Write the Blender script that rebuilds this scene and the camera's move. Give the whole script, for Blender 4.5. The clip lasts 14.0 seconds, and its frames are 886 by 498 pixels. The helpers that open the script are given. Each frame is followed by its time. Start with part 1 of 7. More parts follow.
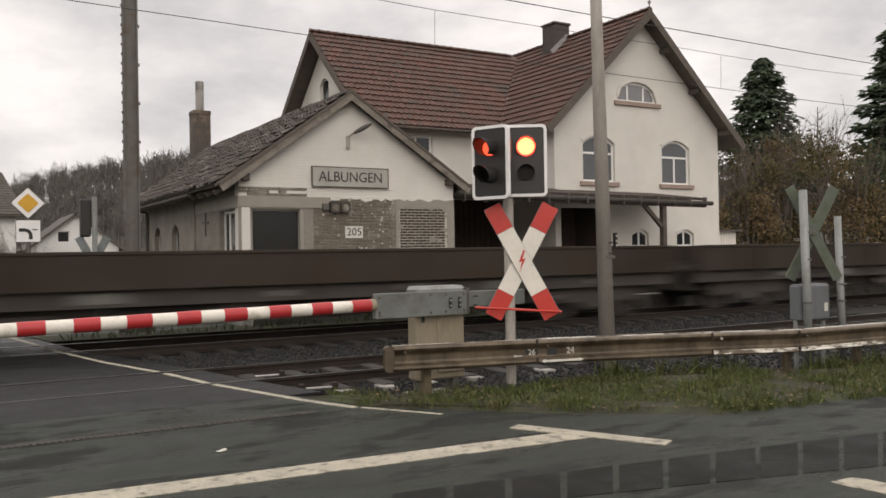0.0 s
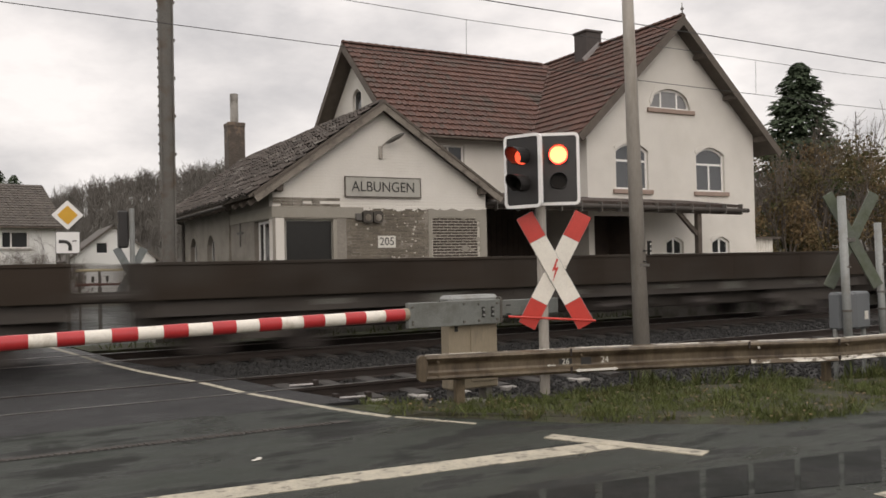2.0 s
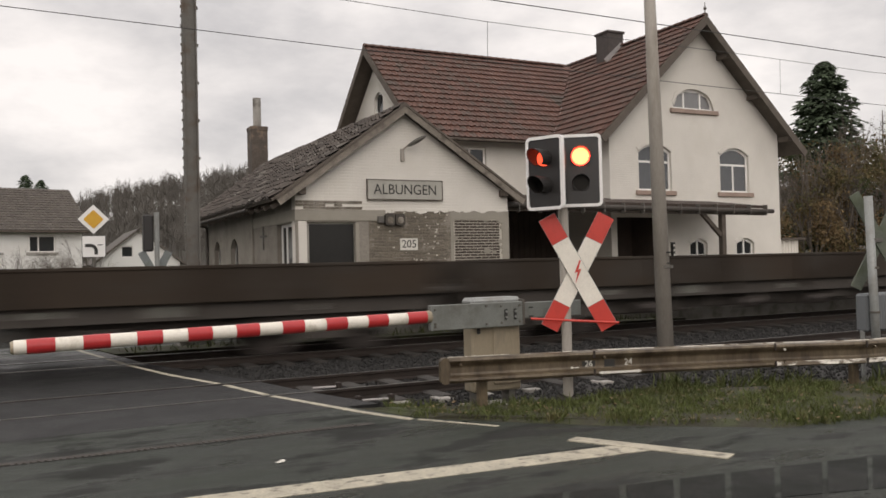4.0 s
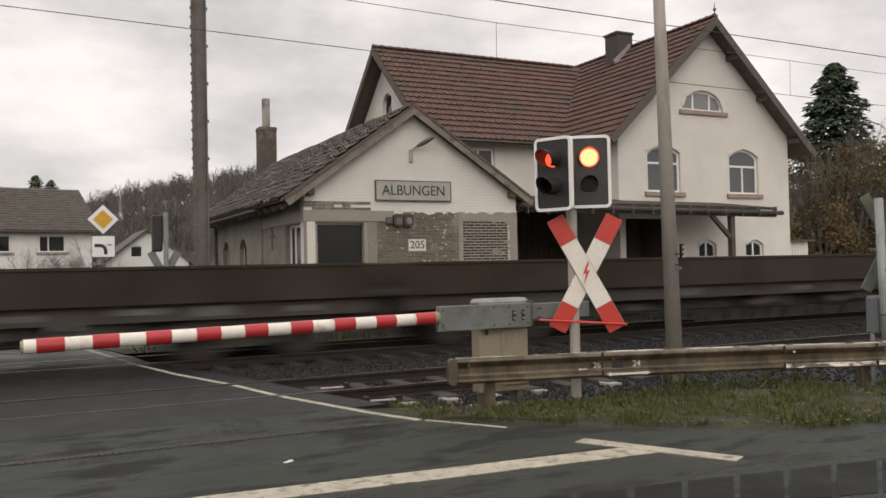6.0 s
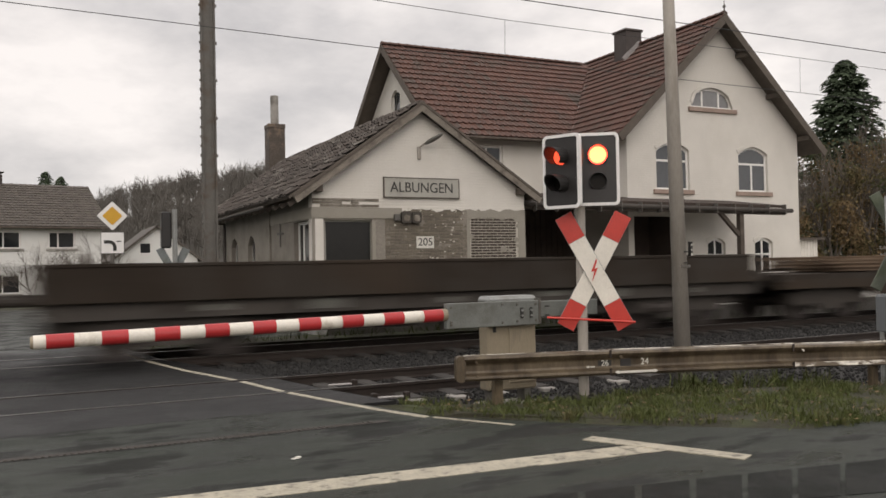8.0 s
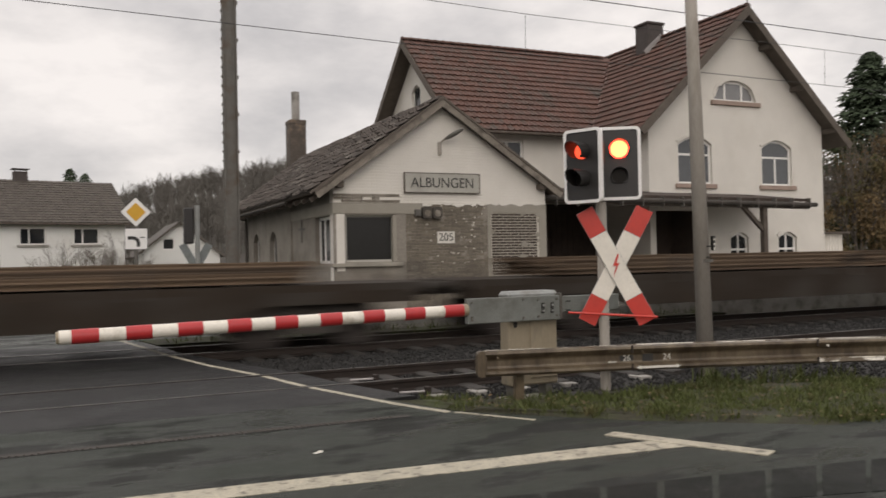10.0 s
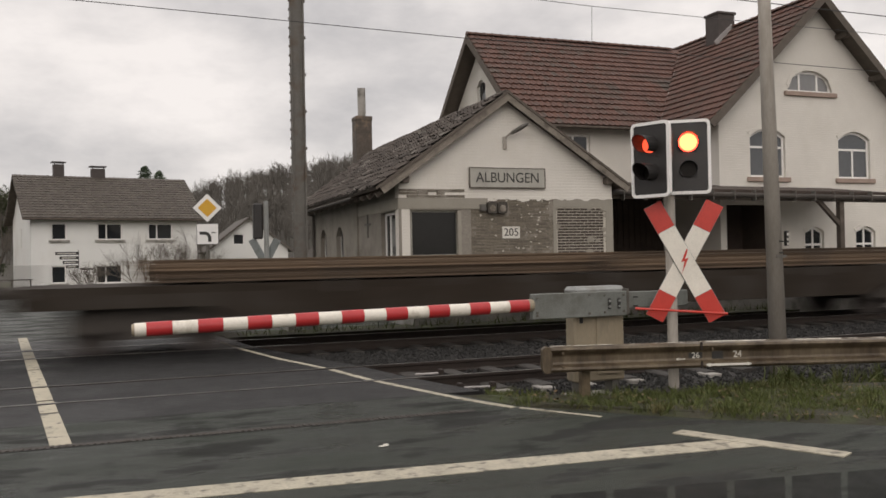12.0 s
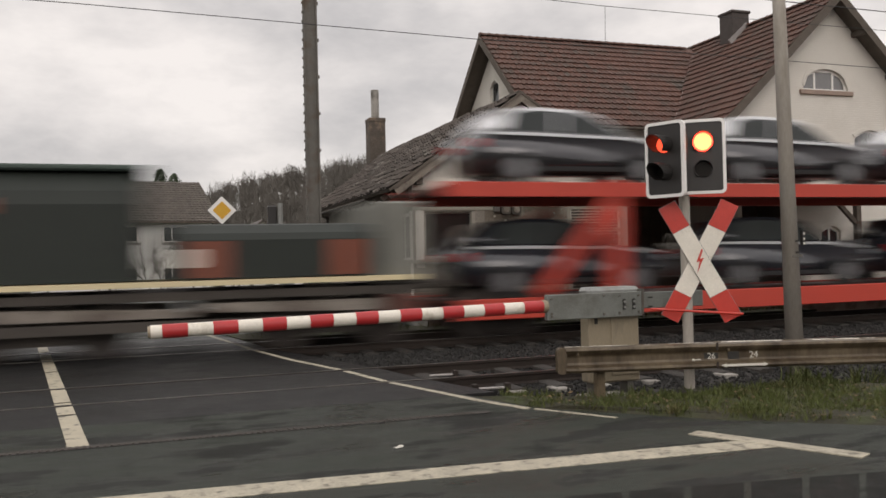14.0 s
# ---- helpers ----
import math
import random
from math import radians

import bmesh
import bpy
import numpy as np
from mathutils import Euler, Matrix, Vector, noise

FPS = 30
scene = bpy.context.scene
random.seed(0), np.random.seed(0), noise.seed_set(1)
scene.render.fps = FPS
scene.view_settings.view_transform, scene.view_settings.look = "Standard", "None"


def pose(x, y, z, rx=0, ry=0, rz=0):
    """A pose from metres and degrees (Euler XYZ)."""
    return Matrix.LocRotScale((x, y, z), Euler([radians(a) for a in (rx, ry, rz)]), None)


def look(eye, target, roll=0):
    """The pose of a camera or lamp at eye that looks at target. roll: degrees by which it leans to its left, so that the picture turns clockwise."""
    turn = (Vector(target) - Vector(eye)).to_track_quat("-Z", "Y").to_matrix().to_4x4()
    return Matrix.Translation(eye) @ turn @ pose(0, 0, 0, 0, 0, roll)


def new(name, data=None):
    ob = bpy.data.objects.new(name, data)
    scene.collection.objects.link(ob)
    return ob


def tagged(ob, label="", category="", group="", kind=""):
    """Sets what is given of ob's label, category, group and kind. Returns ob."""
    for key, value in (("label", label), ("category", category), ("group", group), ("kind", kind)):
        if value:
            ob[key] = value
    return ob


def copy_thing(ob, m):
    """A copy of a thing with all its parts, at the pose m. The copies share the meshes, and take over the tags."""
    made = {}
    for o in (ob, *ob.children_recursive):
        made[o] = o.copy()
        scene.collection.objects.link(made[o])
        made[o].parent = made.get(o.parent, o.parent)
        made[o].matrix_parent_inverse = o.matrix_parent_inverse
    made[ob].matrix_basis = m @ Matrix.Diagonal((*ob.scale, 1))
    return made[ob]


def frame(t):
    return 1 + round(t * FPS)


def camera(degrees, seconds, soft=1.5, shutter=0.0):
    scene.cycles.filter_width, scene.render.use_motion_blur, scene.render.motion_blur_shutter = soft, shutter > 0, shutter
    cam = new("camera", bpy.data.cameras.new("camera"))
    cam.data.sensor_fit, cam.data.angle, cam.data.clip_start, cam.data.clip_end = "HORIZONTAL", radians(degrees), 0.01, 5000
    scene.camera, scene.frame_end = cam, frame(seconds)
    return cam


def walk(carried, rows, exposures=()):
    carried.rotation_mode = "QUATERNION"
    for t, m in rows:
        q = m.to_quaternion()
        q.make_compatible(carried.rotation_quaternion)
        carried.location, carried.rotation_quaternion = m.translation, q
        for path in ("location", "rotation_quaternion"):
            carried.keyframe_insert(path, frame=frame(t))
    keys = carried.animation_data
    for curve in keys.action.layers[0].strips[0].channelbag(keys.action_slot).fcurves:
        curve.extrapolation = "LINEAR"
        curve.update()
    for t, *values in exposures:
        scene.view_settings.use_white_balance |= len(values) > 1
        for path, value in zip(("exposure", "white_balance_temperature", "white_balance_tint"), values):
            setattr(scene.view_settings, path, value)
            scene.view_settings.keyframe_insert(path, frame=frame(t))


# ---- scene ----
from mathutils.geometry import tessellate_polygon

cam = camera(54.55, 14.0, soft=1.6, shutter=0.85)
EYE = (0.0, 0.0, 1.5)
# seconds, yaw, pitch, roll of the hand-held camera in a standing car
TURNS = [
    (0.0, -30.898, 0.374, 0.923), (0.5, -30.325, 0.577, 1.035), (1.0, -29.665, 0.736, 1.261),
    (1.5, -29.111, 0.844, 1.249), (2.0, -28.718, 1.025, 1.208), (2.5, -28.234, 1.139, 1.320),
    (3.0, -27.769, 1.244, 1.530), (3.5, -27.531, 1.236, 1.532), (4.0, -27.239, 1.215, 1.418),
    (6.5, -26.525, 1.275, 1.196), (7.0, -26.304, 1.190, 1.125), (9.5, -25.981, 1.050, 1.105),
    (10.0, -24.777, 0.818, 1.212), (10.5, -23.292, 0.849, 1.176), (11.0, -21.999, 0.887, 1.227),
    (11.5, -21.037, 0.773, 1.257), (12.0, -20.445, 0.576, 1.129), (12.5, -20.238, 0.546, 0.990),
    (13.0, -20.132, 0.628, 1.037), (13.5, -19.843, 0.688, 1.417), (14.0, -19.513, 0.677, 1.387),
]
walk(cam, [(t, pose(*EYE, 90 + p, r, y)) for t, y, p, r in TURNS], exposures=[(0.0, 0.12, 7000, 15.0), (3.0, 0.10, 7000, 15.0), (9.5, 0.0, 7000, 15.0), (11.0, -0.05, 7000, 15.0), (14.0, -0.05, 7000, 15.0)])

# ---- light: an overcast winter sky ----
world = bpy.data.worlds.new("overcast_sky")
scene.world = world
world.use_nodes = True
wn, wl = world.node_tree.nodes, world.node_tree.links
wn.clear()
w_out = wn.new("ShaderNodeOutputWorld")
w_bg = wn.new("ShaderNodeBackground")
w_sky = wn.new("ShaderNodeTexSky")
w_sky.sky_type, w_sky.sun_disc = "NISHITA", False
w_sky.sun_elevation, w_sky.sun_rotation = radians(28), radians(200)
w_scale = wn.new("ShaderNodeVectorMath")
w_scale.operation = "SCALE"
w_scale.inputs["Scale"].default_value = 0.08
w_co = wn.new("ShaderNodeTexCoord")
w_map = wn.new("ShaderNodeMapping")
w_map.inputs["Scale"].default_value = (1.5, 1.5, 3.4)
w_noise = wn.new("ShaderNodeTexNoise")
w_noise.inputs["Scale"].default_value, w_noise.inputs["Detail"].default_value = 2.0, 7.0
w_noise.inputs["Roughness"].default_value = 0.56
w_ramp = wn.new("ShaderNodeValToRGB")
w_ramp.color_ramp.elements[0].position, w_ramp.color_ramp.elements[0].color = 0.36, (0.56, 0.575, 0.595, 1)
w_ramp.color_ramp.elements[1].position, w_ramp.color_ramp.elements[1].color = 0.60, (0.945, 0.95, 0.95, 1)
w_sep = wn.new("ShaderNodeSeparateXYZ")
w_up = wn.new("ShaderNodeMapRange")
w_up.inputs["From Min"].default_value, w_up.inputs["From Max"].default_value = 0.25, 0.95
w_up.inputs["To Min"].default_value, w_up.inputs["To Max"].default_value = 1.0, 1.85
w_dome = wn.new("ShaderNodeVectorMath")
w_dome.operation = "SCALE"
w_mix = wn.new("ShaderNodeMix")
w_mix.data_type = "RGBA"
w_mix.inputs["Factor"].default_value = 0.94
wl.new(w_co.outputs["Generated"], w_map.inputs["Vector"])
wl.new(w_map.outputs["Vector"], w_noise.inputs["Vector"])
wl.new(w_noise.outputs["Fac"], w_ramp.inputs["Fac"])
wl.new(w_co.outputs["Generated"], w_sep.inputs["Vector"])
wl.new(w_sep.outputs["Z"], w_up.inputs["Value"])
wl.new(w_ramp.outputs["Color"], w_dome.inputs[0])
wl.new(w_up.outputs["Result"], w_dome.inputs["Scale"])
wl.new(w_sky.outputs["Color"], w_scale.inputs[0])
wl.new(w_scale.outputs["Vector"], w_mix.inputs["A"])
wl.new(w_dome.outputs["Vector"], w_mix.inputs["B"])
wl.new(w_mix.outputs["Result"], w_bg.inputs["Color"])
w_bg.inputs["Strength"].default_value = 1.0
wl.new(w_bg.outputs["Background"], w_out.inputs["Surface"])
sun = new("sun", bpy.data.lights.new("sun", "SUN"))
sun.data.energy, sun.data.angle, sun.data.color = 0.8, radians(40), (1.0, 0.97, 0.93)
sun.matrix_world = look((-6, -16, 12), (4, 8, 0))


# ---- materials ----
def mat(name, color, rough=0.7, metal=0.0, vary=0.25, scale=6.0, fine=60.0, bump=0.15, stain=None, stain_at=(0.5, 0.7), stain_scale=1.2,
        rnd=0.0, emit=None, coat=0.0, spec=0.5, rough_vary=0.0, stretch=(1, 1, 1), isl=False, courses=0.0):
    """A surface with variation at two scales, optional stains of another colour and a relief."""
    m = bpy.data.materials.new(name)
    m.use_nodes = True
    nt = m.node_tree
    n, l = nt.nodes, nt.links
    b = n["Principled BSDF"]
    co = n.new("ShaderNodeTexCoord")
    mp = n.new("ShaderNodeMapping")
    mp.inputs["Scale"].default_value = stretch
    l.new(co.outputs["Object"], mp.inputs["Vector"])
    if rnd and not isl:
        info, shift = n.new("ShaderNodeObjectInfo"), n.new("ShaderNodeVectorMath")
        shift.operation = "MULTIPLY"
        l.new(info.outputs["Random"], shift.inputs[0])
        shift.inputs[1].default_value = (37.0, 23.0, 51.0)
        l.new(shift.outputs["Vector"], mp.inputs["Location"])
    coarse, grain = n.new("ShaderNodeTexNoise"), n.new("ShaderNodeTexNoise")
    for tex, s in ((coarse, scale), (grain, fine)):
        tex.inputs["Scale"].default_value, tex.inputs["Detail"].default_value = s, 5.0
        l.new(mp.outputs["Vector"], tex.inputs["Vector"])
    add = n.new("ShaderNodeMath")
    add.operation = "ADD"
    l.new(coarse.outputs["Fac"], add.inputs[0])
    l.new(grain.outputs["Fac"], add.inputs[1])
    val = add.outputs[0]
    if rnd:
        oi = n.new("ShaderNodeNewGeometry" if isl else "ShaderNodeObjectInfo")
        ra = n.new("ShaderNodeMath")
        ra.operation = "MULTIPLY_ADD"
        l.new(oi.outputs["Random Per Island" if isl else "Random"], ra.inputs[0])
        ra.inputs[1].default_value = rnd
        l.new(val, ra.inputs[2])
        val = ra.outputs[0]
    mr = n.new("ShaderNodeMapRange")
    mr.inputs["From Min"].default_value, mr.inputs["From Max"].default_value = 0.6 + rnd * 0.1, 1.4 + rnd * 0.9
    mr.inputs["To Min"].default_value, mr.inputs["To Max"].default_value = 1 - vary, 1 + vary
    l.new(val, mr.inputs["Value"])
    mul = n.new("ShaderNodeVectorMath")
    mul.operation = "SCALE"
    mul.inputs[0].default_value = color
    l.new(mr.outputs["Result"], mul.inputs["Scale"])
    out = mul.outputs["Vector"]
    if stain:
        st = n.new("ShaderNodeTexNoise")
        st.inputs["Scale"].default_value, st.inputs["Detail"].default_value, st.inputs["Roughness"].default_value = stain_scale, 8.0, 0.62
        l.new(mp.outputs["Vector"], st.inputs["Vector"])
        rp = n.new("ShaderNodeMapRange")
        rp.inputs["From Min"].default_value, rp.inputs["From Max"].default_value = stain_at
        l.new(st.outputs["Fac"], rp.inputs["Value"])
        mx = n.new("ShaderNodeMix")
        mx.data_type = "RGBA"
        l.new(rp.outputs["Result"], mx.inputs["Factor"])
        l.new(out, mx.inputs["A"])
        mx.inputs["B"].default_value = (*stain, 1)
        out = mx.outputs["Result"]
    l.new(out, b.inputs["Base Color"])
    b.inputs["Roughness"].default_value, b.inputs["Metallic"].default_value = rough, metal
    b.inputs["Specular IOR Level"].default_value = spec
    b.inputs["Coat Weight"].default_value = coat
    if rough_vary:
        rr = n.new("ShaderNodeMapRange")
        rr.inputs["From Min"].default_value, rr.inputs["From Max"].default_value = 0.35, 0.65
        rr.inputs["To Min"].default_value, rr.inputs["To Max"].default_value = rough - rough_vary, rough + rough_vary
        l.new(coarse.outputs["Fac"], rr.inputs["Value"])
        rough_out = rr.outputs["Result"]
        if stain:
            rs = n.new("ShaderNodeMath")
            rs.operation = "MULTIPLY_ADD"
            l.new(rp.outputs["Result"], rs.inputs[0])
            rs.inputs[1].default_value = 0.3
            l.new(rough_out, rs.inputs[2])
            rough_out = rs.outputs[0]
        l.new(rough_out, b.inputs["Roughness"])
    if bump:
        bp = n.new("ShaderNodeBump")
        bp.inputs["Strength"].default_value, bp.inputs["Distance"].default_value = bump, 0.02
        l.new(add.outputs[0], bp.inputs["Height"])
        l.new(bp.outputs["Normal"], b.inputs["Normal"])
    if courses:
        sx = n.new("ShaderNodeSeparateXYZ")
        ad = n.new("ShaderNodeMath")
        ad.operation = "ADD"
        cb = n.new("ShaderNodeCombineXYZ")
        bt = n.new("ShaderNodeTexBrick")
        bt.inputs["Scale"].default_value, bt.inputs["Brick Width"].default_value, bt.inputs["Row Height"].default_value = 1.0, 0.25, 0.077
        bt.inputs["Mortar Size"].default_value, bt.inputs["Mortar Smooth"].default_value = 0.009, 0.6
        l.new(co.outputs["Object"], sx.inputs["Vector"])
        l.new(sx.outputs["X"], ad.inputs[0])
        l.new(sx.outputs["Y"], ad.inputs[1])
        l.new(ad.outputs[0], cb.inputs["X"])
        l.new(sx.outputs["Z"], cb.inputs["Y"])
        l.new(cb.outputs["Vector"], bt.inputs["Vector"])
        b2 = n.new("ShaderNodeBump")
        b2.inputs["Strength"].default_value, b2.inputs["Distance"].default_value, b2.invert = courses, 0.012, True
        l.new(bt.outputs["Fac"], b2.inputs["Height"])
        l.new(bp.outputs["Normal"], b2.inputs["Normal"])
        l.new(b2.outputs["Normal"], b.inputs["Normal"])
    if emit:
        b.inputs["Emission Color"].default_value, b.inputs["Emission Strength"].default_value = (*emit[0], 1), emit[1]
    return m


def glass_mat(name, color=(0.02, 0.022, 0.024), rough=0.06):
    m = mat(name, color, rough, vary=0.1, bump=0.0, spec=0.6)
    return m


ASPHALT = mat("wet_asphalt", (0.0185, 0.0240, 0.0170), 0.43, vary=0.45, scale=1.4, fine=160, bump=0.6, stain=(0.0095, 0.011, 0.0085), stain_at=(0.52, 0.58), stain_scale=1.5, rough_vary=0.2, spec=0.34, stretch=(0.55, 1.3, 1))
# dark panels of a barred window reflection, given to the road as colour
REFLECT_DARK = mat("window_reflection_dark", (0.0070, 0.0085, 0.0068), 0.5, vary=0.4, scale=1.7, fine=160, bump=0.5, rough_vary=0.15, spec=0.15)
CROSSING = mat("crossing_panel_rubber_asphalt", (0.011, 0.011, 0.011), 0.5, spec=0.3, vary=0.4, scale=0.9, fine=150, bump=0.5, rough_vary=0.13)
PAINT = mat("worn_road_paint", (0.40, 0.365, 0.285), 0.65, vary=0.35, scale=5, fine=40, stain=(0.13, 0.12, 0.095), stain_at=(0.52, 0.64), stain_scale=10)
PAINTY = mat("old_road_paint", (0.42, 0.38, 0.29), 0.65, vary=0.2, scale=3, fine=40, stain=(0.08, 0.078, 0.07), stain_at=(0.56, 0.64), stain_scale=7)
EARTH = mat("winter_meadow", (0.05, 0.055, 0.028), 0.95, vary=0.4, scale=0.3, fine=5, bump=0.6, stain=(0.06, 0.045, 0.03), stain_at=(0.45, 0.6), stain_scale=0.2)
SOIL = mat("verge_soil", (0.030, 0.028, 0.016), 0.95, vary=0.5, scale=3, fine=30, bump=0.8, stain=(0.045, 0.055, 0.02), stain_at=(0.48, 0.64), stain_scale=2.0)
BALLAST = mat("track_ballast_bed", (0.022, 0.020, 0.018), 0.9, vary=0.5, scale=9, fine=40, bump=1.0)
STONE = mat("ballast_stone", (0.025, 0.0245, 0.0235), 0.8, spec=0.25, vary=0.35, scale=5, fine=50, rnd=0.8, isl=True)
GRASS = mat("grass_blades", (0.080, 0.096, 0.030), 0.6, spec=0.2, vary=0.5, scale=1.2, fine=20, bump=0, rnd=0.7, isl=True, stain=(0.125, 0.108, 0.05), stain_at=(0.54, 0.7), stain_scale=3.3)
LEAF = mat("fallen_leaves", (0.13, 0.085, 0.04), 0.7, vary=0.5, scale=8, fine=50, rnd=0.8, isl=True)
RAILTOP = mat("polished_rail_steel", (0.30, 0.29, 0.28), 0.28, 0.9, vary=0.2, scale=2, fine=60)
RAILRUST = mat("rusty_rail_steel", (0.026, 0.018, 0.014), 0.75, 0.2, vary=0.4, scale=4, fine=80)
CONCRETE = mat("weathered_concrete", (0.30, 0.285, 0.26), 0.85, vary=0.25, scale=3, fine=60, stain=(0.14, 0.13, 0.115), stain_at=(0.48, 0.66), stain_scale=2.2)
GALV = mat("galvanised_steel", (0.27, 0.28, 0.27), 0.55, 0.35, vary=0.2, scale=5, fine=60, stain=(0.2, 0.19, 0.17), stain_at=(0.5, 0.7), stain_scale=3)
POLE = mat("grey_painted_pole", (0.36, 0.33, 0.29), 0.6, 0.1, vary=0.15, scale=3, fine=50, stain=(0.22, 0.19, 0.15), stain_at=(0.5, 0.7), stain_scale=2, stretch=(1, 1, 0.25))
GUARD = mat("dirty_guardrail_zinc", (0.132, 0.102, 0.066), 0.4, 0.2, vary=0.45, scale=5, fine=24, stain=(0.045, 0.030, 0.018), stain_at=(0.44, 0.64), stain_scale=2.2, stretch=(1.6, 1.6, 0.5))
GALVD = mat("dull_green_grey_zinc", (0.175, 0.185, 0.17), 0.6, 0.25, vary=0.2, scale=4, fine=50, stain=(0.12, 0.12, 0.105), stain_at=(0.5, 0.68), stain_scale=3)
METER = mat("grimy_iron_box", (0.06, 0.052, 0.043), 0.7, 0.1, vary=0.3, scale=6, fine=50)
GUARDLIP = mat("pale_zinc_edge", (0.62, 0.59, 0.52), 0.45, 0.2, vary=0.3, scale=3, fine=40, stain=(0.10, 0.075, 0.048), stain_at=(0.49, 0.56), stain_scale=4.5, stretch=(0.8, 0.8, 2.6))
BOX = mat("beige_drive_housing", (0.31, 0.26, 0.185), 0.5, 0.2, vary=0.12, scale=3, fine=60, stain=(0.16, 0.14, 0.11), stain_at=(0.52, 0.7), stain_scale=3, stretch=(1, 1, 0.3))
REDP = mat("signal_red_paint", (0.50, 0.035, 0.022), 0.4, vary=0.12, scale=6, fine=50, bump=0.03)
REDB = mat("boom_red_film", (0.42, 0.028, 0.03), 0.4, vary=0.12, scale=6, fine=50, bump=0.03)
WHITEP = mat("signal_white_paint", (0.72, 0.68, 0.60), 0.42, vary=0.1, scale=5, fine=50, bump=0.03, stain=(0.45, 0.40, 0.32), stain_at=(0.56, 0.75), stain_scale=4)
WHITEF = mat("white_frame_enamel", (0.78, 0.77, 0.75), 0.45, vary=0.06, bump=0.02)
BLACKP = mat("black_signal_plate", (0.022, 0.020, 0.019), 0.5, vary=0.2, bump=0.05)
LAMP_RED = mat("lit_red_lens", (0.5, 0.02, 0.01), 0.3, vary=0.02, bump=0, emit=((1.0, 0.05, 0.025), 9.0))
LAMP_CORE = mat("lit_lens_core", (0.9, 0.5, 0.1), 0.3, vary=0.02, bump=0, emit=((1.0, 0.22, 0.055), 6.0))
LAMP_SIDE = mat("side_lit_red_lens", (0.5, 0.02, 0.01), 0.3, vary=0.02, bump=0, emit=((1.0, 0.10, 0.045), 1.6))
LENS_OFF = mat("dark_yellow_lens", (0.012, 0.010, 0.008), 0.5, spec=0.15, vary=0.1, bump=0)
WALLW = mat("whitewashed_brick", (0.655, 0.627, 0.572), 0.85, vary=0.08, scale=1.2, fine=30, bump=0.25, stain=(0.625, 0.595, 0.535), stain_at=(0.50, 0.72), stain_scale=0.9, courses=0.6)
WALLG = mat("grey_cement_render", (0.225, 0.205, 0.175), 0.9, vary=0.22, scale=1.6, fine=24, bump=0.5, stain=(0.17, 0.15, 0.125), stain_at=(0.47, 0.66), stain_scale=1.3)
WALLB = mat("bare_scarred_masonry", (0.155, 0.135, 0.108), 0.92, vary=0.4, scale=5, fine=26, bump=0.8, stain=(0.25, 0.225, 0.19), stain_at=(0.52, 0.62), stain_scale=2.6)
BAND = mat("concrete_lintel_band", (0.28, 0.26, 0.22), 0.85, vary=0.12, scale=2, fine=40, bump=0.3, stain=(0.26, 0.24, 0.2), stain_at=(0.5, 0.7), stain_scale=1.5)
BRICK = mat("dark_old_brick", (0.068, 0.054, 0.044), 0.9, vary=0.35, scale=8, fine=50, bump=0.5, rnd=0.9)
OLDBRICK = mat("patchy_plastered_brick", (0.15, 0.13, 0.102), 0.92, vary=0.3, scale=4, fine=26, bump=0.6, rnd=0.9, stain=(0.25, 0.225, 0.19), stain_at=(0.55, 0.68), stain_scale=1.6)
MORTAR = mat("pale_mortar", (0.46, 0.43, 0.37), 0.95, vary=0.15, scale=8, fine=60)
TILE = mat("red_brown_roof_tile", (0.086, 0.038, 0.026), 0.66, vary=0.3, scale=1.0, fine=20, bump=0.2, rnd=0.7, stain=(0.055, 0.042, 0.032), stain_at=(0.48, 0.68), stain_scale=0.9)
TILEJ = mat("red_brown_roof_tile_field", (0.086, 0.038, 0.026), 0.66, vary=0.3, scale=1.0, fine=20, bump=0.2, rnd=0.7, isl=True, stain=(0.055, 0.042, 0.032), stain_at=(0.48, 0.68), stain_scale=0.9)
TILEO = mat("mossy_old_roof_tile", (0.062, 0.050, 0.042), 0.7, vary=0.5, scale=2.0, fine=20, bump=0.3, rnd=0.9, stain=(0.16, 0.147, 0.128), stain_at=(0.55, 0.66), stain_scale=3.2, stretch=(1, 0.35, 1))
TILEOJ = mat("mossy_old_roof_tile_field", (0.062, 0.050, 0.042), 0.7, vary=0.5, scale=2.0, fine=20, bump=0.3, rnd=0.9, isl=True, stain=(0.16, 0.147, 0.128), stain_at=(0.55, 0.66), stain_scale=3.2, stretch=(1, 0.35, 1))
TILEG = mat("grey_brown_house_tile", (0.085, 0.072, 0.06), 0.7, vary=0.3, scale=2.0, fine=20, bump=0.3, rnd=0.8, isl=True)
WOOD = mat("dark_weathered_timber", (0.075, 0.06, 0.048), 0.85, vary=0.3, scale=3, fine=40, bump=0.35, stain=(0.12, 0.1, 0.08), stain_at=(0.5, 0.7), stain_scale=3)
# timber whose dark colour holds the shade under roofs and indoors
SHADEWOOD = mat("shade_dark_timber", (0.055, 0.040, 0.032), 0.85, vary=0.3, scale=3, fine=40, bump=0.35)
SLEEPER = mat("oil_dark_sleeper", (0.035, 0.031, 0.027), 0.85, vary=0.35, scale=3, fine=40, bump=0.4)
WOODG = mat("grey_barge_board", (0.10, 0.083, 0.068), 0.85, vary=0.3, scale=3, fine=40, bump=0.35)
BARGE = mat("bleached_barge_board", (0.20, 0.175, 0.145), 0.85, vary=0.35, scale=4, fine=40, bump=0.35, stain=(0.10, 0.085, 0.07), stain_at=(0.5, 0.64), stain_scale=3)
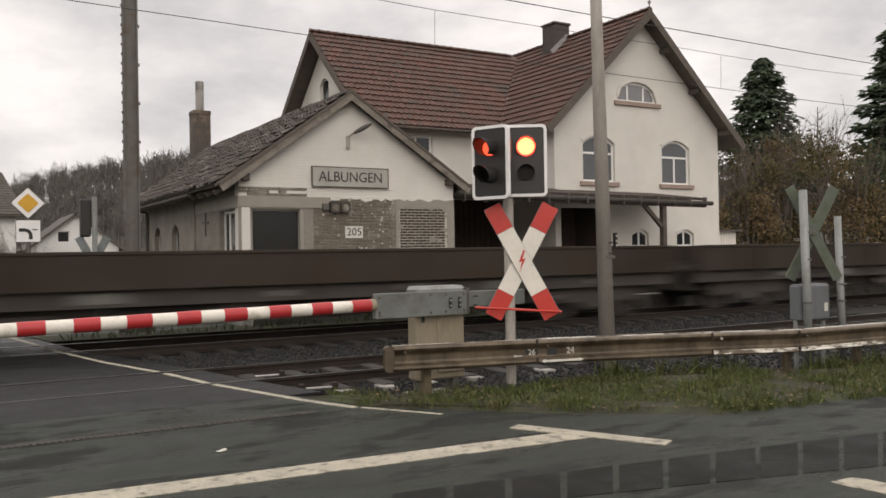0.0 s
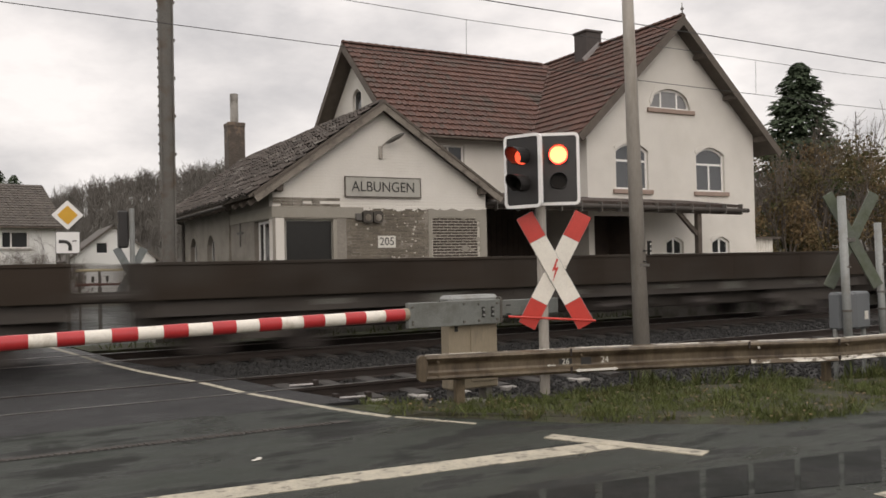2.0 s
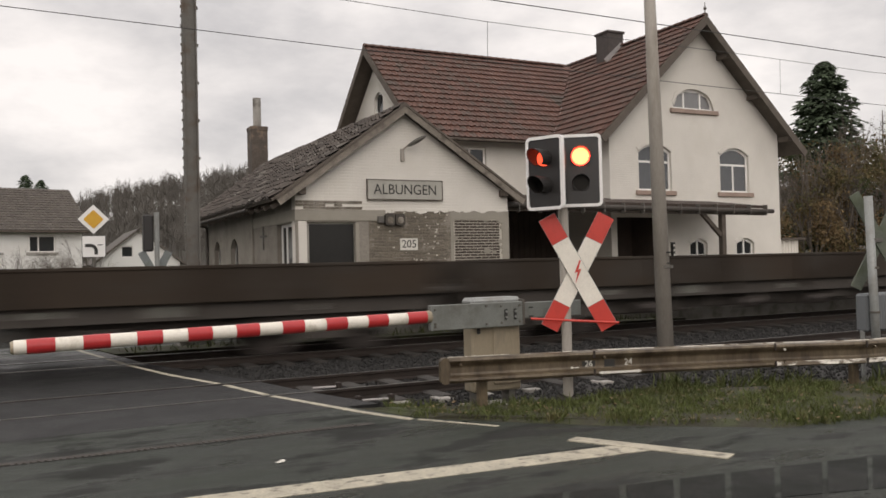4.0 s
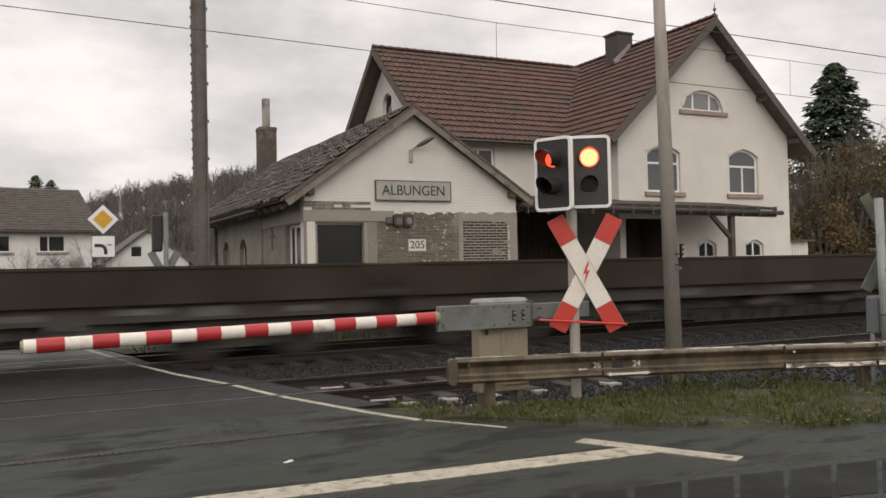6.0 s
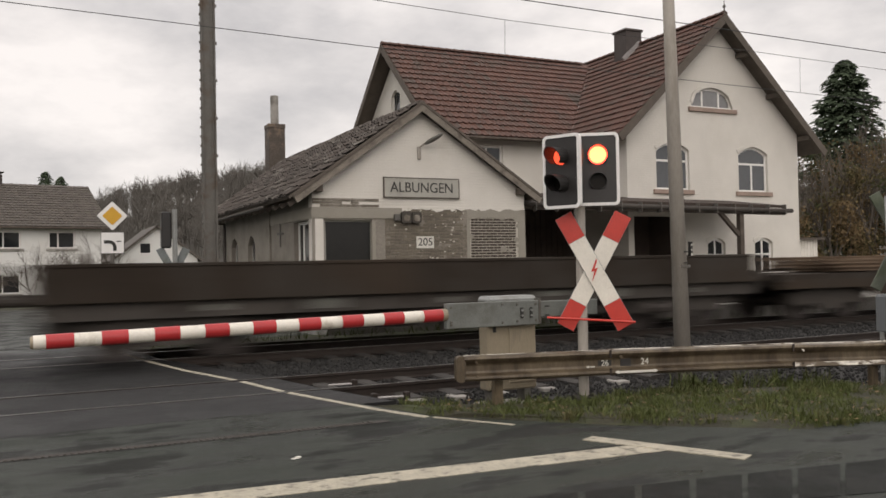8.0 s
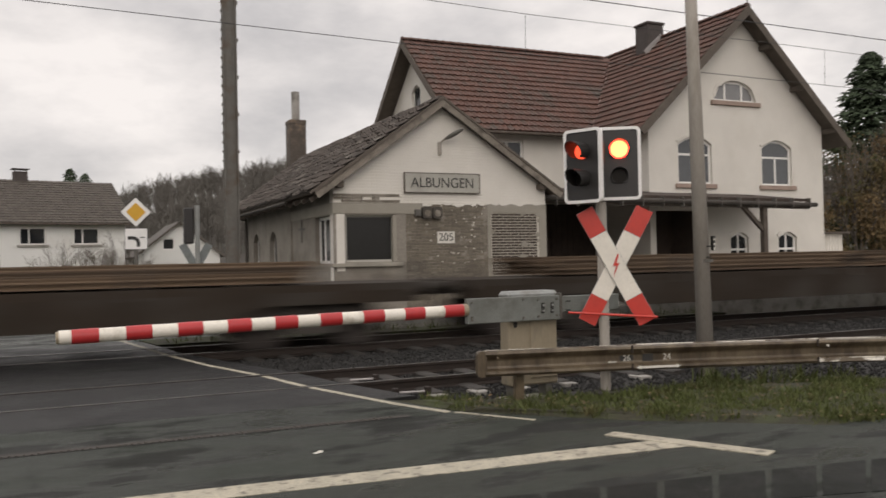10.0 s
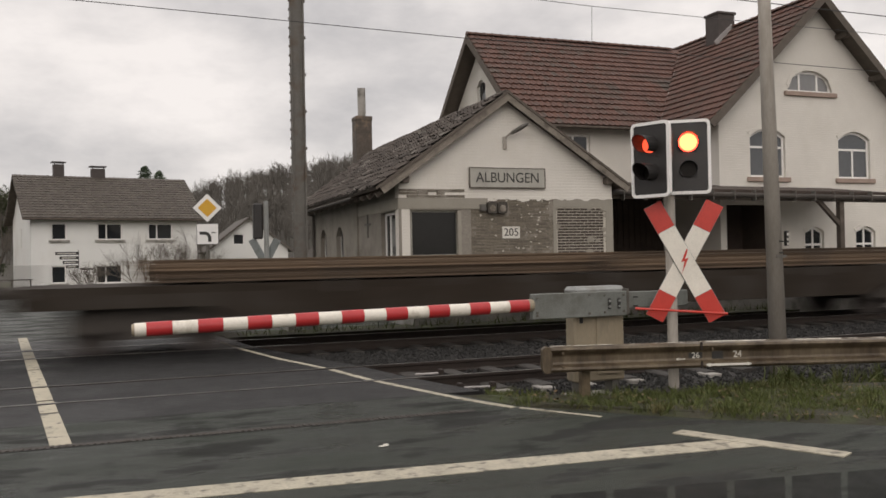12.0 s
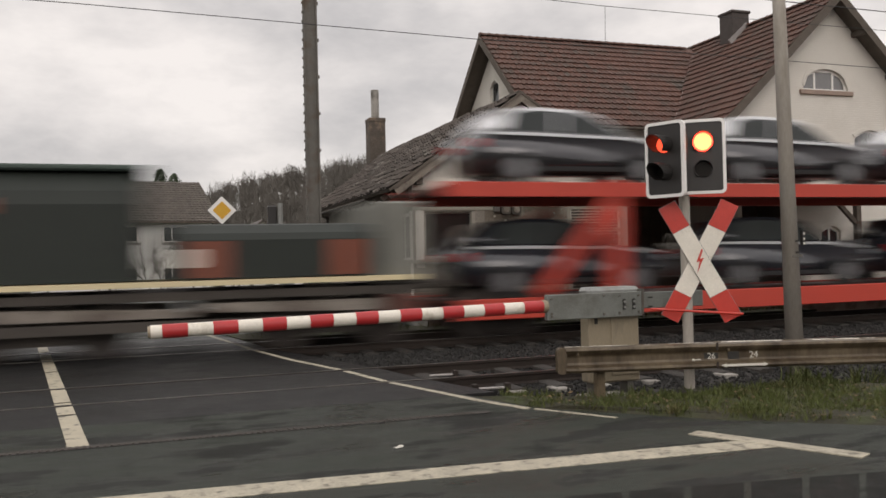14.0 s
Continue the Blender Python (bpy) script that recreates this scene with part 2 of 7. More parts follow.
SOFFIT = mat("soffit_boards", (0.10, 0.083, 0.068), 0.85, vary=0.25, scale=4, fine=30, bump=0.3)
GLASS = glass_mat("dark_window_glass", (0.018, 0.02, 0.022), 0.05)
OLDGLASS = glass_mat("dusty_old_glass", (0.022, 0.022, 0.021), 0.16)
# paler base colour stands for the white reflection in the panes
GLASSM = glass_mat("pale_reflecting_window_glass", (0.075, 0.08, 0.085), 0.05)
GLASSL = glass_mat("pale_window_glass", (0.20, 0.20, 0.20), 0.12)
FRAME = mat("white_window_frame", (0.74, 0.73, 0.70), 0.5, vary=0.06, bump=0.02)
SILL = mat("pinkish_sandstone_sill", (0.30, 0.225, 0.185), 0.85, vary=0.2, scale=5, fine=50)
CHIM = mat("chimney_brick", (0.085, 0.07, 0.058), 0.9, vary=0.35, scale=3, fine=20, bump=0.5, stain=(0.16, 0.12, 0.09), stain_at=(0.54, 0.62), stain_scale=2.2)
CHIMG = mat("dark_slate_chimney", (0.06, 0.05, 0.046), 0.8, vary=0.25, scale=6, fine=30)
LEAD = mat("zinc_flashing", (0.36, 0.34, 0.33), 0.5, 0.4, vary=0.2)
SIGN = mat("weathered_name_board", (0.36, 0.35, 0.31), 0.6, vary=0.12, scale=3, fine=40, stain=(0.27, 0.26, 0.23), stain_at=(0.5, 0.7), stain_scale=2)
INK = mat("black_sign_lettering", (0.025, 0.024, 0.022), 0.6, vary=0.2, bump=0)
NUMW = mat("white_number_plate", (0.62, 0.60, 0.54), 0.5, vary=0.08, bump=0.02)
YELLOW = mat("priority_sign_yellow", (0.62, 0.34, 0.03), 0.45, vary=0.06, bump=0)
SIGNB = mat("grey_sign_back", (0.20, 0.22, 0.22), 0.55, 0.3, vary=0.15, scale=4, fine=40, stain=(0.12, 0.14, 0.11), stain_at=(0.5, 0.66), stain_scale=4)
SIGNG = mat("algae_stained_sign_back", (0.105, 0.118, 0.092), 0.6, 0.2, vary=0.25, scale=4, fine=40, stain=(0.08, 0.095, 0.06), stain_at=(0.48, 0.62), stain_scale=4)
STEELM = mat("riveted_mast_steel", (0.125, 0.118, 0.106), 0.65, 0.3, vary=0.25, scale=3, fine=40, stain=(0.10, 0.075, 0.055), stain_at=(0.5, 0.68), stain_scale=2.5)
WIRE = mat("overhead_wire_copper", (0.05, 0.05, 0.05), 0.6, 0.5, vary=0.1, bump=0)
HWALL = mat("white_house_render", (0.69, 0.69, 0.665), 0.85, vary=0.06, scale=0.7, fine=20, bump=0.1, stain=(0.62, 0.6, 0.56), stain_at=(0.52, 0.75), stain_scale=0.5)
BARK = mat("bare_tree_bark", (0.10, 0.085, 0.07), 0.9, vary=0.35, scale=3, fine=30)
TWIG = mat("bare_twigs", (0.095, 0.078, 0.064), 0.9, vary=0.35, scale=0.3, fine=3, bump=0)
FARW = mat("far_winter_wood", (0.098, 0.090, 0.079), 0.95, vary=0.3, scale=0.06, fine=1.5, bump=0)
HILLM = mat("wooded_hillside", (0.062, 0.055, 0.047), 0.95, vary=0.4, scale=0.05, fine=0.8, bump=0.5, stain=(0.05, 0.052, 0.035), stain_at=(0.5, 0.62), stain_scale=0.03)
NEEDLE = mat("dark_spruce_needles", (0.060, 0.080, 0.050), 0.9, spec=0.08, vary=0.45, scale=0.6, fine=8, bump=0, rnd=0.8, isl=True)
BUSH = mat("brown_withered_leaves", (0.130, 0.092, 0.050), 0.9, spec=0.1, vary=0.45, scale=0.5, fine=8, bump=0, rnd=0.9, isl=True, stain=(0.062, 0.068, 0.03), stain_at=(0.45, 0.6), stain_scale=0.35)
IVY = mat("dark_green_ivy", (0.045, 0.055, 0.028), 0.9, spec=0.1, vary=0.4, scale=0.6, fine=8, bump=0, rnd=0.8, isl=True)
WBROWN = mat("grimy_brown_wagon_paint", (0.034, 0.025, 0.018), 0.8, 0.0, spec=0.2, vary=0.5, scale=1.2, fine=20, rnd=0.9, stain=(0.042, 0.036, 0.030), stain_at=(0.46, 0.62), stain_scale=0.9)
WDARK = mat("sooty_underframe_steel", (0.055, 0.047, 0.040), 0.75, 0.1, vary=0.45, scale=2, fine=30)
WHEEL = mat("wagon_wheel_steel", (0.06, 0.05, 0.045), 0.6, 0.4, vary=0.3)
BEIGE = mat("pale_plank_side", (0.27, 0.24, 0.18), 0.8, vary=0.15, scale=2, fine=30)
RAILLOAD = mat("rusty_rail_load", (0.125, 0.086, 0.056), 0.75, 0.2, vary=0.65, scale=1.5, fine=20, rnd=0.7, stretch=(0.2, 1, 1))
WGREEN = mat("dark_green_machine_paint", (0.012, 0.017, 0.0135), 0.7, 0.0, vary=0.3, scale=1.5, fine=20)
TARP = mat("grey_green_tarpaulin", (0.045, 0.066, 0.056), 0.75, vary=0.2, scale=1.5, fine=20)
WORANGE = mat("orange_red_stripe", (0.26, 0.065, 0.032), 0.5, vary=0.2, scale=2, fine=20)
WGREY = mat("grey_machine_steel", (0.17, 0.17, 0.15), 0.6, 0.2, vary=0.25, scale=2, fine=20)
PALEGREY = mat("pale_dusty_grey_paint", (0.24, 0.215, 0.185), 0.7, vary=0.4, scale=1.5, fine=20, stain=(0.07, 0.05, 0.04), stain_at=(0.46, 0.6), stain_scale=1.2)
CREAM = mat("cream_yellow_edge_beam", (0.62, 0.53, 0.33), 0.6, vary=0.12, scale=2, fine=20)
WREDB = mat("red_brown_frame_paint", (0.10, 0.035, 0.026), 0.65, vary=0.45, scale=2, fine=20)
CARRIER = mat("bright_red_carrier_paint", (0.48, 0.055, 0.035), 0.45, vary=0.15, scale=2, fine=30)
# silver paint of one lower car; elsewhere the sky's sheen as colour
CARSILVER_SHEEN = mat("silver_paint_and_sky_sheen", (0.66, 0.67, 0.69), 0.22, 0.55, vary=0.04, bump=0, coat=0.6)
CARGREY = mat("dark_grey_car_paint", (0.05, 0.05, 0.055), 0.2, 0.6, vary=0.04, bump=0, coat=0.8)
CARDARK = mat("dark_blue_car_paint", (0.025, 0.027, 0.034), 0.22, 0.3, vary=0.04, bump=0, coat=0.8)
CARGLASS = glass_mat("car_window_glass", (0.03, 0.035, 0.035), 0.04)
TYRE = mat("black_tyre_rubber", (0.014, 0.014, 0.014), 0.8, vary=0.2)
RIM = mat("alloy_rim", (0.27, 0.27, 0.28), 0.35, 0.7, vary=0.1, bump=0)
TAIL = mat("red_tail_lamp", (0.35, 0.01, 0.01), 0.2, vary=0.1, bump=0)
PLASTIC = mat("grey_cabinet_plastic", (0.13, 0.14, 0.145), 0.55, vary=0.08, scale=3, fine=40, bump=0.05)


# ---- mesh helpers ----
def box(bm, x0, x1, y0, y1, z0, z1, m=None, bevel=0.0):
    vs = [bm.verts.new(p) for p in ((x0, y0, z0), (x1, y0, z0), (x1, y1, z0), (x0, y1, z0), (x0, y0, z1), (x1, y0, z1), (x1, y1, z1), (x0, y1, z1))]
    fs = [bm.faces.new([vs[i] for i in q]) for q in ((3, 2, 1, 0), (4, 5, 6, 7), (0, 1, 5, 4), (1, 2, 6, 5), (2, 3, 7, 6), (3, 0, 4, 7))]
    if bevel:
        es = list({e for f in fs for e in f.edges})
        r = bmesh.ops.bevel(bm, geom=es, offset=bevel, segments=1, affect="EDGES")
        vs = list({v for f in r["faces"] for v in f.verts} | {v for v in vs if v.is_valid})
    if m is not None:
        for v in vs:
            v.co = m @ v.co
    return vs


def tube(bm, a, b, r0, r1=None, seg=10, cap=True):
    a, b = Vector(a), Vector(b)
    r1 = r0 if r1 is None else r1
    q = (b - a).to_track_quat("Z", "Y").to_matrix()
    rings = []
    for p, r in ((a, r0), (b, r1)):
        rings.append([bm.verts.new(p + q @ Vector((r * math.cos(6.28319 * i / seg), r * math.sin(6.28319 * i / seg), 0))) for i in range(seg)])
    for i in range(seg):
        j = (i + 1) % seg
        bm.faces.new((rings[0][i], rings[0][j], rings[1][j], rings[1][i]))
    if cap:
        bm.faces.new(rings[0][::-1])
        bm.faces.new(rings[1])


def prism(bm, poly, y0, y1, m=None):
    """A closed solid from an x-z outline (counter-clockwise seen from -y), between y0 and y1."""
    a = [bm.verts.new((x, y0, z)) for x, z in poly]
    b = [bm.verts.new((x, y1, z)) for x, z in poly]
    k = len(poly)
    bm.faces.new(a)
    bm.faces.new(b[::-1])
    for i in range(k):
        j = (i + 1) % k
        bm.faces.new((a[j], a[i], b[i], b[j]))
    if m is not None:
        for v in a + b:
            v.co = m @ v.co


def pierced(bm, outline, holes, y0, y1, m=None):
    """A wall with openings that go through it: x-z outline and holes, thickness from y0 to y1."""
    loops = [outline] + holes
    tris = tessellate_polygon([[Vector((x, z, 0)) for x, z in lp] for lp in loops])
    flat = [p for lp in loops for p in lp]
    a = [bm.verts.new((x, y0, z)) for x, z in flat]
    b = [bm.verts.new((x, y1, z)) for x, z in flat]
    for t in tris:
        for ring in (a, b):
            try:
                bm.faces.new([ring[i] for i in t])
            except ValueError:
                pass
    s = 0
    for lp in loops:
        k = len(lp)
        for i in range(k):
            j = s + (i + 1) % k
            bm.faces.new((a[s + i], a[j], b[j], b[s + i]))
        s += k
    bmesh.ops.recalc_face_normals(bm, faces=bm.faces[:])
    if m is not None:
        for v in a + b:
            v.co = m @ v.co


def arch(x0, x1, z0, z1, rise, n=8, full=False):
    """An opening with a segmental arch as its head."""
    pts = [(x0, z0), (x1, z0)]
    for i in range(n + 1):
        u = i / n
        pts.append((x1 + (x0 - x1) * u, z1 - rise + rise * (math.sqrt(max(0.0, 1 - (2 * u - 1) ** 2)) if full else 1 - (2 * u - 1) ** 2)))
    return pts


def link(name, bm, material, smooth=False):
    me = bpy.data.meshes.new(name)
    bmesh.ops.recalc_face_normals(bm, faces=bm.faces[:])
    bm.to_mesh(me)
    bm.free()
    me.materials.append(material)
    if smooth:
        for p in me.polygons:
            p.use_smooth = True
    return new(name, me)


def part(name, bm, material, parent, label="", smooth=False):
    ob = link(name, bm, material, smooth)
    ob.parent = parent
    if label:
        ob["label"] = label
    return ob


def boxpart(name, dims, material, parent, label="", m=None, bevel=0.0):
    bm = bmesh.new()
    box(bm, *dims, m=m, bevel=bevel)
    return part(name, bm, material, parent, label)


def thing(name, m, label, category, group="", kind=""):
    ob = new(name)
    ob.empty_display_size = 0.2
    ob.matrix_basis = m
    return tagged(ob, label, category, group, kind)


def scatter(name, verts, faces, places, material):
    """One mesh of many small copies: places is a list of 4 x 4 matrices as an array (n, 4, 4)."""
    v = np.array(verts, float)
    k = len(v)
    places = np.asarray(places)
    allv = np.einsum("nij,kj->nki", places[:, :3, :3], v) + places[:, None, :3, 3]
    me = bpy.data.meshes.new(name)
    fs = []
    for i in range(len(places)):
        fs += [tuple(i * k + q for q in f) for f in faces]
    me.from_pydata(allv.reshape(-1, 3).tolist(), [], fs)
    me.materials.append(material)
    me.update()
    return new(name, me)


def places_at(pts, rng, s0, s1, flat=False, stretch=(1, 1, 1)):
    """Random turns and sizes at the given points, as matrices."""
    n = len(pts)
    out = np.zeros((n, 4, 4))
    ang = rng.uniform(0, 2 * np.pi, (n, 3))
    if flat:
        ang[:, :2] = rng.normal(0, 0.25, (n, 2))
    c, s = np.cos(ang), np.sin(ang)
    rx = np.zeros((n, 3, 3)); rx[:, 0, 0] = 1; rx[:, 1, 1] = c[:, 0]; rx[:, 1, 2] = -s[:, 0]; rx[:, 2, 1] = s[:, 0]; rx[:, 2, 2] = c[:, 0]
    ry = np.zeros((n, 3, 3)); ry[:, 1, 1] = 1; ry[:, 0, 0] = c[:, 1]; ry[:, 0, 2] = s[:, 1]; ry[:, 2, 0] = -s[:, 1]; ry[:, 2, 2] = c[:, 1]
    rz = np.zeros((n, 3, 3)); rz[:, 2, 2] = 1; rz[:, 0, 0] = c[:, 2]; rz[:, 0, 1] = -s[:, 2]; rz[:, 1, 0] = s[:, 2]; rz[:, 1, 1] = c[:, 2]
    sc = rng.uniform(s0, s1, (n, 1, 1)) * np.diag(stretch)[None]
    out[:, :3, :3] = rz @ ry @ rx @ sc
    out[:, :3, 3] = pts
    out[:, 3, 3] = 1
    return out


def text_part(name, words, size, m, material, parent, label="", thick=0.006):
    cu = bpy.data.curves.new(name, "FONT")
    cu.body, cu.size, cu.extrude, cu.align_x, cu.align_y = words, size, thick, "CENTER", "CENTER"
    tmp = new(name + "_curve", cu)
    me = bpy.data.meshes.new_from_object(tmp.evaluated_get(bpy.context.evaluated_depsgraph_get()))
    bpy.data.objects.remove(tmp)
    me.materials.clear()
    me.materials.append(material)
    me.transform(m)
    ob = new(name, me)
    ob.parent = parent
    if label:
        ob["label"] = label
    return ob


# ---- ground, roads and tracks ----
def slab(name, poly, z0, z1, material, label, category, kind="structure"):
    """A flat slab over an x-y outline."""
    bm = bmesh.new()
    a = [bm.verts.new((x, y, z0)) for x, y in poly]
    b = [bm.verts.new((x, y, z1)) for x, y in poly]
    k = len(poly)
    bm.faces.new(a[::-1])
    bm.faces.new(b)
    for i in range(k):
        j = (i + 1) % k
        bm.faces.new((a[i], a[j], b[j], b[i]))
    return tagged(link(name, bm, material), label, category, kind=kind)


def lane_edge(y):
    """The slightly bent right edge of the lane over the tracks."""
    return float(np.interp(y, (7.75, 8.42, 9.61, 10.3, 11.56, 12.4, 13.3, 15.3, 16.5, 19.4), (3.61, 3.36, 3.04, 2.86, 2.64, 2.43, 2.2, 1.84, 1.7, 1.3)))


def verge_back(x):
    """The grass verge ends here, before the ballast."""
    return float(np.interp(x, (3.4, 4.3, 5.1, 5.9, 7.0, 8.2, 9.5, 14, 22), (8.75, 8.2, 7.7, 7.62, 7.75, 7.3, 6.75, 5.7, 4.0)))


def make_ground():
    bm = bmesh.new()
    bmesh.ops.create_grid(bm, x_segments=40, y_segments=40, size=1500)
    for v in bm.verts:
        v.co.z = -0.32
    tagged(link("ground", bm, EARTH), "damp brown-green winter meadow and bare ground", "ground", kind="structure")
    slab("road", [(-14, -30), (40, -30), (40, 1.0), (14, 4.1), (9.5, 4.95), (7.3, 5.36), (6.2, 5.42), (4.9, 6.45), (3.7, 7.75), (3.35, 8.9), (-14, 8.9)], -0.3, 0.0, ASPHALT,
         "wet dark grey asphalt road before the crossing", "road")
    # the crossing itself: panels between and beside the rails, cut by the rail grooves
    def edge(y):
        return lane_edge(y) + (0.5 if y < 14 else 0.3)
    strips = [("crossing_panel", 8.9, 10.19), ("crossing_panel", 10.31, 11.61), ("crossing_panel", 11.73, 15.21), ("crossing_panel", 15.33, 16.61), ("crossing_panel", 16.73, 18.4)]
    for nm, ya, yb in strips:
        slab(nm, [(-14, ya), (edge(ya), ya), (edge(yb), yb), (-14, yb)], -0.3, 0.0 if ya > 9 else 0.001, CROSSING, "dark wet asphalt and rubber panel of the level crossing", "crossing panel")
    slab("road", [(-14, 18.4), (1.67, 18.4), (-0.5, 33.0), (-4, 60), (-14, 60)], -0.3, 0.0, ASPHALT, "wet asphalt road leading away behind the tracks", "road")
    # verge with grass before the tracks, and the far one
    bm = bmesh.new()
    near = [(3.42, 8.75), (3.75, 7.75), (4.95, 6.45), (6.25, 5.4), (7.35, 5.33), (9.6, 4.92), (14, 4.08), (22, 3.0), (22, 4.0), (14, 5.7), (9.5, 6.75), (8.2, 7.3), (7.0, 7.75), (5.9, 7.62), (5.1, 7.7), (4.3, 8.2)]
    n_in = [(x + (7.0 - x) * 0.05, y + (6.4 - 0.19 * (x - 7.0) - y) * 0.2) for x, y in near]
    a = [bm.verts.new((x, y, -0.3)) for x, y in near]
    b = [bm.verts.new((x, y, -0.005)) for x, y in near]
    c = [bm.verts.new((x, y, 0.035)) for x, y in n_in]
    k = len(near)
    for i in range(k):
        j = (i + 1) % k
        bm.faces.new((a[i], a[j], b[j], b[i]))
        bm.faces.new((b[i], b[j], c[j], c[i]))
    bm.faces.new(c)
    tagged(link("verge", bm, SOIL), "muddy grass verge beside the road", "verge", kind="structure")
    slab("verge", [(1.9, 17.2), (16, 17.2), (16, 17.9), (1.7, 18.6)], -0.3, 0.02, SOIL, "grassy strip between track and platform", "verge")
    slab("ballast_bed", [(3.2, 8.85), (4.4, 7.8), (5.9, 7.3), (9.5, 6.4), (14, 5.2), (22, 3.4), (60, 2.0), (420, 2.0), (420, 17.2), (1.9, 17.2)], -0.3, -0.17, BALLAST, "dark grey track ballast bed", "ballast")
    slab("ballast_bed", [(-120, 8.9), (-14.02, 8.9), (-14.02, 17.2), (-120, 17.2)], -0.3, -0.17, BALLAST, "dark grey track ballast bed", "ballast")
    slab("platform", [(6.0, 18.0), (60, 18.0), (60, 40), (6.0, 40)], -0.3, 0.28, CONCRETE, "low old station platform of worn concrete", "platform")
    slab("yard", [(1.75, 18.62), (5.98, 18.02), (5.98, 40), (-1.5, 40)], -0.3, -0.02, ASPHALT, "station forecourt of dark asphalt", "yard")


def make_rails():
    prof = [(-0.07, -0.15), (0.07, -0.15), (0.07, -0.135), (0.012, -0.115), (0.012, -0.04), (0.034, -0.03), (0.034, 0.0), (-0.034, 0.0), (-0.034, -0.03), (-0.012, -0.04), (-0.012, -0.115), (-0.07, -0.135)]
    for y in (10.23, 11.69, 15.25, 16.69):
        bm = bmesh.new()
        prism(bm, prof, -120, 420, pose(0, y, 0.004) @ Matrix.Rotation(radians(-90), 4, "Z"))
        rail = tagged(link("rail", bm, RAILRUST), "rusty steel rail with a bright worn top", "rail", "rails of the double track", kind="structure")
        boxpart("running_surface", (-120, 420, y - 0.026, y + 0.026, 0.003, 0.008), RAILTOP, rail, "shiny worn rail head")
    # sleepers beside the crossing
    bm = bmesh.new()
    prism(bm, [(-0.13, -0.2), (0.13, -0.2), (0.12, -0.125), (0.07, -0.11), (-0.07, -0.11), (-0.12, -0.125)], -1.3, 1.3)
    first = tagged(link("sleeper", bm, SLEEPER), "dark oil-stained sleeper in the ballast", "sleeper", "sleepers of the double track")
    first.matrix_basis = pose(3.75, 10.96, 0)
    for i in range(1, 62):
        copy_thing(first, pose(3.75 + i * 0.62, 10.96, 0, 0, 0, random.uniform(-0.6, 0.6)))
    for i in range(62):
        copy_thing(first, pose(2.6 + i * 0.62, 15.97, 0, 0, 0, random.uniform(-0.6, 0.6)))
    # pale worn ends of the sleepers nearest the road
    for i, (x, w) in enumerate(((4.23, 0.2), (4.8, 0.2), (5.42, 0.16), (6.1, 0.2), (7.3, 0.2))):
        bm = bmesh.new()
        box(bm, x, x + w, 9.5, 9.78, -0.19, -0.125, bevel=0.008)
        tagged(link("concrete_slab", bm, CONCRETE), "small pale concrete slab lying in the ballast", "slab", "concrete slabs by the track")
    # point rods and a clamp lying by the rail
    rod = thing("point_rod", pose(3.72, 9.75, -0.1, 0, 0, -2), "pale steel rods beside the rail at the crossing edge", "rod")
    bm = bmesh.new()
    tube(bm, (0, 0.1, 0), (0.55, 0.02, 0), 0.016)
    part("bar", bm, LEAD, rod)
    bm = bmesh.new()
    tube(bm, (-0.02, 1.5, 0), (0.35, 1.46, 0), 0.016)
    part("bar", bm, LEAD, rod)
    for x, y in ((0.5, 0.02), (0.3, 1.46), (0.1, 0.08)):
        boxpart("clamp", (x, x + 0.07, y - 0.05, y + 0.05, -0.06, 0.06), RAILRUST, rod, bevel=0.01)


def marking(poly, material, label, top=0.005):
    return slab("road_marking", poly, -0.01, top, material, label, "road marking")


def band(a, b, w, material, label, z=0.005):
    a, b = Vector(a), Vector(b)
    d = (b - a).normalized()
    s = Vector((-d.y, d.x)) * w / 2
    return marking([tuple(a - s), tuple(b - s), tuple(b + s), tuple(a + s)], material, label, z)


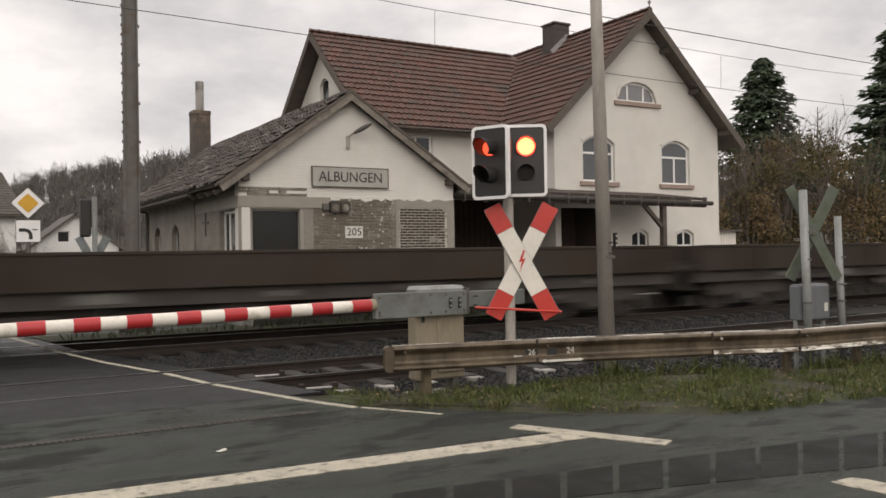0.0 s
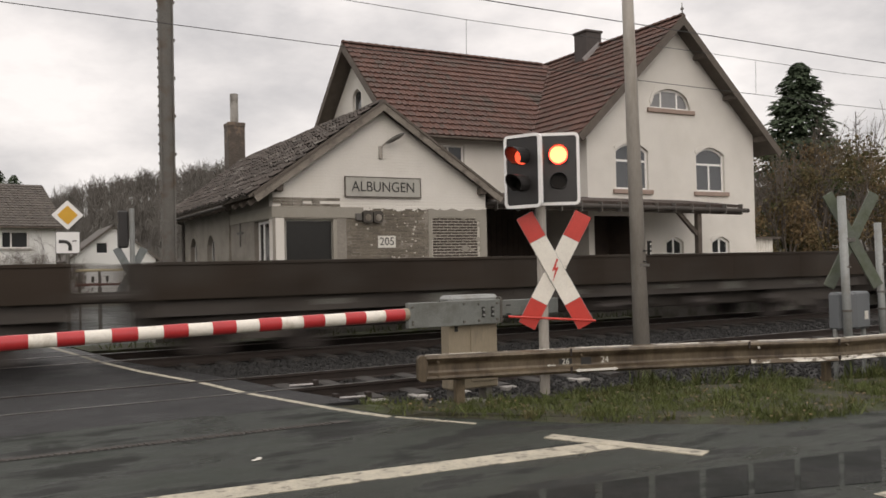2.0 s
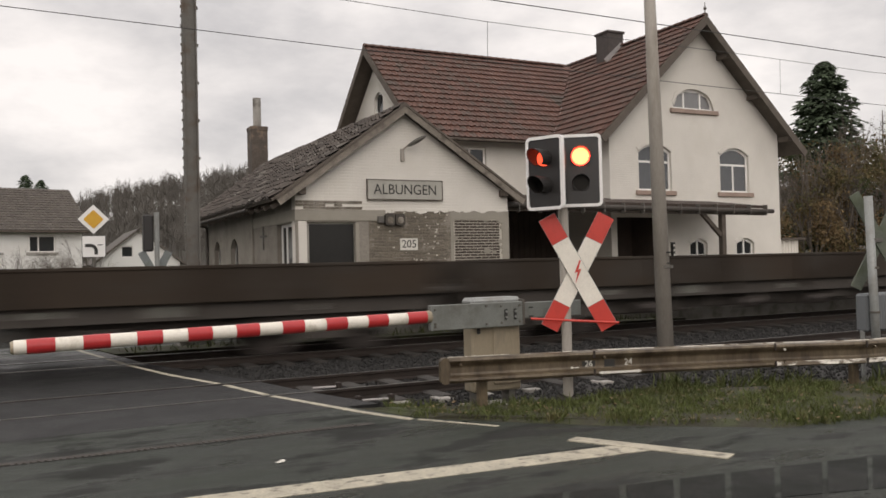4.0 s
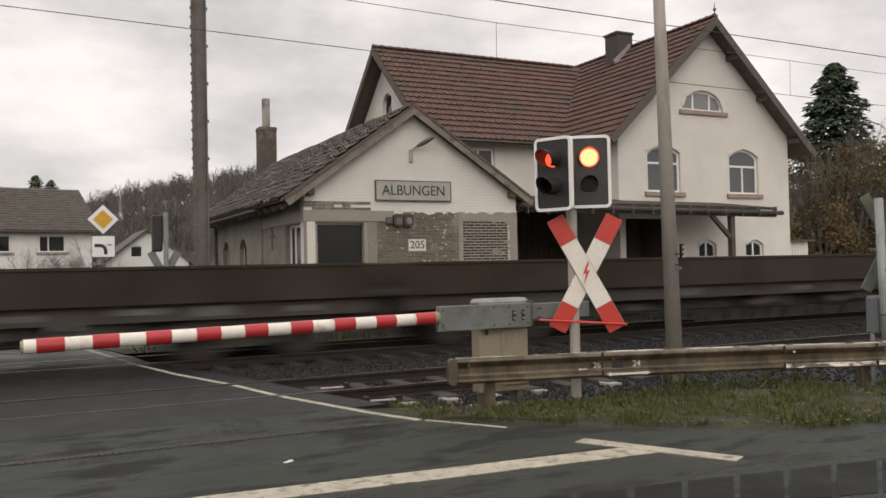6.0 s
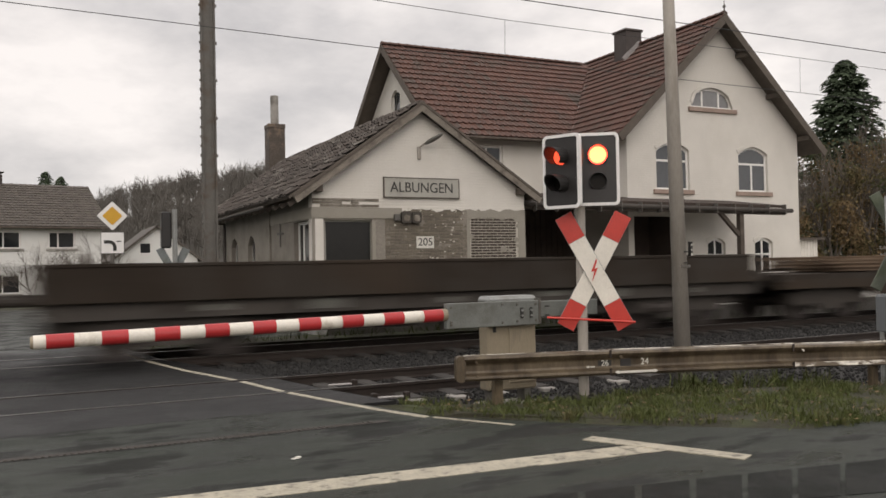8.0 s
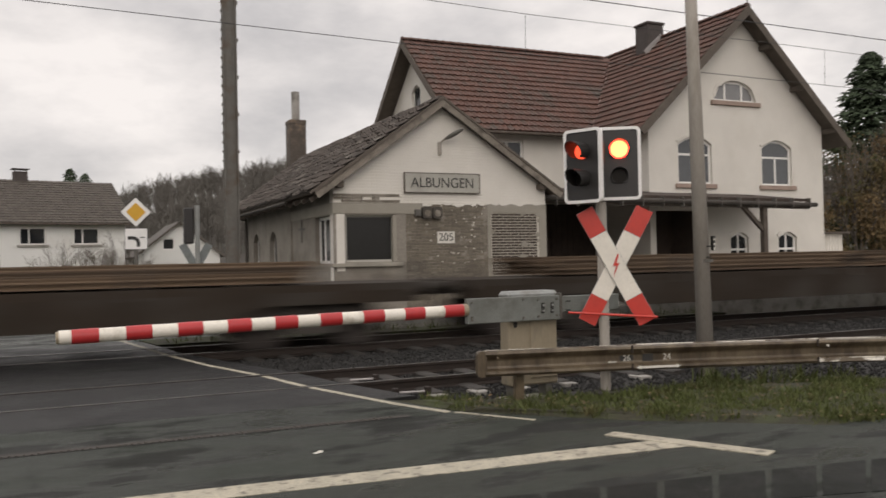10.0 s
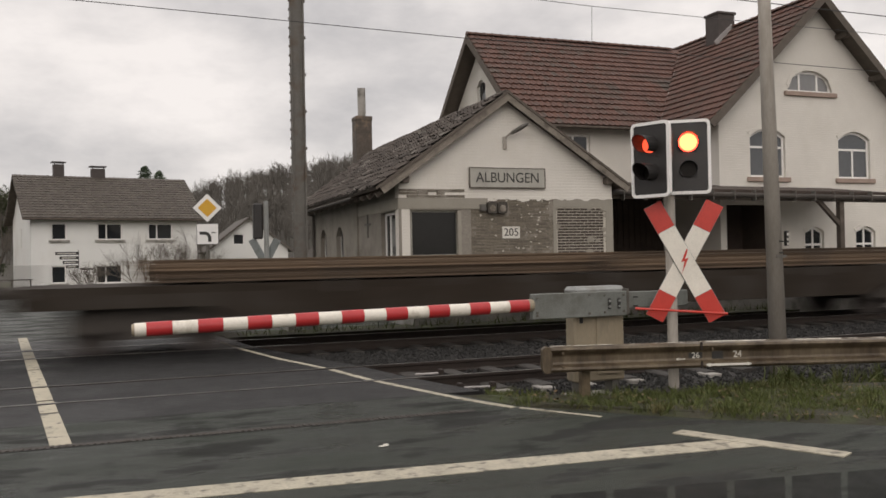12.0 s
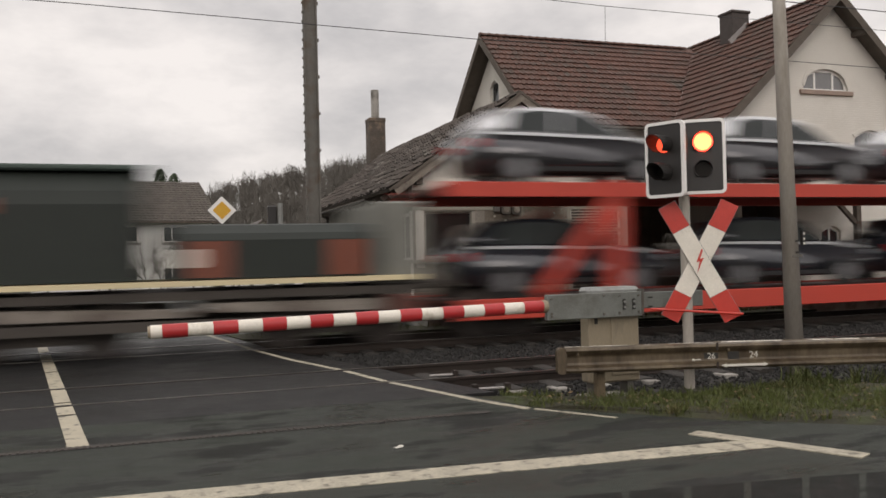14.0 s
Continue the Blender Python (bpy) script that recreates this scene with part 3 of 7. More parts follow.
def make_markings():
    # the wide edge line of the main road and the short one beside it
    band((-1.4, 5.99), (4.60, 5.51), 0.285, PAINT, "worn white stop line on wet asphalt")
    band((4.33, 6.08), (4.93, 4.86), 0.17, PAINT, "white line at the road edge", 0.009)
    marking([(4.95, 3.47), (4.94, 3.36), (4.97, 3.2), (5.0, 2.85), (5.22, 2.9), (5.2, 3.25), (5.19, 3.37), (5.15, 3.46)], PAINT, "chipped end of a white line on the asphalt")
    # row of dark panels along the main road: a window reflection painted on asphalt
    for i in range(-3, 9):
        x0, x1 = 3.73 + i * 0.415, 4.09 + i * 0.415
        y0, y1 = 5.205 - 0.155 * x0, 5.205 - 0.155 * x1
        k0, k1 = 0.888 - 0.0165 * (x0 - 4.1), 0.888 - 0.0165 * (x1 - 4.1)
        slab("reflection_patch", [(x0 * k0, y0 * k0), (x1 * k1, y1 * k1), (x1, y1), (x0, y0)], -0.01, 0.004, REFLECT_DARK, "dark panel of a window reflection, painted on the asphalt", "road patch")
    # right edge of the lane over the tracks, broken at the rails
    right = lane_edge
    for ya, yb in ((7.76, 8.42), (8.44, 9.6), (9.62, 10.18), (10.32, 11.55), (11.75, 12.4), (12.42, 13.3), (13.32, 15.15), (15.4, 16.55), (16.85, 19.4)):
        band((right(ya), ya), (right(yb), yb), 0.085, PAINT, "thin white edge line over the crossing")
    band((3.66, 7.72), (4.12, 6.95), 0.05, PAINT, "narrow pale line beside the verge")
    # middle line of blocks
    def mid(y):
        return -0.5 - 0.123 * (y - 7.8)
    for ya, yb in ((7.83, 9.5), (9.6, 10.13), (10.22, 10.4), (10.5, 11.6), (11.74, 13.6), (13.7, 15.15), (15.4, 16.5), (16.9, 19.8)):
        band((mid(ya), ya), (mid(yb), yb), 0.17, PAINTY, "yellowed white block of the lane's middle line")


def make_drain():
    d = thing("drain_channel", pose(0, 7.78, 0), "narrow cast iron drain channel across the road", "drain")
    boxpart("trough", (-6, 3.2, -0.045, 0.045, -0.02, 0.0045), WDARK, d)
    bm = bmesh.new()
    box(bm, 0, 0.022, -0.042, 0.042, 0.004, 0.012)
    bar = part("grate_bar", bm, WDARK, d)
    for i in range(1, 110):
        b = new("grate_bar", bar.data)
        b.parent = d
        b.location = (-3.0 + i * 0.055, 0, 0)
    for y0, y1 in ((-0.065, -0.05), (0.05, 0.065)):
        boxpart("frame_edge", (-6, 3.2, y0, y1, -0.02, 0.004), CROSSING, d)


def make_loose_ground():
    rng = np.random.default_rng(4)
    octa_v = [(1, 0, 0), (-0.9, 0.1, 0), (0, 1, 0.1), (0.1, -1, 0), (0.1, 0, 0.8), (0, 0.1, -0.7)]
    octa_f = [(0, 2, 4), (2, 1, 4), (1, 3, 4), (3, 0, 4), (2, 0, 5), (1, 2, 5), (3, 1, 5), (0, 3, 5)]
    pts = []
    def inside(x, y):
        return y > verge_back(x) - 0.03 and x > 3.35 - 0.172 * (y - 8.9)
    while len(pts) < 19000:
        x, y = 3.0 + 17 * rng.random() ** 1.5, rng.uniform(5.4, 14.9)
        if inside(x, y):
            pts.append((x, y, -0.165 + rng.uniform(-0.01, 0.02)))
    tagged(scatter("ballast_stones", octa_v, octa_f, places_at(np.array(pts), rng, 0.022, 0.045), STONE), "dark angular ballast stones", "ballast", kind="stuff")
    # grass
    blade_v = [(-0.5, 0, 0), (0.5, 0, 0), (0.32, 0.12, 0.55), (-0.32, 0.12, 0.55), (0, 0.45, 1.0)]
    blade_f = [(0, 1, 2, 3), (3, 2, 4)]
    clumps = []
    def on_verge(x, y):
        if x < 3.7 or y > verge_back(x) + 0.06:
            return False
        lim = 7.85 - (x - 3.7) * 1.06 if x < 4.95 else 6.5 - (x - 4.95) * 0.82 if x < 6.25 else 5.42 - (x - 6.25) * 0.16
        return y > lim + 0.04
    while len(clumps) < 3300:
        x, y = rng.uniform(3.7, 16), rng.uniform(3.2, 8.9)
        if on_verge(x, y) and (x < 10 or rng.random() < 0.5):
            dense = noise.noise(Vector((x * 1.3, y * 1.3, 0.3))) + 0.5 * noise.noise(Vector((x * 3.7, y * 3.7, 2.1))) + rng.uniform(-0.25, 0.35)
            if dense > -0.08:
                clumps.append((x, y))
    pts, sz = [], []
    for x, y in clumps:
        h = rng.uniform(0.4, 1.0) + (rng.random() < 0.12) * 0.6
        for _ in range(rng.integers(14, 26)):
            pts.append((x + rng.normal(0, 0.045), y + rng.normal(0, 0.045), 0.0))
            sz.append(h)
    # tall dry tufts along the ballast edge
    for _ in range(46):
        x = rng.uniform(6.6, 12.0)
        y = verge_back(x) + rng.normal(0, 0.08)
        for _ in range(rng.integers(8, 18)):
            pts.append((x + rng.normal(0, 0.06), y + rng.normal(0, 0.05), 0.0))
            sz.append(rng.uniform(1.6, 2.9))
    for x in np.arange(2.2, 15.5, 0.03):
        pts.append((x + rng.normal(0, 0.1), rng.uniform(17.25, 17.9), 0.0))
        sz.append(2.2)
    pts = np.array(pts)
    m = places_at(pts, rng, 0.75, 1.3, flat=True)
    tilt = rng.normal(0, 0.35, (len(pts), 2))
    m[:, 0, 2] += tilt[:, 0] * 0.7
    m[:, 1, 2] += tilt[:, 1] * 0.7
    m[:, :3, :3] = m[:, :3, :3] @ np.diag((0.010, 0.05, 0.08))[None]
    m[:, :3, :3] *= np.array(sz)[:, None, None]
    tagged(scatter("grass", blade_v, blade_f, m, GRASS), "short damp winter grass on the verge", "grass", kind="stuff")
    lf_v = [(-0.5, 0, 0), (0, -0.35, 0.05), (0.5, 0, 0), (0, 0.35, 0.08)]
    lp = []
    while len(lp) < 1100:
        x, y = rng.uniform(3.7, 12), rng.uniform(4.4, 8.9)
        if on_verge(x, y + 0.1):
            lp.append((x, y, 0.045 + rng.uniform(0, 0.02)))
    tagged(scatter("fallen_leaves", lf_v, [(0, 1, 2), (0, 2, 3)], places_at(np.array(lp), rng, 0.025, 0.055, flat=True), LEAF), "brown fallen leaves on the verge", "leaves", kind="stuff")
    # litter on the road
    p = tagged(link("paper_scrap", _scrap(), NUMW), "small white paper scrap on the wet road", "litter")
    p.matrix_basis = pose(1.93, 6.62, 0.004, 0, 0, 20)


def _scrap():
    bm = bmesh.new()
    box(bm, -0.035, 0.035, -0.02, 0.02, 0, 0.006, bevel=0.002)
    box(bm, 0.01, 0.05, -0.01, 0.025, 0.004, 0.012, bevel=0.002)
    return bm


# ---- things at the crossing ----
def make_barrier():
    b = thing("barrier", pose(4.85, 8.28, -0.02), "half barrier with a lowered red and white boom", "barrier")
    # drive cabinet
    bm = bmesh.new()
    box(bm, -0.235, 0.395, 0.03, 0.24, 0.12, 1.12, bevel=0.02)
    cab = part("drive_cabinet", bm, BOX, b, "beige sheet steel drive housing")
    bm = bmesh.new()
    box(bm, -0.245, 0.405, 0.0, 0.26, 1.08, 1.17, bevel=0.035)
    part("cover", bm, GALV, cab, "grey rounded cover")
    boxpart("door_panel", (0.03, 0.375, 0.012, 0.03, 0.2, 0.90), BOX, cab, "beige service door", bevel=0.006)
    boxpart("label_plate", (-0.17, -0.13, 0.022, 0.03, 0.77, 0.83), INK, cab, "small black number plate")
    for x in (-0.14, 0.28):
        boxpart("foot", (x - 0.04, x + 0.04, 0.05, 0.22, -0.16, 0.13), STEELM, cab)
    boxpart("base_plate", (-0.3, 0.42, -0.02, 0.3, -0.1, -0.02), CONCRETE, b, "concrete footing", bevel=0.02)
    # boom carrier with its counterweight arm
    bm = bmesh.new()
    box(bm, -0.80, 0.36, -0.1, -0.03, 0.845, 1.115, bevel=0.006)
    arm = part("boom_carrier", bm, GALVD, b, "bolted galvanised boom carrier")
    boxpart("counterweight_arm", (0.362, 1.2, -0.04, 0.02, 0.92, 1.10), GALVD, b, "galvanised rear arm", bevel=0.006)
    boxpart("seam", (0.35, 0.375, -0.11, -0.02, 0.86, 1.14), STEELM, arm)
    for x in (0.13, 0.25):
        boxpart("slot", (x - 0.018, x + 0.018, -0.106, -0.099, 0.92, 1.04), INK, arm, bevel=0.008)
        for z in (0.95, 1.01):
            bm = bmesh.new()
            tube(bm, (x, -0.12, z), (x, -0.1, z), 0.014, seg=6)
            part("bolt", bm, GALV, arm)
    for x, z in ((-0.75, 0.885), (-0.75, 0.915), (-0.75, 1.07), (0.07, 0.89), (0.07, 1.075), (-0.12, 0.885), (-0.12, 1.085), (0.31, 0.895), (0.31, 1.075)):
        bm = bmesh.new()
        tube(bm, (x, -0.115, z), (x, -0.1, z), 0.013, seg=6)
        part("bolt", bm, STEELM, arm)
    for z in (0.94, 1.04):
        boxpart("slot", (0.47, 0.53, -0.046, -0.039, z - 0.008, z + 0.008), INK, b)
    # boom: white tube with red sleeves
    boom = part("boom", _boom(-0.80, -4.76, 0.062), WHITEP, b, "white boom of the barrier", smooth=False)
    x = -0.845
    for i in range(9):
        bm = bmesh.new()
        tube(bm, (x, -0.065, _bz(x)), (x - 0.2244, -0.065, _bz(x - 0.2244)), 0.0655, seg=20, cap=False)
        part("red_band", bm, REDB, boom, "red reflective band", smooth=True)
        x -= 0.2244 * 2
    bm = bmesh.new()
    tube(bm, (-4.755, -0.065, _bz(-4.755)), (-4.785, -0.065, _bz(-4.785)), 0.06, 0.05, seg=16)
    part("end_cap", bm, BOX, boom, "dull end cap")
    bm = bmesh.new()
    tube(bm, (-0.79, -0.065, _bz(-0.79)), (-0.845, -0.065, _bz(-0.845)), 0.068, seg=16)
    part("collar", bm, BOX, boom, "beige collar")


def _bz(x):
    return 0.995 + (x + 0.8) * 0.018


def _boom(xa, xb, r):
    bm = bmesh.new()
    tube(bm, (xa, -0.065, _bz(xa)), (xb, -0.065, _bz(xb)), r, seg=20)
    return bm


def rounded(w, h, r, n=5):
    pts = []
    for cx, cz, a0 in ((w - r, -h + r, -90), (w - r, h - r, 0), (-w + r, h - r, 90), (-w + r, -h + r, 180)):
        for i in range(n + 1):
            a = radians(a0 + 90 * i / n)
            pts.append((cx + r * math.cos(a), cz + r * math.sin(a)))
    return pts


def signal_head(parent, m, lamp, core):
    """A black plate with a white rim and two lamps under hoods."""
    w, h = 0.23, 0.397
    bm = bmesh.new()
    prism(bm, rounded(w - 0.012, h - 0.012, 0.04), 0.0, 0.03, m)
    plate = part("signal_plate", bm, BLACKP, parent, "black backing plate")
    bm = bmesh.new()
    pierced(bm, rounded(w, h, 0.055), [rounded(w - 0.032, h - 0.032, 0.03)], -0.012, 0.034, m)
    part("rim", bm, WHITEF, plate, "white enamelled rim")
    bm = bmesh.new()
    prism(bm, rounded(w - 0.05, h - 0.05, 0.03), 0.031, 0.15, m)
    part("lamp_housing", bm, BLACKP, plate, "black lamp housing")
    for z, mtl, on in ((0.155, lamp, True), (-0.135, LENS_OFF, False)):
        bm = bmesh.new()
        disc = [((0.1 if on and core else 0.082) * math.cos(6.28319 * i / 24), z + (0.1 if on and core else 0.082) * math.sin(6.28319 * i / 24)) for i in range(24)]
        prism(bm, disc, -0.02, 0.01, m)
        lens = part("lens", bm, mtl, plate, "lit red lens" if on else "unlit yellow lens")
        if on and core:
            bm = bmesh.new()
            disc = [(0.084 * math.cos(6.28319 * i / 24), z + 0.084 * math.sin(6.28319 * i / 24)) for i in range(24)]
            prism(bm, disc, -0.026, -0.019, m)
            part("lamp_core", bm, LAMP_CORE, lens, "glowing lamp behind the red lens")
        bm = bmesh.new()
        prev = None
        q0 = 0.106 if on and core else 0.088
        for i in range(15):
            a = radians(-55 + 290 * i / 14)
            ca, sa = math.cos(a), math.sin(a)
            depth = (-0.05 - 0.05 * max(0.0, sa)) if core else (-0.19 - 0.07 * max(-0.6, sa))
            row = [bm.verts.new(m @ Vector((r * ca, y, z + r * sa))) for r, y in ((q0, 0.0), (q0, depth), (q0 + 0.006, depth), (q0 + 0.006, 0.0))]
            if prev:
                for q in range(4):
                    bm.faces.new((prev[q], prev[(q + 1) % 4], row[(q + 1) % 4], row[q]))
            else:
                bm.faces.new(row)
            prev = row
        bm.faces.new(prev[::-1])
        part("hood", bm, BLACKP, plate, "black lamp hood")
    return plate


def cross_arms(parent, turn, z, y, half, width, front, back, slant=62):
    """Two crossed boards in three fields each: red, white, red."""
    for k, ang in enumerate((slant, -slant)):
        m = turn @ pose(0, y - 0.025 * k, z) @ Matrix.Rotation(radians(-ang), 4, "Y")
        bm = bmesh.new()
        box(bm, -half, half, 0.0, 0.018, -width / 2, width / 2, m, bevel=0.004)
        board = part("cross_arm", bm, back, parent, "crossed warning board")
        for a, b, mt, nm in ((-half, -half * 0.56, front[0], "red field"), (-half * 0.56, half * 0.56, front[1], "white field"), (half * 0.56, half, front[0], "red field")):
            bm = bmesh.new()
            box(bm, a + 0.003, b, -0.004, 0.001, -width / 2 + 0.004, width / 2 - 0.004, m)
            part("painted_field", bm, mt, board, nm)


def make_crossing_signal():
    s = thing("crossing_signal", pose(5.545, 7.70, 0.0), "crossing light signal lit red above a red and white cross", "signal")
    bm = bmesh.new()
    tube(bm, (-0.02, 0.1, -0.2), (-0.025, 0.1, 2.75), 0.056, seg=14)
    part("post", bm, POLE, s, "grey galvanised post", smooth=False)
    bm = bmesh.new()
    for i in range(4):
        a = 1.57 * i + 0.5
        box(bm, -0.16, 0.16, -0.05, 0.05, 0.0, 0.09, pose(0, 0.1, -0.03, 0, 0, 90 * i + 20), bevel=0.02)
    part("foot_clamp", bm, STEELM, s, "dark muddy post foot")
    face = pose(0.105, -0.07, 2.52) @ Matrix.Rotation(radians(-34), 4, "Z")
    signal_head(s, face, LAMP_RED, True)
    side = pose(-0.335, -0.02, 2.485) @ Matrix.Rotation(radians(-66), 4, "Z")
    signal_head(s, side, LAMP_SIDE, False)
    # the crossed boards face the road
    turn = pose(0.062, -0.02, -0.018, 0, 0, -33)
    cross_arms(s, turn, 1.43, 0.0, 0.69, 0.2, (REDP, WHITEP), SIGNB)
    # the lightning bolt of electric lines
    bm = bmesh.new()
    bolt = [(0.02, 0.13), (-0.035, -0.01), (0.0, 0.0), (-0.03, -0.13), (0.04, 0.035), (0.005, 0.025), (0.035, 0.12)]
    prism(bm, bolt, -0.034, -0.0305, turn @ pose(0, 0, 1.43))
    part("lightning_bolt", bm, REDP, s, "red lightning bolt")
    bm = bmesh.new()
    tube(bm, turn @ Vector((-0.52, -0.09, 0.935)), turn @ Vector((0.42, -0.09, 0.875)), 0.013, seg=8)
    part("red_rod", bm, REDP, s, "thin red rod across the cross")


def make_guardrail():
    g = thing("guardrail", pose(0, 0, 0), "dirty rust-streaked steel guardrail beside the road", "guardrail")
    path = [(3.98, 7.91), (4.06, 7.84), (5.6, 7.47), (7.7, 6.94), (8.8, 6.62), (10.2, 6.40), (12, 6.02), (14, 5.6), (18, 4.75), (24, 3.6)]
    tops = [0.565, 0.575, 0.572, 0.555, 0.54, 0.56, 0.57, 0.58, 0.6, 0.62]
    prof = [(-0.015, 0.0), (-0.07, -0.012), (-0.08, -0.035), (-0.06, -0.06), (-0.02, -0.09), (-0.012, -0.11), (-0.012, -0.165), (-0.02, -0.185), (-0.075, -0.212), (-0.08, -0.235), (-0.06, -0.258), (-0.015, -0.268)]
    for i in range(len(path) - 1):
        if i == 0:
            continue
        a, b = Vector(path[i]), Vector(path[i + 1])
        d = (b - a).normalized()
        s = Vector((d.y, -d.x)) * -1
        bm = bmesh.new()
        rows = []
        for p, tz, ext in ((a, tops[i], 0), (b, tops[i + 1], 0.0)):
            rows.append([bm.verts.new((p.x + s.x * o, p.y + s.y * o, tz + z)) for o, z in [(o + 0.0, z) for o, z in prof] + [(o + 0.006, z) for o, z in reversed(prof)]])
        k = len(rows[0])
        for q in range(k):
            bm.faces.new((rows[0][q], rows[0][(q + 1) % k], rows[1][(q + 1) % k], rows[1][q]))
        bm.faces.new(rows[0])
        bm.faces.new(rows[1][::-1])
        beam = part("rail_beam", bm, GUARD, g, "W-shaped beam section with rust streaks")
        # rolled top edge, paler than the beam and broken by brown stains
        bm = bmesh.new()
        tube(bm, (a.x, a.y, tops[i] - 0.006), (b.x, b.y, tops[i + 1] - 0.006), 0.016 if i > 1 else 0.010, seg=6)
        part("top_edge", bm, GUARDLIP, beam, "pale brown-stained top edge")
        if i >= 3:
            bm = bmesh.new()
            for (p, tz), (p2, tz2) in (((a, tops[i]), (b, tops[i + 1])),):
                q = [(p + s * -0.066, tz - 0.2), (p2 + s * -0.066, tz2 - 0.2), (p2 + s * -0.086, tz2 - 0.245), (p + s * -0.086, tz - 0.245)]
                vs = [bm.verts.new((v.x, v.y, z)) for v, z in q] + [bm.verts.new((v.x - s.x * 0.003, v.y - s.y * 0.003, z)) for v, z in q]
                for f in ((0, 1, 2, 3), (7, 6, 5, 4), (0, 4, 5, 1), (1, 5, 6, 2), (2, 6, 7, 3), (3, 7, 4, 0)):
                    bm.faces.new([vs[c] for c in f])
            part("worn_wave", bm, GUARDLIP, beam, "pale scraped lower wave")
        # lap joint bolts
        for z in (-0.07, -0.21):
            bm = bmesh.new()
            c = a + d * 0.12 - s * 0.06
            tube(bm, (c.x, c.y, tops[i] + z), (c.x - s.x * 0.03, c.y - s.y * 0.03, tops[i] + z), 0.014, seg=6)
            part("joint_bolt", bm, GUARD if i < 3 else GUARDLIP, beam)
        # overlapping sheet end at the joint
        if i > 1:
            for o, z0, z1 in ((-0.084, -0.075, 0.004), (-0.088, -0.262, -0.19)):
                bm = bmesh.new()
                box(bm, -0.012, 0.012, o - 0.004, o + 0.002, z0, z1, Matrix.Translation((a.x, a.y, tops[i])) @ Matrix.Rotation(math.atan2(d.y, d.x), 4, "Z"))
                part("lap_edge", bm, RAILRUST, beam, "dark lapped sheet edge")
    # turned end piece
    bm = bmesh.new()
    prism(bm, rounded(0.05, 0.134, 0.045), -0.075, 0.03, pose(4.03, 7.86, 0.438, 0, 0, -15))
    part("end_piece", bm, GUARD, g, "rounded rusty end piece")
    for x, y in ((4.47, 7.86), (8.78, 6.72), (9.9, 6.55), (12.0, 6.14), (14, 5.72), (18, 4.87)):
        bm = bmesh.new()
        prism(bm, [(-0.05, -0.03), (0.05, -0.03), (0.05, -0.02), (-0.03, -0.02), (-0.03, 0.02), (0.05, 0.02), (0.05, 0.03), (-0.05, 0.03)], -0.55, 0.25, pose(x, y, 0.3) @ Matrix.Rotation(radians(90), 4, "X"))
        part("post", bm, GUARD, g, "rusty sigma post")
    # chalked numbers on the beam
    ang = math.degrees(math.atan2(7.07 - 7.47, 1.6))
    boxpart("black_patch", (-0.075, 0.075, 0.004, 0.02, -0.045, 0.045), INK, g, "black paint patch", m=pose(5.56, 7.462, 0.432, 0, 0, ang))
    text_part("painted_number", "26", 0.088, pose(5.56, 7.462, 0.432, 90, 0, ang), NUMW, g, "white painted figures", 0.002)
    boxpart("black_patch", (-0.06, 0.06, 0.0, 0.02, -0.04, 0.04), INK, g, "black paint patch", m=pose(5.79, 7.404, 0.432, 0, 0, ang))
    text_part("painted_number", "24", 0.095, pose(6.0, 7.351, 0.432, 90, 0, ang), NUMW, g, "white painted figures", 0.002)
    m = pose(5.86, 7.312, 0.34, 0, 0, ang)
    bm = bmesh.new()
    prism(bm, [(-0.25, 0), (-0.2, -0.022), (-0.2, -0.012), (0.2, -0.012), (0.2, -0.022), (0.25, 0), (0.2, 0.022), (0.2, 0.012), (-0.2, 0.012), (-0.2, 0.022)], -0.003, 0.003, m)
    part("painted_arrow", bm, NUMW, g, "white double arrow")
    bm = bmesh.new()
    prism(bm, [(-0.05, 0), (-0.02, -0.015), (-0.02, -0.005), (0.05, -0.005), (0.05, 0.005), (-0.02, 0.005), (-0.02, 0.015)], -0.003, 0.003, pose(5.40, 7.50, 0.40, 0, 0, ang))
    part("painted_arrow", bm, NUMW, g, "small white arrow")


def make_pole():
    p = thing("lamp_pole", pose(8.27, 9.3, -0.15), "tall slender grey concrete pole beside the track", "pole")
    bm = bmesh.new()
    tube(bm, (0, 0, 0), (-0.2, 0, 9.5), 0.118, 0.052, seg=18)
    part("shaft", bm, POLE, p, smooth=True)
    boxpart("number_strip", (0.08, 0.115, -0.115, -0.06, 1.72, 1.92), INK, p, "small black number strip")
    for z in (1.73, 1.79, 1.86):
        boxpart("number_bar", (0.085, 0.11, -0.118, -0.114, z, z + 0.03), NUMW, p)
    for z in (1.62, 1.77):
        boxpart("clip", (-0.05, 0.01, -0.135, -0.118, z, z + 0.018), INK, p)
    bm = bmesh.new()
    tube(bm, (0, 0, 1.56), (0, 0, 1.6), 0.127, seg=18)
    part("strap", bm, STEELM, p)


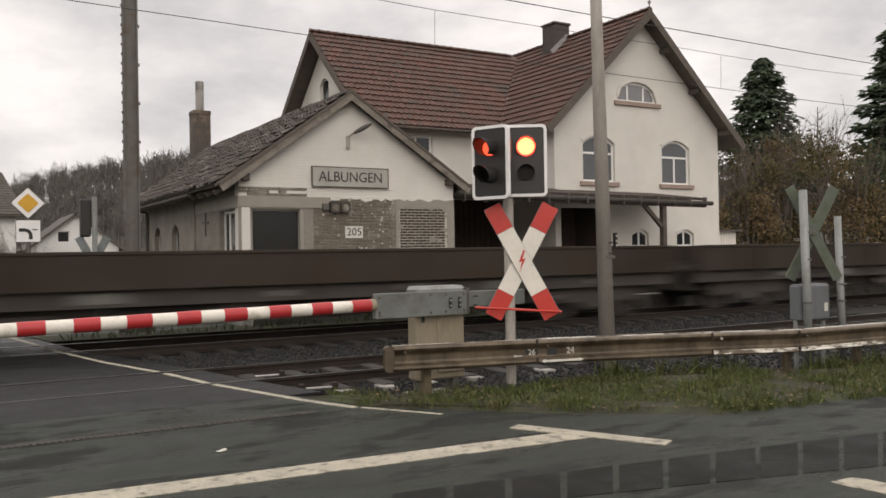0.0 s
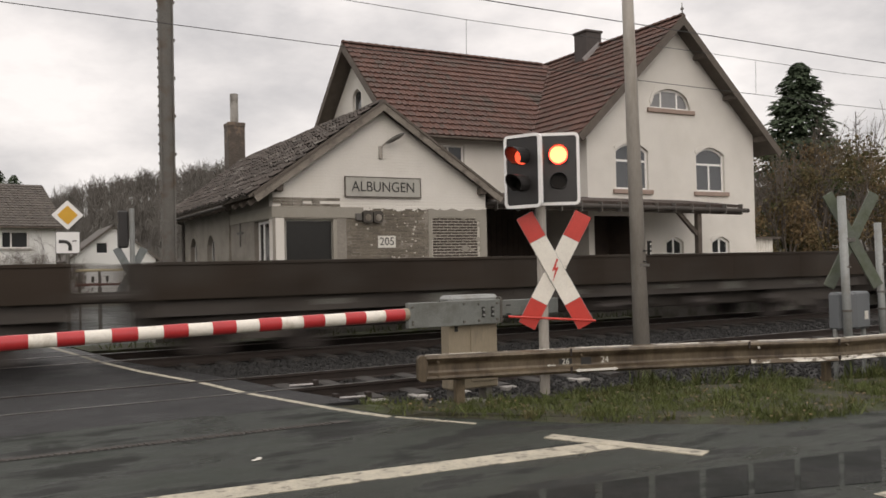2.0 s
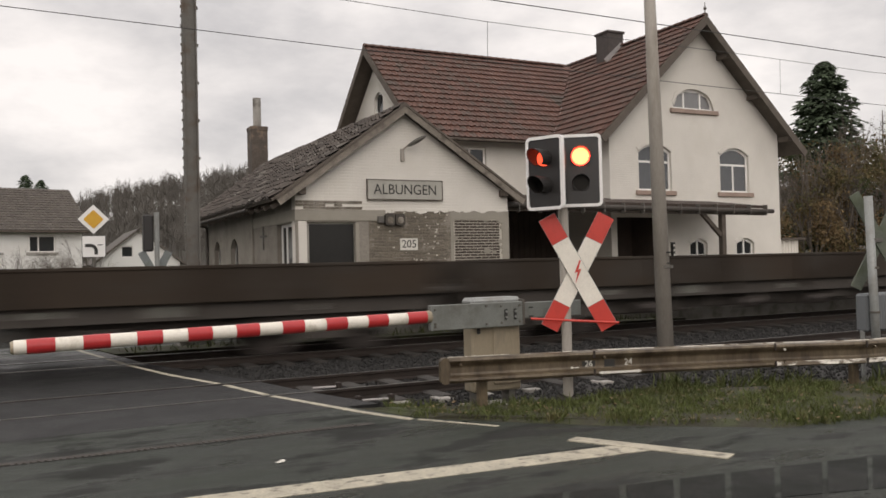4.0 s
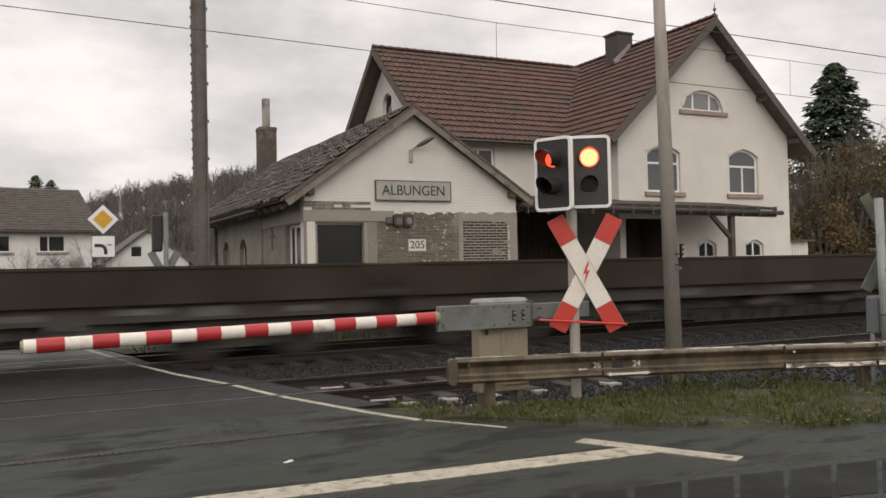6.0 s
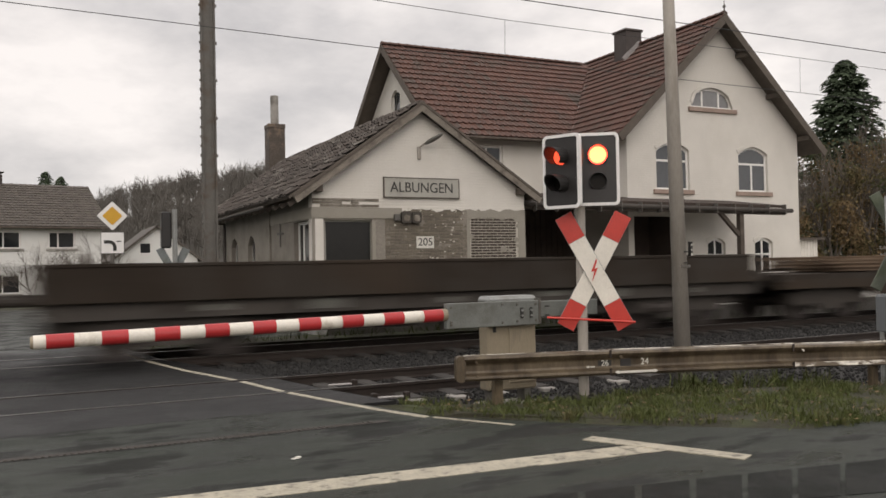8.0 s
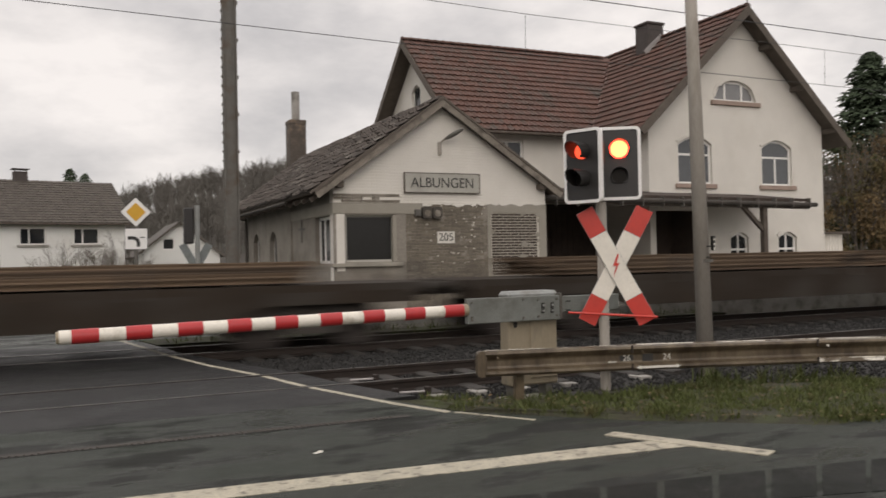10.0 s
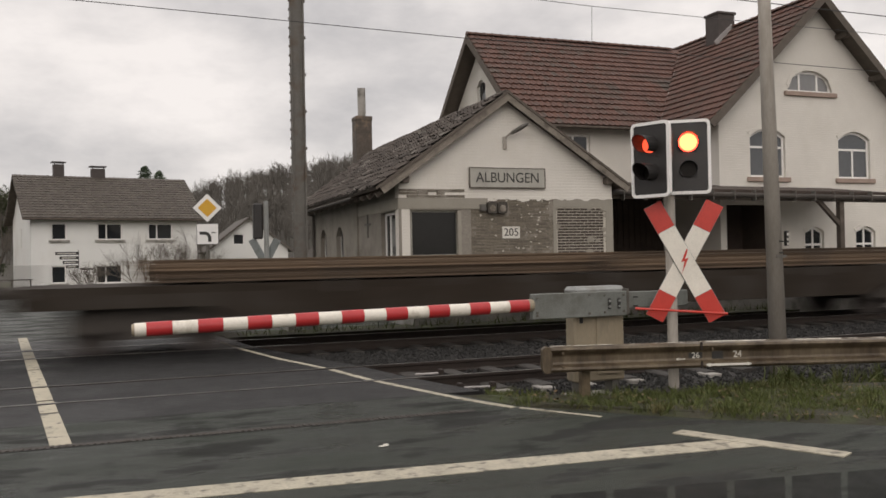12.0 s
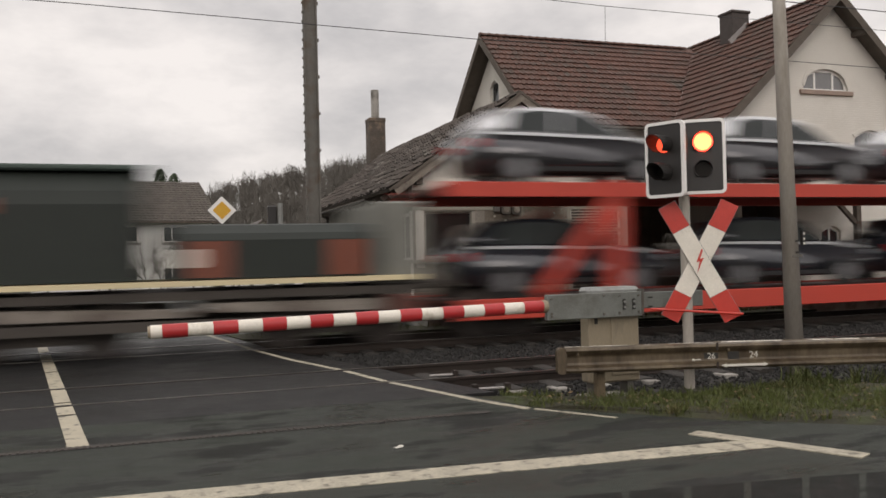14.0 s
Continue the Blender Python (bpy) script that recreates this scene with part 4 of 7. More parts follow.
def make_backside_signs():
    for k, (x, y, h, lean) in enumerate(((9.6, 7.02, 2.3, -0.05), (10.27, 7.0, 1.97, -0.05))):
        s = thing("sign_post", pose(x, y, -0.1), "galvanised post with a warning cross seen from behind" if k == 0 else "short plain galvanised post beside a grey cabinet", "sign", "sign posts behind the guardrail")
        bm = bmesh.new()
        tube(bm, (0.03, 0, -0.1), (lean, 0, h + 0.05), 0.052 if k == 0 else 0.045, seg=14)
        part("post", bm, GALV, s, smooth=True)
        for z in (h - 0.5, h - 0.85, 0.9):
            bm = bmesh.new()
            tube(bm, (0, 0, z), (0, 0, z + 0.025), 0.062, seg=14)
            part("clamp", bm, STEELM, s)
        if k == 0:
            cross_arms(s, pose(0.27, 0.1, 0, 0, 0, -22), h - 0.5, 0.0, 0.68, 0.15, (SIGNG, SIGNG), SIGNG, 61)
            boxpart("cross_bracket", (-0.02, 0.3, 0.06, 0.085, h - 0.52, h - 0.47), STEELM, s)
    b = thing("relay_box", pose(9.90, 7.12, 0.48), "grey rounded plastic cabinet strapped between two posts", "cabinet")
    bm = bmesh.new()
    box(bm, -0.33, -0.03, -0.02, 0.16, 0.08, 0.56, bevel=0.03)
    part("cabinet_half", bm, PLASTIC, b)
    bm = bmesh.new()
    box(bm, -0.02, 0.29, -0.02, 0.16, 0.08, 0.56, bevel=0.03)
    part("cabinet_half", bm, PLASTIC, b)
    boxpart("sticker", (0.15, 0.22, -0.026, -0.02, 0.2, 0.31), NUMW, b, "small white sticker")
    for x in (-0.3, 0.26):
        bm = bmesh.new()
        tube(bm, (x, 0.08, -0.6), (x, 0.08, 0.1), 0.03)
        part("leg", bm, GALV, b)


def make_far_signs():
    s = thing("priority_sign", pose(2.03, 22.5, -0.1), "yellow and white priority road diamond above a road layout plate", "sign")
    bm = bmesh.new()
    tube(bm, (0, 0.05, 0), (0, 0.05, 3.2), 0.05)
    part("post", bm, STEELM, s)
    dm = pose(0, 0, 2.98) @ Matrix.Rotation(radians(45), 4, "Y")
    for nm, r, y, mt, lb in (("sign_plate", 0.255, 0.0, WHITEF, "white diamond"), ("yellow_field", 0.165, -0.012, YELLOW, "yellow diamond")):
        bm = bmesh.new()
        prism(bm, rounded(r, r, 0.03), y, 0.02, dm)
        part(nm, bm, mt, s, lb)
    bm = bmesh.new()
    prism(bm, rounded(0.265, 0.265, 0.03), 0.005, 0.025, dm)
    part("dark_edge", bm, INK, s)
    boxpart("layout_plate", (-0.26, 0.26, 0, 0.02, 2.06, 2.57), WHITEF, s, "white road layout plate")
    boxpart("plate_edge", (-0.27, 0.27, 0.004, 0.022, 2.05, 2.58), INK, s)
    for d in ((-0.19, 0.06, 2.34), ):
        boxpart("bent_arrow", (-0.2, -0.08, -0.006, 0.0, 2.30, 2.38), INK, s)
    bm = bmesh.new()
    arc_o = [(-0.08 + 0.17 * math.cos(radians(a)), 2.21 + 0.17 * math.sin(radians(a))) for a in range(0, 91, 15)]
    arc_i = [(-0.08 + 0.09 * math.cos(radians(a)), 2.21 + 0.09 * math.sin(radians(a))) for a in range(90, -1, -15)]
    prism(bm, [(0.09, 2.12)] + arc_o + arc_i + [(0.01, 2.12)], -0.008, -0.001)
    part("bent_arrow", bm, INK, s)
    boxpart("side_arm", (0.09, 0.2, -0.006, 0.0, 2.34, 2.365), INK, s)
    s = thing("crossing_signal", pose(3.02, 19.5, -0.1), "level crossing signal and warning cross seen from behind", "signal")
    bm = bmesh.new()
    tube(bm, (0.02, 0, 0), (0.02, 0, 2.95), 0.055)
    part("post", bm, GALV, s)
    bm = bmesh.new()
    box(bm, -0.26, -0.05, -0.02, 0.2, 2.1, 2.9, bevel=0.03)
    part("lamp_housing", bm, BLACKP, s, "black signal head from behind")
    cross_arms(s, pose(0, 0, 0), 1.55, 0.12, 0.62, 0.17, (SIGNB, SIGNB), SIGNB)
    # white marker on the far roadside
    m = thing("track_marker", pose(2.5, 20.5, -0.1), "white marker board with three dark marks on a post", "marker")
    boxpart("board", (-0.28, 0.28, 0, 0.03, 1.25, 1.6), WHITEF, m)
    for x in (-0.15, 0.0, 0.15):
        boxpart("mark", (x - 0.03, x + 0.03, -0.006, 0.0, 1.36, 1.5), INK, m)
    boxpart("post", (-0.04, 0.04, 0.03, 0.08, 0, 1.5), STEELM, m)


def make_far_fence():
    f = thing("pipe_fence", pose(1.78, 19.95, -0.1), "low pipe fence with a pale yellow top rail", "fence")
    for z, r, mt, lb in ((1.63, 0.028, CREAM, "pale yellow top rail"), (1.32, 0.03, WREDB, "brown lower rail")):
        bm = bmesh.new()
        tube(bm, (0.15, 0, z), (1.5, 0, z), r, seg=8)
        part("fence_rail", bm, mt, f, lb)
    for x in (0.25, 0.65, 1.42):
        bm = bmesh.new()
        tube(bm, (x, 0.05, 0), (x, 0.05, 1.62), 0.025, seg=8)
        part("fence_post", bm, STEELM, f)


def make_mast():
    m = thing("catenary_mast", pose(3.61, 18.5, -0.1), "tall riveted steel catenary mast beside the track", "mast")
    for x0, x1 in ((-0.15, -0.115), (0.115, 0.15)):
        bm = bmesh.new()
        box(bm, x0, x1, -0.07, 0.07, 0, 10.5, bevel=0.004)
        part("flange", bm, STEELM, m)
    boxpart("web", (-0.116, 0.04, -0.03, 0.03, 0, 10.5), STEELM, m)
    boxpart("web", (0.04, 0.116, -0.02, 0.02, 0, 10.5), STEELM, m)
    bm = bmesh.new()
    for i in range(44):
        z = 1.6 + i * 0.2
        box(bm, -0.185, -0.15, -0.06, -0.02, z, z + 0.05)
        if i % 4 == 0:
            box(bm, 0.15, 0.18, -0.06, -0.02, z, z + 0.06)
    part("rivet_row", bm, STEELM, m)["kind"] = "stuff"
    boxpart("footing", (-0.35, 0.35, -0.35, 0.35, -0.2, 0.25), CONCRETE, m, "concrete footing")


def wire(name, pts, r, label, group=""):
    cu = bpy.data.curves.new(name, "CURVE")
    cu.dimensions, cu.bevel_depth, cu.bevel_resolution = "3D", r, 1
    sp = cu.splines.new("POLY")
    sp.points.add(len(pts) - 1)
    for p, q in zip(sp.points, pts):
        p.co = (*q, 1)
    cu.materials.append(WIRE)
    return tagged(new(name, cu), label, "wire", group)


def make_wires():
    wire("contact_wire", [(-60, 15.95, 6.4), (-1, 15.95, 6.05), (6.5, 15.95, 5.9), (9.4, 15.95, 5.92), (22, 15.95, 5.82), (60, 15.95, 5.8)], 0.0075, "thin dark contact wire over the far track", "overhead wires")
    wire("carrying_wire", [(-60, 15.95, 8.1), (-6, 15.95, 7.25), (6, 15.95, 6.87), (9.4, 15.95, 6.79), (12.3, 15.95, 6.78), (16.9, 15.95, 6.78), (22, 15.95, 6.73), (60, 15.95, 7.4)], 0.0065, "thin dark carrying wire over the far track", "overhead wires")
    wire("contact_wire", [(-60, 10.95, 5.5), (6.5, 10.95, 5.47), (15.2, 10.95, 5.42), (60, 10.95, 5.4)], 0.0075, "thin dark contact wire over the near track", "overhead wires")
    for x, a, b in ((9.42, 6.79, 5.92), (18.35, 6.77, 5.85)):
        wire("dropper", [(x, 15.95, b), (x + 0.02, 15.95, a)], 0.005, "thin dropper wire between the overhead wires", "droppers")


# ---- buildings ----
def tile_mesh(w, length, rib=1.0):
    """A pantile: a wavy plate with a thick lower edge."""
    xs = [0, 0.22, 0.45, 0.68, 0.86, 1.0]
    zs = [0.012, 0.0, 0.004, 0.028, 0.034, 0.014]
    vs, fs = [], []
    for y, lift in ((0.0, 0.062), (length * 1.12, 0.004)):
        vs += [(x * w, y, z * rib + lift) for x, z in zip(xs, zs)]
    vs += [(x * w, 0.0, z * rib + 0.062 - 0.056) for x, z in zip(xs, zs)]
    for i in range(5):
        fs.append((i, i + 1, 6 + i + 1, 6 + i))
        fs.append((12 + i, 12 + i + 1, i + 1, i))
    return vs, fs


def roof_tiles(parent, p0, u, v, width, length, cols, rows, single, field, keep=None, jit=0.0, limit=300, seed=1, rib=1.0, back=False, wob=0.0):
    """Courses of tiles over a slope from its lower left corner p0; the nearest stretch as single tiles, the rest as one field."""
    rng = random.Random(seed)
    u, v = Vector(u).normalized(), Vector(v).normalized()
    n = u.cross(v)
    w, h = width / cols, length / rows
    vs, fs = tile_mesh(w, h, rib)
    me = bpy.data.meshes.new("tile")
    me.from_pydata(vs, [], fs)
    me.materials.append(single)
    rest = []
    count = 0
    for c in (range(cols - 1, -1, -1) if back else range(cols)):
        lift = n * rng.uniform(0, wob)
        for r in range(rows):
            o = lift + Vector(p0) + u * (w * c) + v * (h * r)
            if keep and not keep(o + u * w * 0.5 + v * h * 0.5):
                continue
            m = Matrix.Translation(o + n * rng.uniform(0, 0.012 + jit)) @ Matrix((u, v, n)).transposed().to_4x4() @ pose(0, rng.uniform(-1, 1) * jit, 0, rng.uniform(-1, 1) * (0.5 + 60 * jit), rng.uniform(-1, 1) * (0.5 + 60 * jit), rng.uniform(-0.5, 0.5) * (1 + 60 * jit))
            if count < limit:
                ob = new("tile", me)
                ob.parent = parent
                ob.matrix_basis = m
            else:
                rest.append(np.array(m))
            count += 1
    if rest:
        ob = scatter("tile_field", vs, fs, np.array(rest), field)
        ob.parent = parent
        ob["kind"] = "stuff"


def ridge_tiles(parent, a, b, n, material, r=0.13):
    a, b = Vector(a), Vector(b)
    bm = bmesh.new()
    d = (b - a) / n
    L = d.length
    rows = []
    for x, k in ((0, 1.12), (0.06, 1.12), (0.061, 1.0), (L, 0.96)):
        rows.append([bm.verts.new((x, r * k * math.cos(radians(180 * i / 6)), r * k * 0.8 * math.sin(radians(180 * i / 6)))) for i in range(7)])
    for p, q in zip(rows, rows[1:]):
        for i in range(6):
            bm.faces.new((p[i], p[i + 1], q[i + 1], q[i]))
    bm.faces.new(rows[0])
    first = part("ridge_tile", bm, material, parent)
    rot = d.to_track_quat("X", "Z").to_matrix().to_4x4()
    first.matrix_basis = Matrix.Translation(a) @ rot
    for i in range(1, n):
        ob = new("ridge_tile", first.data)
        ob.parent = parent
        ob.matrix_basis = Matrix.Translation(a + d * i) @ rot


def plate(bm, pts, t):
    """A sloping slab: four corners, thickened downwards along its normal."""
    p = [Vector(q) for q in pts]
    n = (p[1] - p[0]).cross(p[3] - p[0]).normalized() * -t
    a = [bm.verts.new(q) for q in p]
    b = [bm.verts.new(q + n) for q in p]
    bm.faces.new(a)
    bm.faces.new(b[::-1])
    for i in range(4):
        j = (i + 1) % 4
        bm.faces.new((a[j], a[i], b[i], b[j]))


def beam(bm, a, b, w, h, up=(0, 0, 1)):
    """A squared timber from a to b; its top edge runs along the line."""
    a, b = Vector(a), Vector(b)
    x = (b - a).normalized()
    y = Vector(up).cross(x).normalized()
    z = x.cross(y)
    m = Matrix((x, y, z)).transposed().to_4x4()
    m.translation = a
    box(bm, 0, (b - a).length, -w / 2, w / 2, -h, 0, m)


def window(parent, x0, x1, z0, z1, y, rise, style, glass, sill=True, m=None, label="white framed window with an arched head", stone=None):
    """A window set into its opening; x-z outline in the plane y."""
    m = m or Matrix()
    t = 0.075
    outer = arch(x0, x1, z0, z1, rise, 14, style == "lunette") if rise else [(x0, z0), (x1, z0), (x1, z1), (x0, z1)]
    cx = (x0 + x1) / 2
    zt = z0 + (z1 - z0) * 0.62
    if style == "T":
        holes = [[(x0 + t, z0 + t), (cx - t / 2, z0 + t), (cx - t / 2, zt - t / 2), (x0 + t, zt - t / 2)],
                 [(cx + t / 2, z0 + t), (x1 - t, z0 + t), (x1 - t, zt - t / 2), (cx + t / 2, zt - t / 2)],
                 arch(x0 + t, x1 - t, zt + t / 2, z1 - t, rise * 0.9)]
    elif style == "two":
        c = x0 + (x1 - x0) * 0.36
        holes = [[(x0 + t, z0 + t), (c - t / 2, z0 + t), (c - t / 2, z1 - t), (x0 + t, z1 - t)],
                 [(c + t / 2, z0 + t), (x1 - t, z0 + t), (x1 - t, z1 - t), (c + t / 2, z1 - t)]]
    elif style == "cross":
        zm = z0 + (z1 - z0) * 0.55
        holes = [[(x0 + t, z0 + t), (cx - t / 2, z0 + t), (cx - t / 2, zm - t / 2), (x0 + t, zm - t / 2)],
                 [(cx + t / 2, z0 + t), (x1 - t, z0 + t), (x1 - t, zm - t / 2), (cx + t / 2, zm - t / 2)],
                 [(x0 + t, zm + t / 2), (cx - t / 2, zm + t / 2), (cx - t / 2, z1 - t), (x0 + t, z1 - t - rise * 0.7)],
                 [(cx + t / 2, zm + t / 2), (x1 - t, zm + t / 2), (x1 - t, z1 - t - rise * 0.7), (cx + t / 2, z1 - t)]]
    elif style == "lunette":
        a, b = x0 + (x1 - x0) * 0.3, x0 + (x1 - x0) * 0.7
        zc = z1 - 0.13
        holes = [[(x0 + t * 1.3, z0 + t), (a - t / 2, z0 + t), (a - t / 2, zc - 0.02), (x0 + 0.26, z0 + 0.5), (x0 + t * 1.4, z0 + 0.25)],
                 [(a + t / 2, z0 + t), (b - t / 2, z0 + t), (b - t / 2, zc + 0.03), (a + t / 2, zc + 0.03)],
                 [(b + t / 2, z0 + t), (x1 - t * 1.3, z0 + t), (x1 - t * 1.4, z0 + 0.25), (x1 - 0.26, z0 + 0.5), (b + t / 2, zc - 0.02)]]
    else:
        holes = [[(x0 + t, z0 + t), (x1 - t, z0 + t), (x1 - t, z1 - t), (x0 + t, z1 - t)]]
    bm = bmesh.new()
    pierced(bm, outer, holes, y + 0.10, y + 0.16, m)
    fr = part("window", bm, FRAME, parent, label)
    for h in holes:
        bm = bmesh.new()
        prism(bm, h, y + 0.125, y + 0.14, m)
        part("pane", bm, glass, fr)
    if sill:
        boxpart("sill", (x0 - 0.16, x1 + 0.16, y - 0.09, y + 0.1, z0 - 0.16, z0 - 0.002), stone or SILL, fr, "stone window sill", m=m, bevel=0.012)
    return fr


def make_annex():
    s = thing("station_annex", pose(0, 0, 0), "low gabled station annex, grey render below and whitewash above", "building")
    Y, XL, XR, YB = 20.5, 6.49, 12.63, 30.6
    win = [(6.80, 1.52), (8.12, 1.52), (8.12, 2.71), (6.80, 2.71)]
    bm = bmesh.new()
    pierced(bm, [(XL, 0.1), (XR, 0.1), (XR, 3.495), (9.42, 5.61), (XL, 3.55)], [win], Y, Y + 0.3)
    wall = part("wall_front", bm, WALLW, s, "whitewashed gable wall")
    side = Matrix.Translation((XL, 0, 0)) @ Matrix.Rotation(radians(-90), 4, "Z")
    # the side wall runs away from the track: local x is minus world y
    bm = bmesh.new()
    holes = [[(-22.1, 1.5), (-20.82, 1.5), (-20.82, 2.71), (-22.1, 2.71)], arch(-27.25, -26.35, 0.9, 2.55, 0.3), arch(-29.6, -28.7, 0.9, 2.55, 0.3)]
    pierced(bm, [(-YB, 0.1), (-Y - 0.001, 0.1), (-Y - 0.001, 3.5), (-YB, 3.5)], holes, 0.0, 0.3, side)
    part("wall_side", bm, WALLG, s, "grey rendered side wall")
    for x0, x1 in ((-27.25, -26.35), (-29.6, -28.7)):
        window(s, x0, x1, 0.9, 2.55, 0.05, 0.3, "plain", GLASS, False, side, "narrow arched side window")
    boxpart("pilaster", (XL - 0.06, XL + 0.1, 24.4, 24.75, 0.1, 3.3), WALLG, s)
    bm = bmesh.new()
    box(bm, XL - 0.03, XL - 0.005, 23.35, 23.42, 2.1, 2.75)
    box(bm, XL - 0.03, XL - 0.005, 23.1, 23.67, 2.44, 2.5)
    part("wall_anchor", bm, STEELM, s, "iron cross-shaped wall anchor")
    bm = bmesh.new()
    box(bm, XR - 0.3, XR, Y + 0.3, YB, 0.1, 3.4)
    box(bm, XL, XR, YB - 0.3, YB, 0.1, 3.4)
    part("wall_rear", bm, WALLG, s)
    # dark room behind the empty window: inner wall, floor and ceiling
    bm = bmesh.new()
    box(bm, XL + 0.3, XR - 0.3, 25.0, 25.1, 0.3, 3.3)
    box(bm, XL + 0.3, XR - 0.3, Y + 0.3, 25.0, 3.2, 3.3)
    box(bm, XL + 0.3, XR - 0.3, Y + 0.3, 25.0, 0.28, 0.34)
    part("inner_wall", bm, SHADEWOOD, s, "dark inner wall and ceiling")
    # front coatings: render, scarred masonry, lintel band, brick field
    bm = bmesh.new()
    pierced(bm, [(XL - 0.012, 0.28), (8.42, 0.28), (8.42, 2.74), (XL - 0.012, 2.74)], [win], Y - 0.02, Y)
    part("render_coat", bm, WALLG, wall, "grey cement render")
    boxpart("scarred_masonry", (8.42, 10.80, Y - 0.014, Y, 0.28, 3.02), WALLB, wall, "bare scarred masonry with old plaster")
    bm = bmesh.new()
    pierced(bm, [(10.80, 0.28), (XR + 0.01, 0.28), (XR + 0.01, 3.02), (10.80, 3.02)], [[(10.9, 0.4), (12.42, 0.4), (12.42, 2.78), (10.9, 2.78)]], Y - 0.022, Y)
    part("render_coat", bm, BAND, wall, "smooth grey render round a brick field")
    boxpart("lintel_band", (XL - 0.03, 8.9, Y - 0.04, Y, 2.74, 3.02), BAND, wall, "concrete lintel band", bevel=0.006)
    boxpart("lintel_band", (XL - 0.03, XL + 0.0, Y, 24.4, 2.74, 3.02), BAND, wall)
    bm = bmesh.new()
    rng = random.Random(8)
    x = XL
    while x < 8.25:
        w = rng.uniform(0.18, 0.3)
        for k in range(3):
            if rng.random() < 0.86:
                box(bm, x, x + w - 0.012, Y - rng.uniform(0.012, 0.03), Y, 3.03 + k * 0.075, 3.095 + k * 0.075)
        x += w
    part("broken_brick_course", bm, WALLB, wall, "broken courses of old brick")
    # pale flakes of plaster left on the masonry
    bm = bmesh.new()
    for i in range(60):
        x, z = rng.uniform(8.5, 10.75), 3.0 - 1.7 * rng.random() ** 1.8
        r = rng.uniform(0.008, 0.038)
        prism(bm, [(x + r * rng.uniform(0.6, 1.3) * math.cos(a), z + r * rng.uniform(0.5, 1.1) * math.sin(a)) for a in (0.2, 1.2, 2.3, 3.3, 4.4, 5.4)], Y - 0.032, Y - 0.014)
    part("plaster_flake", bm, MORTAR, wall, "pale plaster flakes")["kind"] = "stuff"
    # ragged lower edge of the whitewash over the grey coat
    low, x = [], 8.86
    while x < XR:
        low.append((x, 3.03 - abs(noise.noise(Vector((x * 3.1, 0.4, 0)))) * 0.16 - rng.uniform(0, 0.025)))
        x += rng.uniform(0.04, 0.11)
    bm = bmesh.new()
    prism(bm, low + [(XR, 3.05), (8.86, 3.05)], Y - 0.027, Y - 0.001)
    part("whitewash_edge", bm, WALLW, wall, "ragged edge of the whitewash")
    # plaster still clinging round the brick field
    bm = bmesh.new()
    for i in range(26):
        x, z = rng.choice(((10.9, rng.uniform(1.0, 2.8)), (12.42, rng.uniform(1.0, 2.8)), (rng.uniform(10.9, 12.4), 2.78), (rng.uniform(11.8, 12.4), rng.uniform(1.2, 2.2))))
        r = rng.uniform(0.05, 0.15)
        prism(bm, [(x + r * rng.uniform(0.5, 1.3) * math.cos(a), z + 0.6 * r * rng.uniform(0.5, 1.2) * math.sin(a)) for a in (0.1, 0.8, 1.5, 2.3, 3.2, 3.9, 4.7, 5.5)], Y - 0.024 - i * 0.0002, Y - 0.001)
    part("plaster_patch", bm, BAND, wall, "plaster left round the bricks")["kind"] = "stuff"
    # brick field, brick by brick
    boxpart("mortar_bed", (10.9, 12.42, Y - 0.004, Y, 0.4, 2.78), MORTAR, wall, "pale mortar")
    bm = bmesh.new()
    box(bm, 0, 0.219, -0.013, 0.0, 0, 0.055, bevel=0.005)
    bme = part("brick", bm, BRICK, wall)
    bme.matrix_basis = pose(10.93, Y - 0.004, 0.41)
    for r in range(31):
        row = [(0.0, 1.0), (0.236, 1.0), (0.472, 1.0), (0.708, 1.0), (0.944, 1.0), (1.18, 1.0)] if r % 2 == 0 else [(0.0, 0.48), (0.118, 1.0), (0.354, 1.0), (0.59, 1.0), (0.826, 1.0), (1.062, 1.0), (1.298, 0.48)]
        for dx, wid in row:
            if r == 0 and dx == 0.0:
                continue
            ob = new("brick", bme.data)
            ob.parent = wall
            ob.matrix_basis = pose(10.93 + dx, Y - 0.004 + rng.uniform(-0.004, 0.003), 0.41 + r * 0.0765) @ Matrix.Diagonal((wid, 1, 1, 1))
    # coursed bricks of the scarred masonry, uneven and partly lost
    bm = bmesh.new()
    box(bm, 0, 0.228, -0.01, 0.0, 0, 0.062, bevel=0.006)
    old = part("brick", bm, OLDBRICK, wall)
    old.matrix_basis = pose(8.45, Y - 0.014, 1.1)
    for r in range(25):
        for c in range(10):
            x = 8.45 + c * 0.236 - (0.118 if r % 2 else 0)
            if x < 8.43 or x > 10.56 or rng.random() < 0.13 or (9.2 < x < 9.85 and 11 <= r <= 15):
                continue
            ob = new("brick", old.data)
            ob.parent = wall
            ob.matrix_basis = pose(x + rng.uniform(-0.006, 0.006), Y - 0.014 + rng.uniform(-0.006, 0.005), 1.1 + r * 0.0765, 0, 0, rng.uniform(-0.6, 0.6))
    # corner window: white post, frames, broken panes
    for nm, d in (("corner_post", (6.55, 6.77, Y - 0.03, Y + 0.28, 1.3, 2.735)),):
        boxpart(nm, d, WALLW, s, "white painted corner post", bevel=0.01)
    bm = bmesh.new()
    pierced(bm, win, [[(6.86, 1.58), (8.06, 1.58), (8.06, 2.66), (6.86, 2.66)]], Y + 0.1, Y + 0.17)
